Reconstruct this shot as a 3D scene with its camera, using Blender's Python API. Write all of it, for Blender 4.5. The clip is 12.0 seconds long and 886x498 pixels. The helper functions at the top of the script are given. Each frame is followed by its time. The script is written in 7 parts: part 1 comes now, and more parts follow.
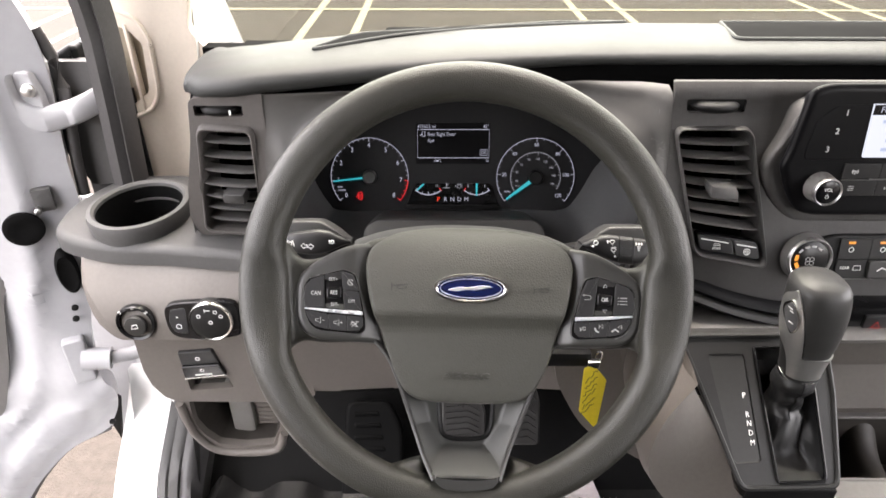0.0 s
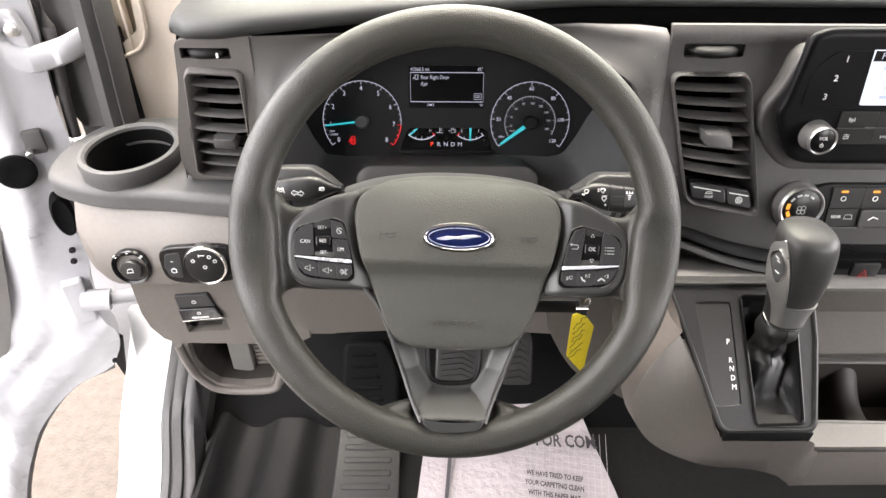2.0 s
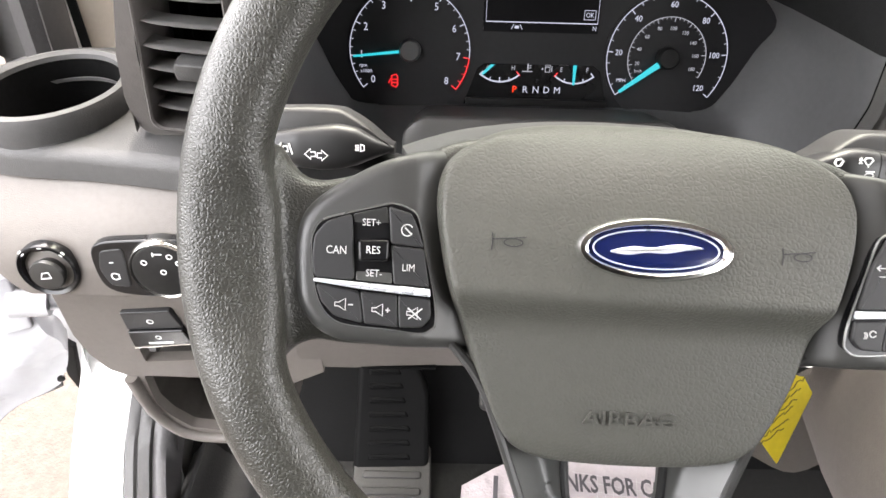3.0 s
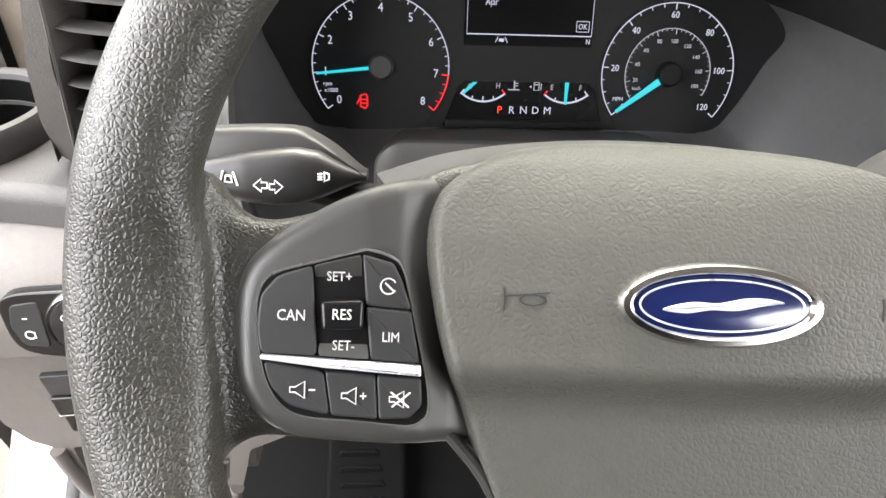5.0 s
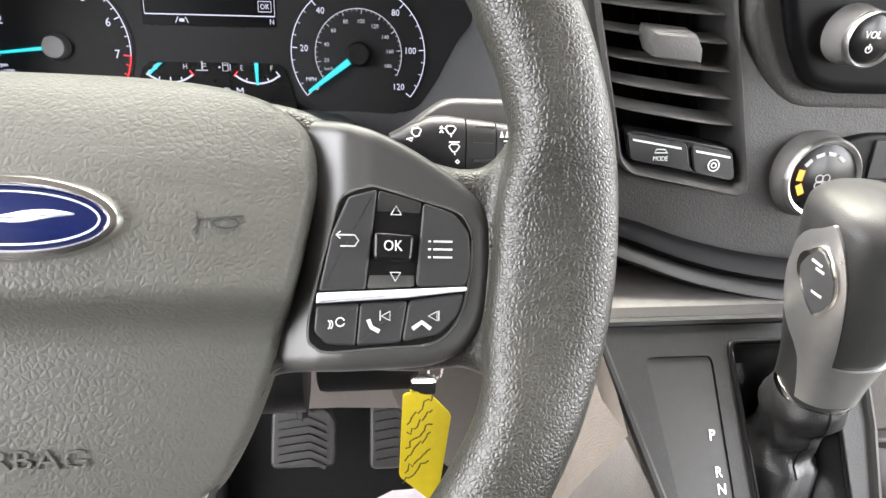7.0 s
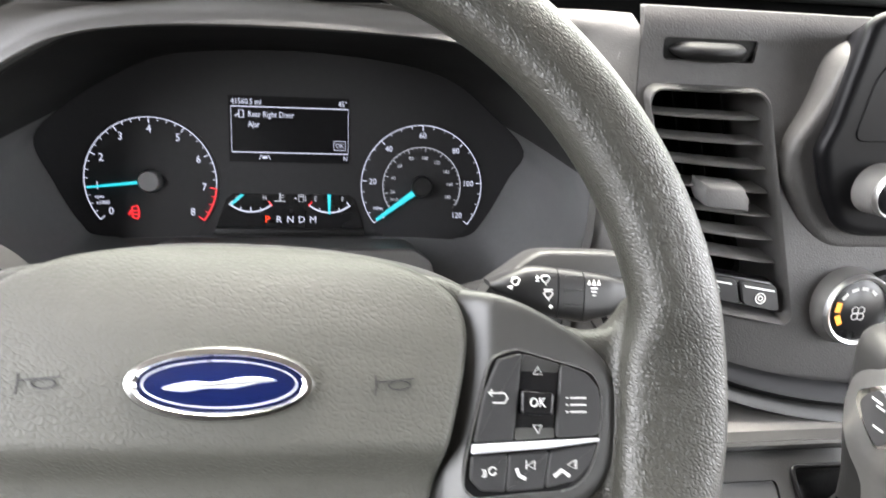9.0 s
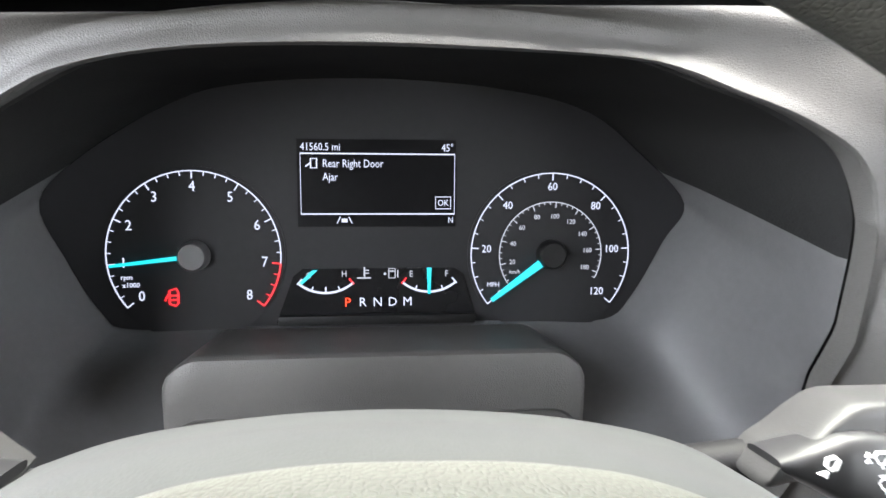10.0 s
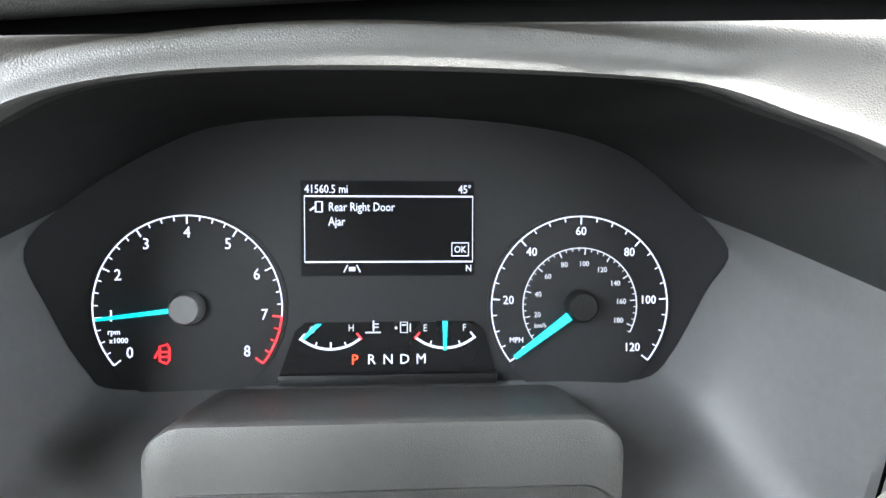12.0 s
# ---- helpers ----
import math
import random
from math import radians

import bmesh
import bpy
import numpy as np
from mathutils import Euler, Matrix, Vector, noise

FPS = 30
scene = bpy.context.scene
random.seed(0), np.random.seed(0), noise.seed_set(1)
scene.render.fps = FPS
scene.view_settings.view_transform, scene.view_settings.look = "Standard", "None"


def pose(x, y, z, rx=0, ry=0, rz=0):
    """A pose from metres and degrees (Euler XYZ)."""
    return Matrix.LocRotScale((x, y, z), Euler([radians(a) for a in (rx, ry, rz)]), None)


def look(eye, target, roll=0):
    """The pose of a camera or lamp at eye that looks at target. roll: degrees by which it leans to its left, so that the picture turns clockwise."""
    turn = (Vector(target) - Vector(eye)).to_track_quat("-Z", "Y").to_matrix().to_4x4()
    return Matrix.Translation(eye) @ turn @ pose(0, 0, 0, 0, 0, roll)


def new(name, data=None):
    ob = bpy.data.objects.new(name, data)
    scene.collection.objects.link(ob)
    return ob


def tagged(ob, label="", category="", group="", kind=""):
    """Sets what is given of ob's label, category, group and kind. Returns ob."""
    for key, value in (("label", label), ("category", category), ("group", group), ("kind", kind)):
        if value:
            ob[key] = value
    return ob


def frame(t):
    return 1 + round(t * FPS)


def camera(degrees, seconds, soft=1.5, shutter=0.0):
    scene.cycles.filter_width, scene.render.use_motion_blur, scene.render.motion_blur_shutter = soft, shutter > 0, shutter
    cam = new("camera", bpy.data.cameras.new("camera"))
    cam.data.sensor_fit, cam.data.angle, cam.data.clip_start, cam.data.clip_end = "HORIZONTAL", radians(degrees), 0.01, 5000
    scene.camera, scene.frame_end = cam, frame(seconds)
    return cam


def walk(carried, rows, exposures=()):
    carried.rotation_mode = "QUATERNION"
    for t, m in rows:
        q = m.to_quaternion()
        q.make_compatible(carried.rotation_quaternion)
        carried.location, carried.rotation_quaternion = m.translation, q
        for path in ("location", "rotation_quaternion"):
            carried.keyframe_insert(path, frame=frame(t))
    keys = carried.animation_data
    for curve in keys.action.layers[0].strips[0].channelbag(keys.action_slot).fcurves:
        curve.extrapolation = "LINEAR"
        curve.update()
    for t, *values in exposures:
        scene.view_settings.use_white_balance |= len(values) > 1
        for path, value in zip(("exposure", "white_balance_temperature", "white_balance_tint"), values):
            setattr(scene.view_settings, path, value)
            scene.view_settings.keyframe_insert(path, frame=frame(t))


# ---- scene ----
cam = camera(70.1, 12.0, shutter=0.2)
PATH = [
    (0, (-0.021, -0.163, 1.764), (-0.032, 1.536, 0.708), 1.5),
    (0.5, (-0.011, -0.164, 1.771), (-0.01, 1.435, 0.57), 2.1),
    (1, (-0.012, -0.161, 1.769), (-0.005, 1.422, 0.548), 2.2),
    (1.5, (-0.012, -0.162, 1.769), (-0.009, 1.428, 0.556), 2.0),
    (2, (-0.01, -0.16, 1.772), (-0.02, 1.43, 0.559), 1.8),
    (2.5, (-0.039, -0.062, 1.701), (-0.058, 1.504, 0.457), 2.1),
    (3, (-0.086, 0.068, 1.616), (-0.087, 1.616, 0.35), 3.2),
    (5, (-0.094, 0.127, 1.58), (-0.002, 1.733, 0.392), 4.1),
    (5.5, (-0.029, 0.036, 1.644), (0.173, 1.695, 0.545), 4.7),
    (6, (0.053, 0.039, 1.638), (0.301, 1.711, 0.569), 4.8),
    (6.5, (0.105, 0.091, 1.577), (0.32, 1.737, 0.463), 4.7),
    (8.5, (0.114, 0.109, 1.551), (0.297, 1.816, 0.526), 4.5),
    (9, (0.05, 0.09, 1.601), (0.281, 1.869, 0.718), 5.2),
    (9.5, (0.017, 0.129, 1.614), (0.157, 1.947, 0.793), 3.4),
    (10, (-0.009, 0.233, 1.576), (0.161, 2.044, 0.746), 3.5),
    (10.5, (0.0, 0.263, 1.566), (0.112, 2.112, 0.81), 2.4),
    (11, (-0.007, 0.261, 1.562), (0.106, 2.126, 0.849), 2.2),
    (11.5, (-0.008, 0.263, 1.562), (0.096, 2.134, 0.865), 2.3),
    (12, (-0.003, 0.265, 1.561), (0.092, 2.143, 0.879), 2.4),
]
# the van stands square to the axes
AXIS = Vector((0, 0.58, 1.42))
ALIGN = Matrix.Translation(AXIS) @ Matrix.Rotation(math.atan2(0.0038, 0.2145), 4, "Y") @ Matrix.Rotation(-math.atan2(0.0065, 0.2145), 4, "Z") @ Matrix.Translation(-AXIS)
EXPOSURE = 3.61
walk(cam, [(t, ALIGN @ look(eye, target, roll)) for t, eye, target, roll in PATH], [(t, EXPOSURE + e, k, g) for t, e, k, g in ((0, -0.36, 7000, 16), (0.6, -0.12, 7000, 15), (2.0, -0.02, 7000, 14), (3.0, 0.25, 6900, 13), (5.0, 0.3, 6900, 12), (5.5, 0.38, 7050, 12), (6.5, 0.6, 6850, 12), (8.5, 0.65, 6750, 12), (9.5, 0.55, 6600, 11), (10.5, 1.32, 6400, 9), (12.0, 1.5, 6350, 6))])

# ---- light ----
world = bpy.data.worlds.new("overcast_sky")
scene.world = world
world.use_nodes = True
wn, wl = world.node_tree.nodes, world.node_tree.links
sky = wn.new("ShaderNodeTexSky")
sky.sky_type, sky.sun_disc, sky.sun_elevation, sky.sun_rotation = "NISHITA", False, radians(72), radians(0)
sky.air_density, sky.dust_density = 1.0, 4.0
grey = wn.new("ShaderNodeHueSaturation")
grey.inputs["Saturation"].default_value = 0.22
wl.new(sky.outputs["Color"], grey.inputs["Color"])
wl.new(grey.outputs["Color"], wn["Background"].inputs["Color"])
wn["Background"].inputs["Strength"].default_value = 0.36
sun = new("sun", bpy.data.lights.new("sun", "SUN"))
sun.data.energy, sun.data.angle, sun.data.color = 0.26, radians(80), (1.0, 0.97, 0.93)
sun.matrix_world = look((0.0, 2.3, 7.0), (0, 0, 0))


# ---- materials ----
def mat(name, color, rough=0.5, metal=0.0, vary=0.12, vary_scale=9.0, bump=0.0, bump_scale=400.0, cells=False, coat=0.0, spec=0.5, rough_vary=0.08):
    m = bpy.data.materials.new(name)
    m.use_nodes = True
    n, l = m.node_tree.nodes, m.node_tree.links
    b = n["Principled BSDF"]
    b.inputs["Metallic"].default_value = metal
    b.inputs["Coat Weight"].default_value = coat
    b.inputs["Coat Roughness"].default_value = 0.08
    b.inputs["Specular IOR Level"].default_value = spec
    co = n.new("ShaderNodeTexCoord")
    big = n.new("ShaderNodeTexNoise")
    big.inputs["Scale"].default_value, big.inputs["Detail"].default_value = vary_scale, 6
    l.new(co.outputs["Object"], big.inputs["Vector"])
    fine = n.new("ShaderNodeTexNoise")
    fine.inputs["Scale"].default_value, fine.inputs["Detail"].default_value = vary_scale * 23, 3
    l.new(co.outputs["Object"], fine.inputs["Vector"])
    both = n.new("ShaderNodeMath")
    both.operation = "ADD"
    l.new(big.outputs["Fac"], both.inputs[0])
    l.new(fine.outputs["Fac"], both.inputs[1])
    ramp = n.new("ShaderNodeMapRange")
    ramp.inputs["From Min"].default_value, ramp.inputs["From Max"].default_value = 0.6, 1.4
    l.new(both.outputs[0], ramp.inputs["Value"])
    mix = n.new("ShaderNodeMix")
    mix.data_type = "RGBA"
    mix.inputs["A"].default_value = (*[c * (1 - vary) for c in color], 1)
    mix.inputs["B"].default_value = (*[min(1, c * (1 + vary)) for c in color], 1)
    l.new(ramp.outputs["Result"], mix.inputs["Factor"])
    l.new(mix.outputs["Result"], b.inputs["Base Color"])
    rr = n.new("ShaderNodeMapRange")
    rr.inputs["From Min"].default_value, rr.inputs["From Max"].default_value = 0.3, 0.7
    rr.inputs["To Min"].default_value, rr.inputs["To Max"].default_value = max(0.02, rough - rough_vary), min(1, rough + rough_vary)
    l.new(big.outputs["Fac"], rr.inputs["Value"])
    l.new(rr.outputs["Result"], b.inputs["Roughness"])
    if bump:
        if cells:
            t = n.new("ShaderNodeTexVoronoi")
            t.feature = "DISTANCE_TO_EDGE"
            t.inputs["Scale"].default_value = bump_scale
            warp = n.new("ShaderNodeTexNoise")
            warp.inputs["Scale"].default_value = bump_scale * 0.45
            l.new(co.outputs["Object"], warp.inputs["Vector"])
            add = n.new("ShaderNodeVectorMath")
            add.operation = "MULTIPLY_ADD"
            add.inputs[1].default_value = (0.55 / bump_scale,) * 3
            l.new(warp.outputs["Color"], add.inputs[0])
            l.new(co.outputs["Object"], add.inputs[2])
            l.new(add.outputs["Vector"], t.inputs["Vector"])
            soft = n.new("ShaderNodeMapRange")
            soft.interpolation_type = "SMOOTHSTEP"
            soft.inputs["From Max"].default_value = 0.30
            l.new(t.outputs["Distance"], soft.inputs["Value"])
            h = soft.outputs["Result"]
        else:
            t = n.new("ShaderNodeTexNoise")
            t.inputs["Scale"].default_value, t.inputs["Detail"].default_value = bump_scale, 4
            l.new(co.outputs["Object"], t.inputs["Vector"])
            h = t.outputs["Fac"]
        bp = n.new("ShaderNodeBump")
        bp.inputs["Strength"].default_value, bp.inputs["Distance"].default_value = bump, (0.35 if cells else 1.2) / bump_scale
        l.new(h, bp.inputs["Height"])
        l.new(bp.outputs["Normal"], b.inputs["Normal"])
    return m


def glow(name, color, strength):
    m = bpy.data.materials.new(name)
    m.use_nodes = True
    b = m.node_tree.nodes["Principled BSDF"]
    b.inputs["Base Color"].default_value = (0.02, 0.02, 0.02, 1)
    b.inputs["Emission Color"].default_value = (*color, 1)
    b.inputs["Emission Strength"].default_value = strength
    return m


def glass(name, tint=(1, 1, 1)):
    """A thin tinted pane: it lets light straight through and mirrors a little."""
    m = bpy.data.materials.new(name)
    m.use_nodes = True
    n, l = m.node_tree.nodes, m.node_tree.links
    clear, shine, mix = n.new("ShaderNodeBsdfTransparent"), n.new("ShaderNodeBsdfGlossy"), n.new("ShaderNodeMixShader")
    clear.inputs["Color"].default_value = (*tint, 1)
    shine.inputs["Roughness"].default_value = 0.02
    mix.inputs["Fac"].default_value = 0.04
    l.new(clear.outputs[0], mix.inputs[1])
    l.new(shine.outputs[0], mix.inputs[2])
    l.new(mix.outputs[0], n["Material Output"].inputs["Surface"])
    return m


RIM = mat("grained_polyurethane", (0.024, 0.0237, 0.0195), 0.36, bump=0.34, bump_scale=640, cells=True, vary=0.10, rough_vary=0.03)
AIRBAG = mat("airbag_vinyl", (0.058, 0.058, 0.050), 0.5, spec=0.30, bump=0.25, bump_scale=440, cells=True, vary=0.06, rough_vary=0.03)
HUB_VINYL = mat("hub_shell_plastic", (0.024, 0.025, 0.024), 0.55, spec=0.28, bump=0.12, bump_scale=1100, vary=0.08)
SPOKE = mat("satin_black_plastic", (0.022, 0.022, 0.021), 0.38, spec=0.4, bump=0.12, bump_scale=1400)
SPOKE_GREY = mat("satin_spoke_panel", (0.034, 0.034, 0.032), 0.38, spec=0.48, bump=0.05, bump_scale=1400, vary=0.06)
SATIN = mat("satin_grey_trim", (0.046, 0.047, 0.044), 0.44, metal=0.1, vary=0.06, bump=0.06, bump_scale=1600)
# draws the bevel highlight round the buttons, and thin metal trim lines
EDGE = mat("highlight_and_trim", (0.17, 0.17, 0.165), 0.24, metal=0.6, vary=0.05)
BUTTON = mat("soft_touch_button", (0.022, 0.022, 0.0225), 0.45, spec=0.3, bump=0.08, bump_scale=1800)
GLOSS = mat("gloss_black", (0.006, 0.006, 0.0065), 0.24, spec=0.3, coat=0.05, vary=0.3, rough_vary=0.06)
CHROME = mat("chrome", (0.78, 0.78, 0.76), 0.14, metal=1.0, vary=0.05, rough_vary=0.05)
BRUSHED = mat("brushed_metal", (0.55, 0.55, 0.54), 0.32, metal=1.0, vary=0.08)
SATIN_METAL = mat("satin_silver_trim", (0.48, 0.48, 0.46), 0.34, metal=0.85, vary=0.06)
BLUE = mat("blue_enamel", (0.004, 0.009, 0.055), 0.18, coat=0.7, vary=0.1)
SILVER = mat("silver_print", (0.72, 0.74, 0.78), 0.3, metal=0.5, vary=0.05)
PRINT = mat("white_print", (0.78, 0.78, 0.76), 0.55, vary=0.05)
DIMPRINT = mat("grey_print", (0.46, 0.46, 0.45), 0.55, vary=0.05)
EBONY = mat("ebony_dash_plastic", (0.042, 0.0405, 0.039), 0.44, spec=0.35, bump=0.3, bump_scale=900, vary=0.14)
LIP = mat("ebony_hood_grain", (0.060, 0.058, 0.055), 0.42, spec=0.45, bump=0.3, bump_scale=900, cells=True, vary=0.06, rough_vary=0.02)
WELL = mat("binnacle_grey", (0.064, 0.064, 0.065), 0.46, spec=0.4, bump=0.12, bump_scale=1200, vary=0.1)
PAD = mat("ebony_soft_pad", (0.021, 0.022, 0.0212), 0.5, spec=0.35, bump=0.25, bump_scale=900, cells=True, vary=0.10)
TAUPE = mat("taupe_plastic", (0.100, 0.089, 0.080), 0.52, spec=0.4, bump=0.26, bump_scale=1000, vary=0.1)
SURROUND = mat("warm_grey_vent_panel", (0.085, 0.078, 0.074), 0.5, spec=0.35, bump=0.3, bump_scale=900, vary=0.1)
SLAT = mat("satin_grey_slat", (0.125, 0.121, 0.116), 0.42, vary=0.08)
STALK = mat("satin_black_stalk", (0.011, 0.011, 0.011), 0.36, spec=0.45, vary=0.15)
DOOR_CARD = mat("grey_door_card", (0.10, 0.095, 0.09), 0.7, bump=0.2, bump_scale=500, vary=0.1)
CONSOLE = mat("black_console_plastic", (0.017, 0.017, 0.0165), 0.42, spec=0.3, bump=0.15, bump_scale=900, vary=0.12)
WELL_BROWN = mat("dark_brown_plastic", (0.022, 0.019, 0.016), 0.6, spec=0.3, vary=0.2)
SHELF = mat("grey_shelf_plastic", (0.062, 0.061, 0.060), 0.58, spec=0.35, bump=0.3, bump_scale=800, vary=0.1)
# shaded copy of the binnacle plastic, for under the hood
HOOD_SHADE = mat("hood_shade_black", (0.008, 0.008, 0.008), 0.75, spec=0.15, bump=0.2, bump_scale=900, vary=0.2)
STONE = mat("pale_grey_plastic", (0.128, 0.123, 0.114), 0.46, bump=0.15, bump_scale=900, vary=0.08)
DARK = mat("dark_plastic", (0.005, 0.005, 0.005), 0.5, spec=0.22, bump=0.15, bump_scale=900, vary=0.2)
FACE = mat("cluster_face", (0.013, 0.013, 0.014), 0.55, spec=0.2, vary=0.12)
# near-black that paints the shade inside ducts, gaps and wells
HOLE = mat("recess_shade_black", (0.003, 0.003, 0.003), 0.9, spec=0.05, vary=0.3)
RUBBER = mat("black_rubber", (0.004, 0.004, 0.004), 0.65, spec=0.05, bump=0.2, bump_scale=500, vary=0.3)
MATTE_RUBBER = mat("rubber_floor", (0.008, 0.008, 0.008), 0.5, spec=0.16, bump=0.12, bump_scale=260, vary=0.35, vary_scale=5)
PEDAL = mat("pedal_rubber", (0.022, 0.021, 0.020), 0.45, spec=0.45, bump=0.15, bump_scale=500, vary=0.25)
SEAL = mat("door_seal_rubber", (0.040, 0.038, 0.038), 0.5, bump=0.2, bump_scale=700, vary=0.2)
LEATHER = mat("black_leather", (0.014, 0.014, 0.014), 0.42, bump=0.22, bump_scale=700, cells=True, vary=0.2)
KNOB = mat("smooth_black_leather", (0.024, 0.024, 0.023), 0.46, spec=0.35, bump=0.12, bump_scale=900, cells=True, vary=0.1)
BEIGE = mat("beige_pillar_trim", (0.68, 0.60, 0.51), 0.62, bump=0.2, bump_scale=900, vary=0.05)
BEIGE_DARK = mat("beige_grille", (0.30, 0.26, 0.20), 0.7, vary=0.1)
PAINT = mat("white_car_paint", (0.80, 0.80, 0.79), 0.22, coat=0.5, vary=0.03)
# same white paint, colour darkened to offset strong daylight on door and pillar
PAINT_DIM = mat("white_paint_dimmed", (0.33, 0.33, 0.34), 0.35, coat=0.2, vary=0.05, vary_scale=4)
ASPHALT = mat("asphalt", (0.036, 0.031, 0.027), 0.95, spec=0.08, bump=0.6, bump_scale=120, vary=0.3, vary_scale=1.3)
LINE = mat("parking_line_paint", (0.17, 0.155, 0.115), 0.9, spec=0.08, vary=0.25, vary_scale=6)
PAPER = mat("paper_mat", (0.40, 0.355, 0.36), 0.8, vary=0.05, bump=0.3, bump_scale=60)
INK = mat("grey_ink", (0.055, 0.05, 0.055), 0.8, vary=0.2)
PALE_INK = mat("pale_ink", (0.50, 0.47, 0.48), 0.8, vary=0.1)
YELLOW = mat("yellow_plastic_tag", (0.72, 0.56, 0.02), 0.5, vary=0.08, bump=0.1, bump_scale=200)
TAGINK = mat("tag_ink", (0.10, 0.075, 0.015), 0.7, vary=0.2)
HEADLINER = mat("headliner_cloth", (0.48, 0.465, 0.44), 0.9, bump=0.3, bump_scale=500, vary=0.05)
CABIN = mat("cabin_cloth", (0.09, 0.087, 0.084), 0.9, bump=0.3, bump_scale=300, vary=0.15)
BLUE_CAR = mat("blue_car_paint", (0.03, 0.10, 0.42), 0.2, coat=0.6, vary=0.05)
TINT = mat("dark_window_glass", (0.03, 0.035, 0.04), 0.08, coat=0.5, vary=0.1)
GLASS = glass("windscreen_glass", (0.63, 0.645, 0.60))
PANEL = mat("display_black", (0.004, 0.004, 0.0045), 0.35, spec=0.12, vary=0.2)
G_WHITE = glow("lit_white", (0.72, 0.78, 1.0), 0.058)
G_DIM = glow("lit_dim_white", (0.8, 0.85, 1.0), 0.036)
G_CYAN = glow("lit_cyan", (0.01, 0.55, 0.66), 0.085)
G_RED = glow("lit_red", (1.0, 0.012, 0.02), 0.085)
G_ORANGE = glow("lit_orange", (1.0, 0.045, 0.008), 0.13)
G_AMBER = glow("lit_amber", (1.0, 0.36, 0.012), 0.12)
G_SCREEN = glow("radio_screen", (0.70, 0.78, 0.92), 0.12)
G_SCREENTEXT = glow("screen_text", (0.22, 0.28, 0.42), 0.2)


# ---- mesh helpers ----
def mesh_of(name, bm, material, smooth=40):
    me = bpy.data.meshes.new(name)
    bmesh.ops.recalc_face_normals(bm, faces=bm.faces)
    bm.to_mesh(me)
    bm.free()
    me.materials.append(material)
    if smooth:
        me.shade_smooth()
        me.set_sharp_from_angle(angle=radians(smooth))
    return me


def part(name, bm, material, parent=None, label="", smooth=40):
    """Links a bmesh as one mesh object, under a thing or a part if one is given."""
    ob = new(name, mesh_of(name, bm, material, smooth))
    ob.parent = parent
    return tagged(ob, label) if label else ob


def thing(name, label, category, group="", kind="", at=(0, 0, 0)):
    ob = new(name)
    ob.location = at
    ob.empty_display_size = 0.02
    return tagged(ob, label, category, group, kind)


def child(name, bm, material, parent, label="", smooth=40):
    """A part whose mesh is given in world metres, under an Empty that stands off the origin."""
    bpy.context.view_layer.update()
    bm.transform(parent.matrix_world.inverted())
    return part(name, bm, material, parent, label, smooth)


def fillet(pts, r, n=4):
    """Rounds the corners of a closed 2D outline."""
    out, k = [], len(pts)
    for i in range(k):
        p, a, b = Vector(pts[i]), Vector(pts[i - 1]), Vector(pts[(i + 1) % k])
        da, db = (a - p), (b - p)
        rr = r[i] if isinstance(r, (list, tuple)) else r
        d = min(rr, da.length * 0.45, db.length * 0.45)
        if d < 1e-6:
            out.append(tuple(p))
            continue
        s, e = p + da.normalized() * d, p + db.normalized() * d
        for j in range(n + 1):
            t = j / n
            out.append(tuple((1 - t) ** 2 * s + 2 * t * (1 - t) * p + t * t * e))
    return out


def smooth_closed(pts, n=8):
    """A closed Catmull-Rom curve through 2D or 3D points."""
    out, k = [], len(pts)
    P = [Vector(p) for p in pts]
    for i in range(k):
        a, b, c, d = P[i - 1], P[i], P[(i + 1) % k], P[(i + 2) % k]
        for j in range(n):
            t = j / n
            out.append(tuple(0.5 * (2 * b + (c - a) * t + (2 * a - 5 * b + 4 * c - d) * t * t + (3 * b - a - 3 * c + d) * t ** 3)))
    return out


def smooth_open(pts, n=8):
    P = [Vector(p) for p in pts]
    P = [2 * P[0] - P[1]] + P + [2 * P[-1] - P[-2]]
    out = []
    for i in range(1, len(P) - 2):
        a, b, c, d = P[i - 1:i + 3]
        for j in range(n):
            t = j / n
            out.append(0.5 * (2 * b + (c - a) * t + (2 * a - 5 * b + 4 * c - d) * t * t + (3 * b - a - 3 * c + d) * t ** 3))
    return out + [P[-2]]


def inset(pts, d):
    """The outline moved inwards by d (outwards if negative)."""
    k, out = len(pts), []
    area = sum(pts[i - 1][0] * pts[i][1] - pts[i][0] * pts[i - 1][1] for i in range(k))
    s = 1 if area > 0 else -1
    for i in range(k):
        a, p, b = Vector(pts[i - 1]), Vector(pts[i]), Vector(pts[(i + 1) % k])
        t = (b - a)
        t = t.normalized() if t.length > 1e-9 else Vector((1, 0))
        out.append((p[0] - s * t[1] * d, p[1] + s * t[0] * d))
    return out


def loft(rings, closed=True, cap_start=False, cap_end=False):
    """A skin over rings of equally many 3D points."""
    bm = bmesh.new()
    rows = [[bm.verts.new(p) for p in ring] for ring in rings]
    k = len(rings[0])
    for a, b in zip(rows, rows[1:]):
        for i in range(k if closed else k - 1):
            j = (i + 1) % k
            bm.faces.new((a[i], a[j], b[j], b[i]))
    if cap_start:
        bm.faces.new(rows[0])
    if cap_end:
        bm.faces.new(rows[-1])
    return bm


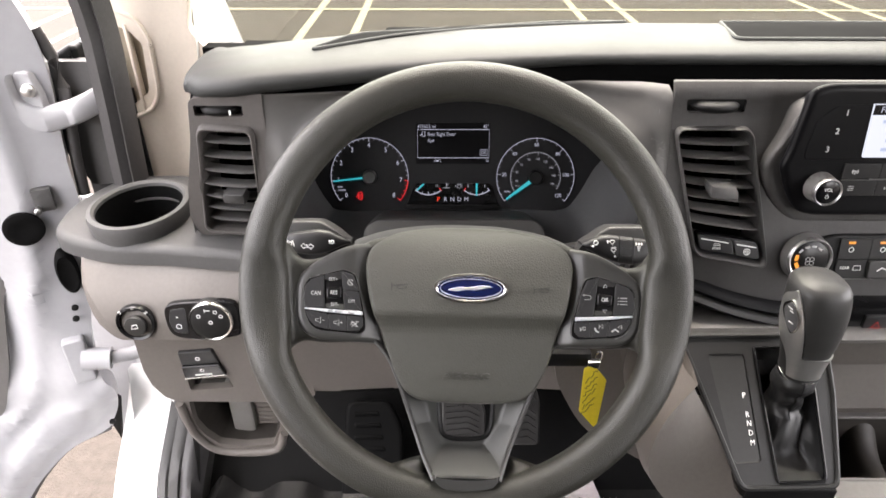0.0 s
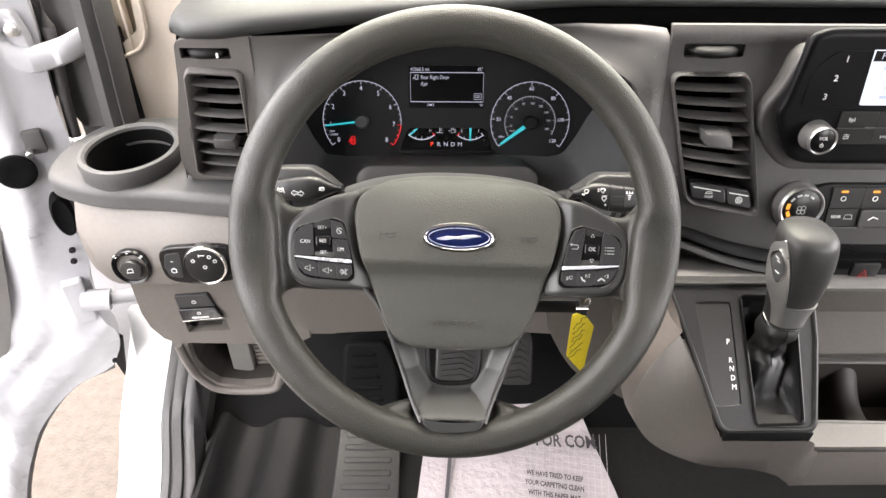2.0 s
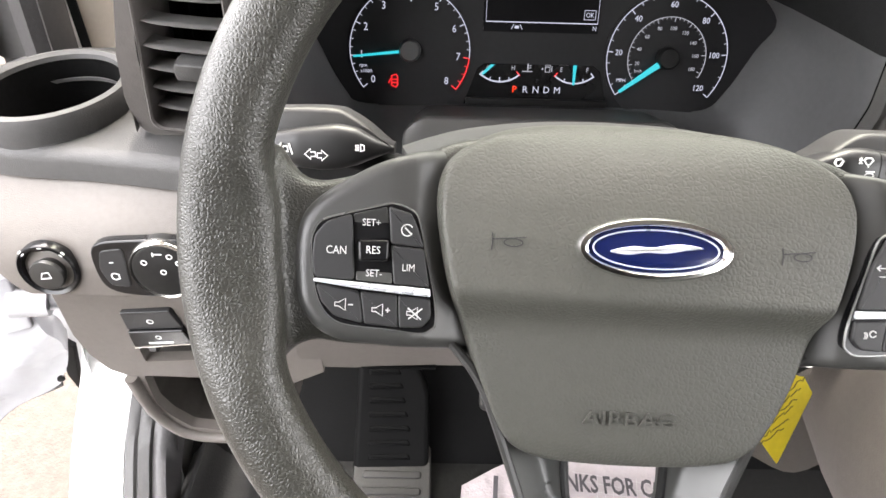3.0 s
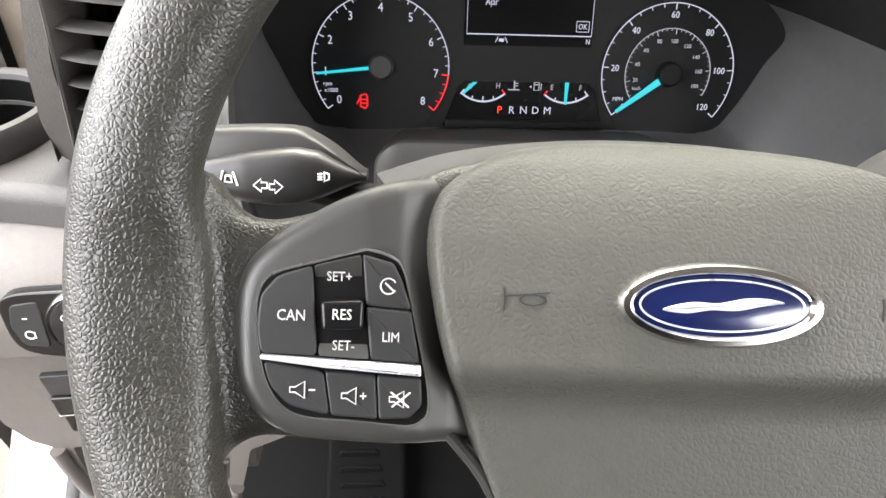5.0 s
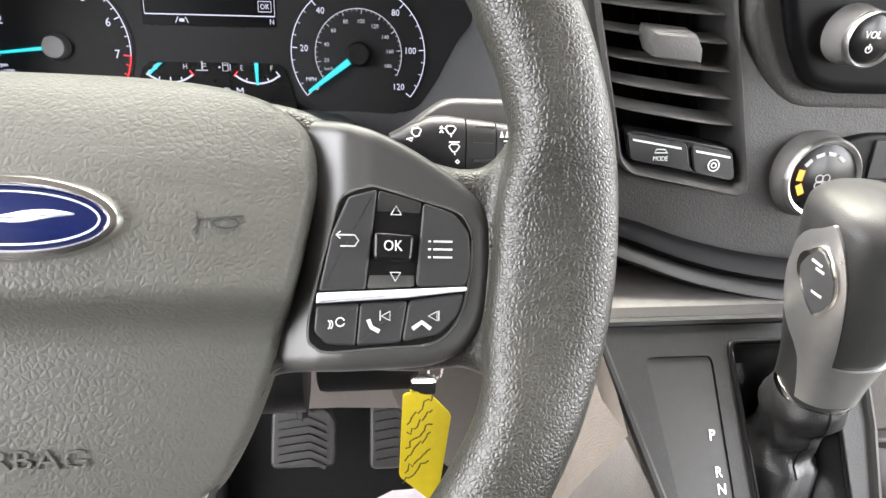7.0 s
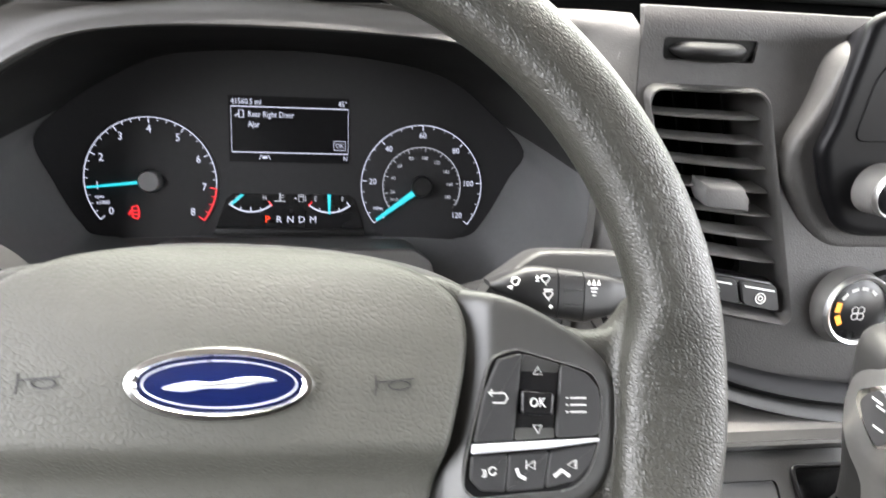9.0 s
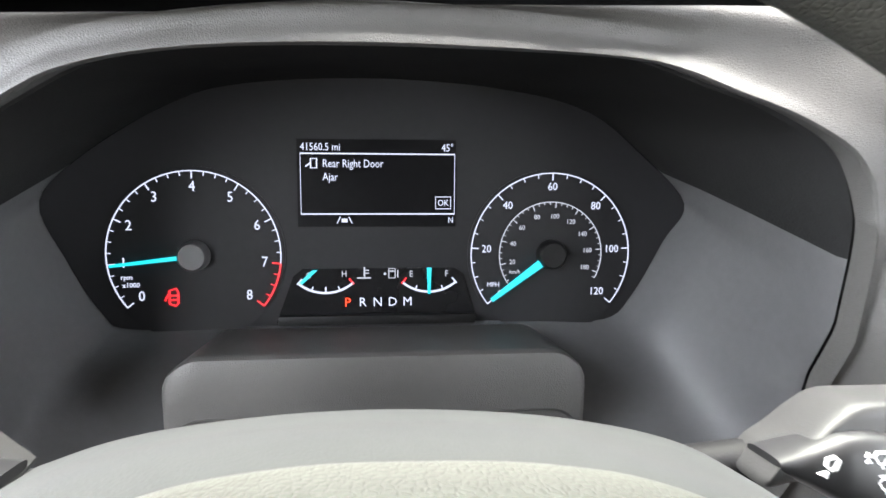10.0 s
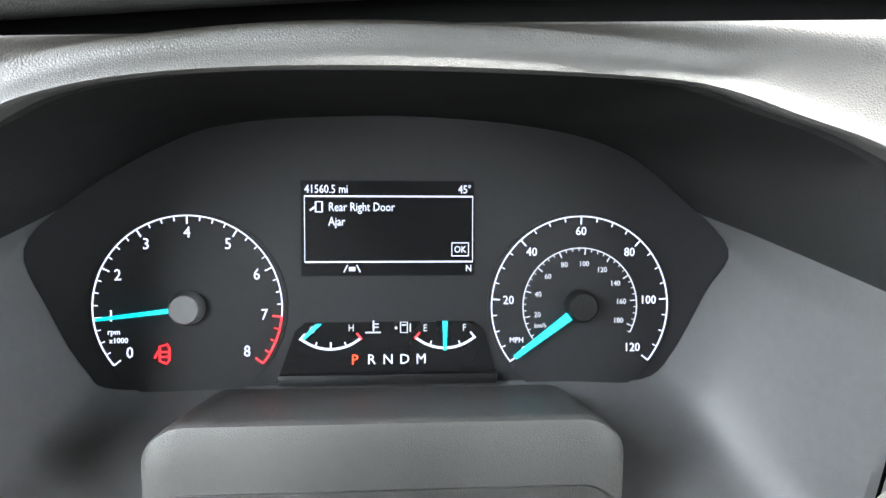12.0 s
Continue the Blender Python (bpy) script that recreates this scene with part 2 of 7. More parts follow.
def slab(outline, w0, w1, bevel=0.0, m=None, steps=3, crown=0.0):
    """A plate of that outline from height w0 to w1 with a rounded front edge."""
    rings = [[(x, y, w0) for x, y in outline]]
    if bevel:
        for i in range(steps + 1):
            q = i / steps * math.pi / 2
            o = inset(outline, bevel * (1 - math.cos(q)))
            rings.append([(x, y, w1 - bevel + bevel * math.sin(q)) for x, y in o])
        rings.append([(x, y, w1) for x, y in inset(outline, bevel * 1.25)])
    else:
        rings.append([(x, y, w1) for x, y in outline])
    bm = loft(rings, cap_start=True, cap_end=True)
    if m is not None:
        bm.transform(m)
    return bm


def tube(points, radius, sides=10, closed=False, flat=1.0, up=(0, 0, 1)):
    """A tube along 3D points; radius may be a list."""
    P = [Vector(p) for p in points]
    k, rings = len(P), []
    for i, p in enumerate(P):
        if closed:
            t = P[(i + 1) % k] - P[i - 1]
        else:
            t = P[min(i + 1, k - 1)] - P[max(i - 1, 0)]
        t.normalize()
        a = Vector(up).cross(t)
        a = a.normalized() if a.length > 1e-4 else Vector((1, 0, 0))
        b = t.cross(a)
        r = radius[i] if isinstance(radius, (list, tuple)) else radius
        rings.append([tuple(p + a * (r * math.cos(q)) + b * (r * flat * math.sin(q))) for q in [2 * math.pi * j / sides for j in range(sides)]])
    if closed:
        return loft(rings + [rings[0]])
    return loft(rings, cap_start=True, cap_end=True)


def lathe(profile, m=None, sides=40, caps=True):
    """Turns (radius, height) pairs about the z axis."""
    rings = [[(r * math.cos(q), r * math.sin(q), h) for q in [2 * math.pi * j / sides for j in range(sides)]] for r, h in profile]
    bm = loft(rings, cap_start=caps, cap_end=caps)
    if m is not None:
        bm.transform(m)
    return bm


def block(x0, x1, y0, y1, z0, z1, bevel=0.0, m=None, seg=2):
    bm = bmesh.new()
    bmesh.ops.create_cube(bm, size=1, matrix=Matrix.Translation(((x0 + x1) / 2, (y0 + y1) / 2, (z0 + z1) / 2)) @ Matrix.Diagonal((x1 - x0, y1 - y0, z1 - z0, 1)))
    if bevel:
        bmesh.ops.bevel(bm, geom=bm.edges[:], offset=bevel, segments=seg, profile=0.6, affect="EDGES")
    if m is not None:
        bm.transform(m)
    return bm


def joined(*parts):
    """One bmesh out of several."""
    out = bmesh.new()
    for b in parts:
        me = bpy.data.meshes.new("tmp")
        b.to_mesh(me)
        b.free()
        out.from_mesh(me)
        bpy.data.meshes.remove(me)
    return out


def plate(outline, holes=(), place=None, cuts=(), thick=0.003, way=(0, 1, 0), across=()):
    """A sheet with holes and thickness. place maps (a, b) to 3D; cuts are values of b, across of a, at which it may bend."""
    bm = bmesh.new()
    for loop in (outline, *holes):
        vs = [bm.verts.new((p[0], p[1], 0)) for p in loop]
        for i in range(len(vs)):
            bm.edges.new((vs[i - 1], vs[i]))
    bmesh.ops.triangle_fill(bm, use_beauty=True, use_dissolve=False, edges=bm.edges[:])
    for c in cuts:
        bmesh.ops.bisect_plane(bm, geom=bm.verts[:] + bm.edges[:] + bm.faces[:], plane_co=(0, c, 0), plane_no=(0, 1, 0))
    for c in across:
        bmesh.ops.bisect_plane(bm, geom=bm.verts[:] + bm.edges[:] + bm.faces[:], plane_co=(c, 0, 0), plane_no=(1, 0, 0))
    for v in bm.verts:
        v.co = place(v.co.x, v.co.y)
    got = bmesh.ops.extrude_face_region(bm, geom=bm.faces[:], use_keep_orig=True)
    for v in got["geom"]:
        if isinstance(v, bmesh.types.BMVert):
            v.co = v.co + Vector(way) * thick
    return bm


def words(text, size, m, material, parent, name="lettering", depth=0.0002, align="CENTER", condensed=1.0, label="", width=0.0, bold=0.0):
    """Raised letters in the built-in font, as a mesh, centred on m."""
    cu = bpy.data.curves.new("tmp", "FONT")
    cu.body, cu.size, cu.align_x, cu.align_y, cu.extrude, cu.resolution_u, cu.offset = text, size, align, "CENTER", depth, 2, bold
    ob = bpy.data.objects.new("tmp", cu)
    scene.collection.objects.link(ob)
    me = bpy.data.meshes.new_from_object(ob.evaluated_get(bpy.context.evaluated_depsgraph_get()))
    bpy.data.objects.remove(ob)
    bpy.data.curves.remove(cu)
    if width:
        condensed = width / (max(v.co.x for v in me.vertices) - min(v.co.x for v in me.vertices))
    me.transform(m @ Matrix.Diagonal((condensed, 1, 1, 1)))
    me.materials.clear()
    me.materials.append(material)
    me.name = name
    out = new(name, me)
    out.parent = parent
    return tagged(out, label) if label else out


def frame3(o, u, v, w):
    m = Matrix.Identity(4)
    for i, c in enumerate((u, v, w, o)):
        for j in range(3):
            m[j][i] = c[j]
    return m


def bars(rects, w, parent_m, h=0.0004):
    """Flat strips given as centre, size and turn, laid on a plane, in one bmesh."""
    out = []
    for x, y, sx, sy, turn in rects:
        out.append(block(-sx / 2, sx / 2, -sy / 2, sy / 2, 0, h, m=parent_m @ Matrix.Translation((x, y, w)) @ Matrix.Rotation(radians(turn), 4, "Z")))
    return joined(*out)


def stroke(points, width, w, m, h=0.0004, closed=False):
    """A flat ribbon along 2D points."""
    P = [Vector((p[0], p[1])) for p in points]
    k, rows = len(P), []
    for i, p in enumerate(P):
        t = (P[(i + 1) % k] - P[i - 1]) if closed else (P[min(i + 1, k - 1)] - P[max(i - 1, 0)])
        t.normalize()
        s = Vector((-t.y, t.x)) * width / 2
        a, b = p + s, p - s
        rows.append([(a.x, a.y, w), (a.x, a.y, w + h), (b.x, b.y, w + h), (b.x, b.y, w)])
    bm = loft(rows + [rows[0]]) if closed else loft(rows, cap_start=True, cap_end=True)
    bm.transform(m)
    return bm


def arc(cx, cy, r, a0, a1, n=40):
    return [(cx + r * math.cos(radians(a0 + (a1 - a0) * i / n)), cy + r * math.sin(radians(a0 + (a1 - a0) * i / n))) for i in range(n + 1)]


def mm(pts):
    return [tuple(c / 1000 for c in p) for p in pts]


def at_angle(poly, cx, cz, n):
    """The outline's points at n even angles about a centre."""
    out = []
    for i in range(n):
        q = 2 * math.pi * i / n
        d = Vector((math.cos(q), math.sin(q)))
        best = 0
        for j in range(len(poly)):
            a, b = Vector(poly[j - 1]) - Vector((cx, cz)), Vector(poly[j]) - Vector((cx, cz))
            e = b - a
            den = d.x * e.y - d.y * e.x
            if abs(den) < 1e-12:
                continue
            r = (a.x * e.y - a.y * e.x) / den
            s = (a.x * d.y - a.y * d.x) / den
            if -1e-9 <= s <= 1 + 1e-9 and r > best:
                best = r
        out.append((cx + d.x * best, cz + d.y * best))
    return out


def lerp(v, xs, ys):
    return float(np.interp(v, xs, ys))


# ---- ground and car park ----
ground = part("ground", block(-150, 150, -150, 250, -0.2, 0.0), ASPHALT, smooth=0)
tagged(ground, "worn grey-brown asphalt of an open car park", "ground", kind="structure")
for x in (-8.2, -4.9, -1.6, 1.85, 5.15, 8.45, 11.75, 15.05):
    for dx in (-0.05, 0.56):
        ln = part("parking_line", block(x + dx, x + dx + 0.10, 3.4 if x < 14 else 5, 14.6, 0.001, 0.004), LINE, smooth=0)
        tagged(ln, "faded cream parking bay line on asphalt", "parking line", "parking bay lines")
ln = part("parking_line", block(-14, 24, 8.75, 8.85, 0.005, 0.008), LINE, smooth=0)
tagged(ln, "faded cream cross line between parking bays", "parking line", "parking bay lines")


def car(name, label, paint, m):
    """A parked saloon car: body, glasshouse, wheels."""
    c = thing(name, label, "car")
    side = [(-2.2, 0.35), (-2.25, 0.62), (-2.15, 0.86), (-1.5, 0.95), (-0.85, 1.36), (0.35, 1.42), (1.05, 1.0), (1.95, 0.86), (2.2, 0.62), (2.18, 0.33)]
    side = fillet(side, 0.14, 3)
    rings = [[(x, w * 0.86, z * (1 if w * w < 0.5 else 0.985)) for x, z in side] for w in (-1, -0.92, 0.92, 1)]
    part("body", loft(rings, cap_start=True, cap_end=True), paint, c)
    for s in (-1, 1):
        part("side_window", slab(fillet([(-1.25, 0.98), (-0.78, 1.30), (0.3, 1.35), (0.85, 1.02)], 0.05), 0, 0.012, m=Matrix.Translation((0, 0.862 * s, 0)) @ Matrix.Rotation(radians(90 * s), 4, "X") @ Matrix.Diagonal((1, s, 1, 1))), TINT, c)
        for x in (-1.38, 1.36):
            w = part("wheel", lathe([(0.20, 0), (0.20, 0.10), (0.325, 0.13), (0.335, 0.1), (0.335, -0.1), (0.325, -0.13), (0.2, -0.1)], Matrix.Translation((x, 0.80 * s, 0.335)) @ Matrix.Rotation(radians(-90 * s), 4, "X"), 28), RUBBER, c)
            part("rim", lathe([(0.03, 0.125), (0.10, 0.115), (0.205, 0.13), (0.215, 0.11), (0.20, 0.05)], Matrix.Translation((x, 0.80 * s, 0.335)) @ Matrix.Rotation(radians(-90 * s), 4, "X"), 28), BRUSHED, w, "silver alloy rim")
    c.matrix_world = m
    return c


car("parked_car", "white saloon car parked far across the lot", PAINT, pose(8.9, 23.6, 0, 0, 0, 183))
car("parked_car", "bright blue saloon car parked far across the lot", BLUE_CAR, pose(16.6, 23.2, 0, 0, 0, 4))


# ---- cab shell ----
def structure(name, bm, material, label, smooth=40):
    return tagged(part(name, bm, material, smooth=smooth), label, kind="structure")


structure("floor", block(-0.60, 1.18, -3.2, 0.80, 0.66, 0.70), RUBBER, "black rubber cab floor")
# unseen roof and walls, added with openings chosen to shape the cab's light
structure("ceiling", block(-0.66, 1.26, -3.2, 0.54, 2.10, 2.14), HEADLINER, "pale cloth headliner over the cab")
structure("wall_rear", plate([(-0.66, 0.66), (1.26, 0.66), (1.26, 2.12), (-0.66, 2.12)], [], lambda a, b: Vector((a, -3.24, b)), thick=0.04), CABIN, "unseen plain grey rear wall, closed to keep light out", 0)
structure("wall_firewall", block(-0.56, 1.2, 0.92, 0.95, 0.55, 1.34), DARK, "dark firewall under the windscreen")
structure("wall_passenger", plate(fillet([(-3.2, 0.66), (0.95, 0.66), (0.95, 1.42), (0.84, 1.68), (0.56, 2.12), (-3.2, 2.12)], 0.04), [fillet([(-0.45, 1.28), (0.72, 1.28), (0.70, 1.62), (0.40, 2.04), (-0.45, 2.04)], 0.06), fillet([(-1.7, 1.45), (-0.6, 1.45), (-0.6, 2.0), (-1.7, 2.0)], 0.06)], lambda a, b: Vector((1.18, a, b)), thick=0.05, way=(1, 0, 0)), CABIN, "unseen grey passenger side, its openings sized for the light", 0)
structure("wall_side", plate([(-3.2, 0.66), (-0.52, 0.66), (-0.52, 2.12), (-3.2, 2.12)], [], lambda a, b: Vector((-0.66, a, b)), thick=0.05, way=(1, 0, 0)), CABIN, "unseen plain grey body side, closed to keep light out", 0)
wind = structure("windscreen", loft([[(-0.42, 0.93, 1.34), (0.30, 1.0, 1.34), (1.08, 0.93, 1.34)], [(-0.41, 0.80, 1.66), (0.30, 0.86, 1.66), (1.07, 0.80, 1.66)], [(-0.40, 0.52, 2.10), (0.30, 0.58, 2.10), (1.06, 0.52, 2.10)]], closed=False), GLASS, "clear windscreen glass")
sol = wind.modifiers.new("thick", "SOLIDIFY")
sol.thickness = 0.005
wind.visible_shadow = False

# ---- steering wheel ----
C = Vector((-0.0115, 0.2738, 1.4554))
RAKE, TWIST = radians(33.43), radians(-1.7)
V0, N0 = Vector((0, math.sin(RAKE), math.cos(RAKE))), Vector((0, -math.cos(RAKE), math.sin(RAKE)))
WU = math.cos(TWIST) * Vector((1, 0, 0)) + math.sin(TWIST) * V0
WV = -math.sin(TWIST) * Vector((1, 0, 0)) + math.cos(TWIST) * V0
MW = frame3(C, WU, WV, N0)
wheel = thing("steering_wheel", "grey-black grained steering wheel with a blue oval badge", "steering wheel")


def rim_rings(n=220, k=28):
    rings = []
    for i in range(n):
        q = 2 * math.pi * i / n
        s, c = math.sin(q), math.cos(q)
        lift = math.degrees(math.atan2(s + 0.05, abs(c)))
        side = math.exp(-(abs(lift) / (10.0 if lift > 0 else 15.5)) ** 4)
        width = 0.0335 - 0.0035 * max(0, -s) ** 3 + 0.0005 * abs(c) ** 2 + 0.0065 * side
        depth = 0.030 - 0.004 * side
        ro = 0.192
        ring = []
        for j in range(k):
            p = 2 * math.pi * j / k
            a, b = math.cos(p), math.sin(p)
            e = 0.86 - 0.30 * side * (a < 0)
            a = math.copysign(abs(a) ** e, a)
            b = math.copysign(abs(b) ** e, b)
            r = ro - width / 2 + a * width / 2
            w = b * depth / 2 * (1 - 0.30 * side * (1 - a) / 2) - 0.0045 * side * (1 - a) / 2
            ring.append((r * c, r * s, w))
        rings.append(ring)
    return rings + [rings[0]]


UT, VT = (20, 40, 60, 74, 84, 95, 107, 118, 128, 138, 146, 152, 158), (43, 43, 43, 42, 39.5, 34.5, 29.5, 26.0, 22.5, 20.0, 20.5, 25, 35)
UB, VB = (20, 40, 50, 58, 66, 74, 86, 105, 125, 140, 148, 153, 158), (-97, -95, -88, -78, -62, -54, -51.5, -51.5, -52, -50, -53, -58, -68)
skin = [loft(rim_rings())]
for s in (-1, 1):
    rings = []
    for i in range(50):
        u = 40 + 124 * i / 49
        vt, vb = lerp(u, UT, VT), lerp(u, UB, VB)
        front = lerp(u, (20, 70, 95, 140, 158, 164), (-15, -14, -11, -7.5, -4.5, -4.5))
        ring = []
        for k in range(40):
            q = 2 * math.pi * k / 40
            a, b = math.cos(q), math.sin(q)
            a, b = math.copysign(abs(a) ** 0.45, a), math.copysign(abs(b) ** 0.45, b)
            ring.append((0.0027 + s * u / 1000, ((vt + vb) / 2 + a * (vt - vb) / 2) / 1000, (front - 10 + b * 10 - 2.5 * a * a) / 1000))
        rings.append(ring)
    skin.append(loft(rings, cap_start=True, cap_end=True))
rings = []
for i in range(41):
    u = -78 + 3.9 * i
    vt = lerp(abs(u), (0, 30, 42, 54, 66, 78), (-143, -143, -145.5, -149.5, -154.5, -158))
    ring = []
    for k in range(32):
        a, b = math.cos(2 * math.pi * k / 32), math.sin(2 * math.pi * k / 32)
        a, b = math.copysign(abs(a) ** 0.6, a), math.copysign(abs(b) ** 0.6, b)
        vb = -171 + 0.0024 * u * u
        ring.append((0.005 + u / 1000, ((vt + vb) / 2 + a * (vt - vb) / 2) / 1000, (lerp(abs(u), (0, 29, 38, 56, 78), (-30, -22, -7, -8, -12)) + b * 8 - 2 * (1 + a)) / 1000))
    rings.append(ring)
skin.append(loft(rings, cap_start=True, cap_end=True))
rim = part("rim", joined(*skin), RIM, wheel, "grained polyurethane rim and spokes, dark grey")
melt = rim.modifiers.new("melt", "REMESH")
melt.mode, melt.voxel_size, melt.use_smooth_shade = "VOXEL", 0.0016, True
even = rim.modifiers.new("even", "SMOOTH")
even.factor, even.iterations = 0.5, 14


def bag_height(u, v):
    rise = sum(lerp(v + d, (-0.105, -0.1005, -0.095, -0.088, -0.070, -0.050, -0.0405, -0.0345, -0.0295, -0.0258, -0.022, 0.0, 0.018, 0.030, 0.038, 0.0445, 0.050, 0.054), (-0.0150, -0.0112, -0.0086, -0.0073, -0.0064, -0.0066, -0.0068, -0.0050, -0.0010, 0.0026, 0.0042, 0.0030, -0.0004, -0.0050, -0.0102, -0.0165, -0.027, -0.040)) for d in (-0.0016, -0.0008, 0, 0.0008, 0.0016)) / 5
    return rise - 0.0035 * ((u - 0.0025) / 0.088) ** 2


bag = smooth_closed([(u + 0.0025 + 0.0018 * min(1, max(0, (-v - 0.02) / 0.04)), v) for u, v in mm([(0, 53), (30, 52), (58, 47.5), (79, 38), (87.5, 28), (89.5, 14), (86.5, -6), (81.5, -26), (70.8, -60), (61.8, -82), (55, -92), (45.5, -98), (34, -100.6), (18, -101.8), (0, -102.2), (-18, -101.8), (-34, -100.6), (-45.5, -98), (-55, -92), (-61.8, -82), (-70.8, -60), (-81.5, -26), (-86.5, -6), (-89.5, 14), (-87.5, 28), (-79, 38), (-58, 47.5), (-30, 52)])], 6)
rings = [[(u, v, -0.018) for u, v in bag]]
for s in (1, 0.998, 0.994, 0.987, 0.978, 0.968, 0.955, 0.94):
    rings.append([(0.0025 + (u - 0.0025) * s, -0.02 + (v + 0.02) * s, -0.0085 * max(0, (s - 0.955) / 0.045) ** 2.4) for u, v in bag])
bm = loft(rings, cap_end=True)
for c in [-0.095 + 0.005 * i for i in range(10)] + [-0.044 + 0.0012 * i for i in range(22)] + [-0.016 + 0.004 * i for i in range(17)]:
    bmesh.ops.bisect_plane(bm, geom=bm.verts[:] + bm.edges[:] + bm.faces[:], plane_co=(0, c, 0), plane_no=(0, 1, 0))
for c in [-0.084 + 0.012 * i for i in range(15)]:
    bmesh.ops.bisect_plane(bm, geom=bm.verts[:] + bm.edges[:] + bm.faces[:], plane_co=(c, 0, 0), plane_no=(1, 0, 0))
for v in bm.verts:
    v.co.z += bag_height(v.co.x, v.co.y)
cover = part("airbag_cover", bm, AIRBAG, wheel, "grained grey vinyl airbag cover", 60)
words("AIRBAG", 0.0088, Matrix.Translation((0.002, -0.0765, bag_height(0.002, -0.0765) + 0.0004)) @ Matrix.Rotation(radians(3), 4, "X"), AIRBAG, cover, "embossed_lettering", 0.0005, condensed=1.35)
for s in (-1, 1):
    ou, ov = 0.0028 + s * 0.060, -0.001
    hb = bag_height(ou, ov) - 0.0002
    hm = Matrix.Translation((ou, ov, hb)) @ Matrix.Diagonal((0.7, 0.8, 1, 1))
    horn = joined(stroke([(0.0055 * math.cos(q) + 0.0035, 0.0020 * math.sin(q)) for q in [2 * math.pi * i / 20 for i in range(20)]], 0.0006, 0, hm, 0.0006, True), stroke([(-0.009, 0.0045), (-0.0085, 0), (-0.009, -0.0045)], 0.0007, 0, hm, 0.0006), stroke([(-0.0085, 0.0012), (0.011, 0.0030)], 0.0006, 0, hm, 0.0006))
    for v in horn.verts:
        v.co.z = bag_height(v.co.x, v.co.y) + 0.5 * (v.co.z - hb) + 0.00005
    # dark plastic paints the shading of the embossed horn outline
    part("horn_symbol", horn, HUB_VINYL, cover)

badge_m = Matrix.Translation((0.0033, -0.0007, bag_height(0.003, 0) - 0.001))


def oval(a, b, n=64):
    return [(a * math.cos(2 * math.pi * i / n), b * math.sin(2 * math.pi * i / n)) for i in range(n)]


emblem = part("badge", loft([[(x, y, w) for x, y in oval(a, b)] for a, b, w in ((0.0325, 0.0133, -0.001), (0.0323, 0.0132, 0.0016), (0.0312, 0.0122, 0.0033), (0.0292, 0.0104, 0.0036), (0.0278, 0.0092, 0.0024), (0.0276, 0.0090, 0.0008))], cap_start=True, cap_end=True), CHROME, wheel, "chrome oval badge ring")
emblem.matrix_local = badge_m
part("badge_field", loft([[(x, y, w) for x, y in oval(a, b)] for a, b, w in ((0.0277, 0.0091, 0.0010), (0.0277, 0.0091, 0.0021), (0.0200, 0.0065, 0.0028), (0.008, 0.003, 0.0031))], cap_start=True, cap_end=True), BLUE, emblem, "dark blue enamel field")
part("badge_mark", slab([(x / 1000, y / 1000) for x, y in smooth_closed([(-19, -1.4), (-10, 1.0), (-2, 0.8), (6, 2.4), (13, 2.6), (19, 1.4), (12, 0.2), (4, -1.4), (-4, -1.4), (-12, -2.6)], 6)], 0.0022, 0.0034, 0.0004), SILVER, emblem, "silver leaf-shaped mark")
part("badge_line", tube([(x, y, 0.0024) for x, y in oval(0.0258, 0.0079)], 0.00035, 6, closed=True), SILVER, emblem, "thin silver inner line")

# lower spoke
lower = fillet(mm([(-75, -48), (-61, -70), (-51, -97), (-42, -119), (-32.5, -142), (-23.5, -158), (-18, -164), (2, -166), (24, -164), (29, -159), (32, -153), (38.2, -139), (48, -117), (58, -89), (77, -54), (60, -80), (-58, -74)]), 0.003)
lower_hole = fillet(mm([(-21, -90), (27, -90), (26, -120), (22.5, -130.5), (12, -133), (-7, -133.5), (-16.5, -130.5), (-19, -120)]), 0.005)
LEFT_V, LEFT_U = (-0.166, -0.158, -0.142, -0.119, -0.070), (-0.018, -0.0235, -0.0325, -0.042, -0.061)
RIGHT_U = (0.024, 0.030, 0.0368, 0.0471, 0.066)
EDGE_W = (0.0125, 0.0120, 0.0, -0.0105, -0.0125)


def lower_place(u, v):
    """A dish: its sides slope in from the edges of the spoke and its foot rises on to the rim."""
    edge = min(u - lerp(v, LEFT_V, LEFT_U), lerp(v, LEFT_V, RIGHT_U) - u)
    base = lerp(v, (-0.168, -0.158, -0.1535, -0.137, -0.110), (0.011, 0.0125, 0.0120, -0.0225, -0.0270))
    return Vector((u, v, max(base, lerp(v, LEFT_V, EDGE_W) - max(0, edge) * 1.02)))


spoke = part("lower_spoke", plate(lower, [lower_hole], lower_place, [v / 1000 for v in range(-164, -60, 2)], 0.008, (0, 0, -1), [u / 1000 for u in range(-66, 70, 2)]), SATIN, wheel, "satin grey lower spoke trim with an opening", 40)
for us, s, far in ((LEFT_U, -1, (-84, -43, -17)), (RIGHT_U, 1, (86, -46, -17))):
    pts = [far, (s * 75, -51, -15)] + [(u * 1000, v * 1000, w * 1000) for v, u, w in reversed(list(zip(LEFT_V, us, EDGE_W))[1:])]
    part("edge_strip", tube([p / 1000 for p in smooth_open(pts, 4)], 0.0022, 8), SPOKE, spoke, "satin black edge strip")
part("opening_rim", tube([lower_place(u, v) + Vector((0, 0, -0.001)) for u, v in inset(lower_hole, -0.0005)], 0.0022, 8, closed=True), DARK, spoke)
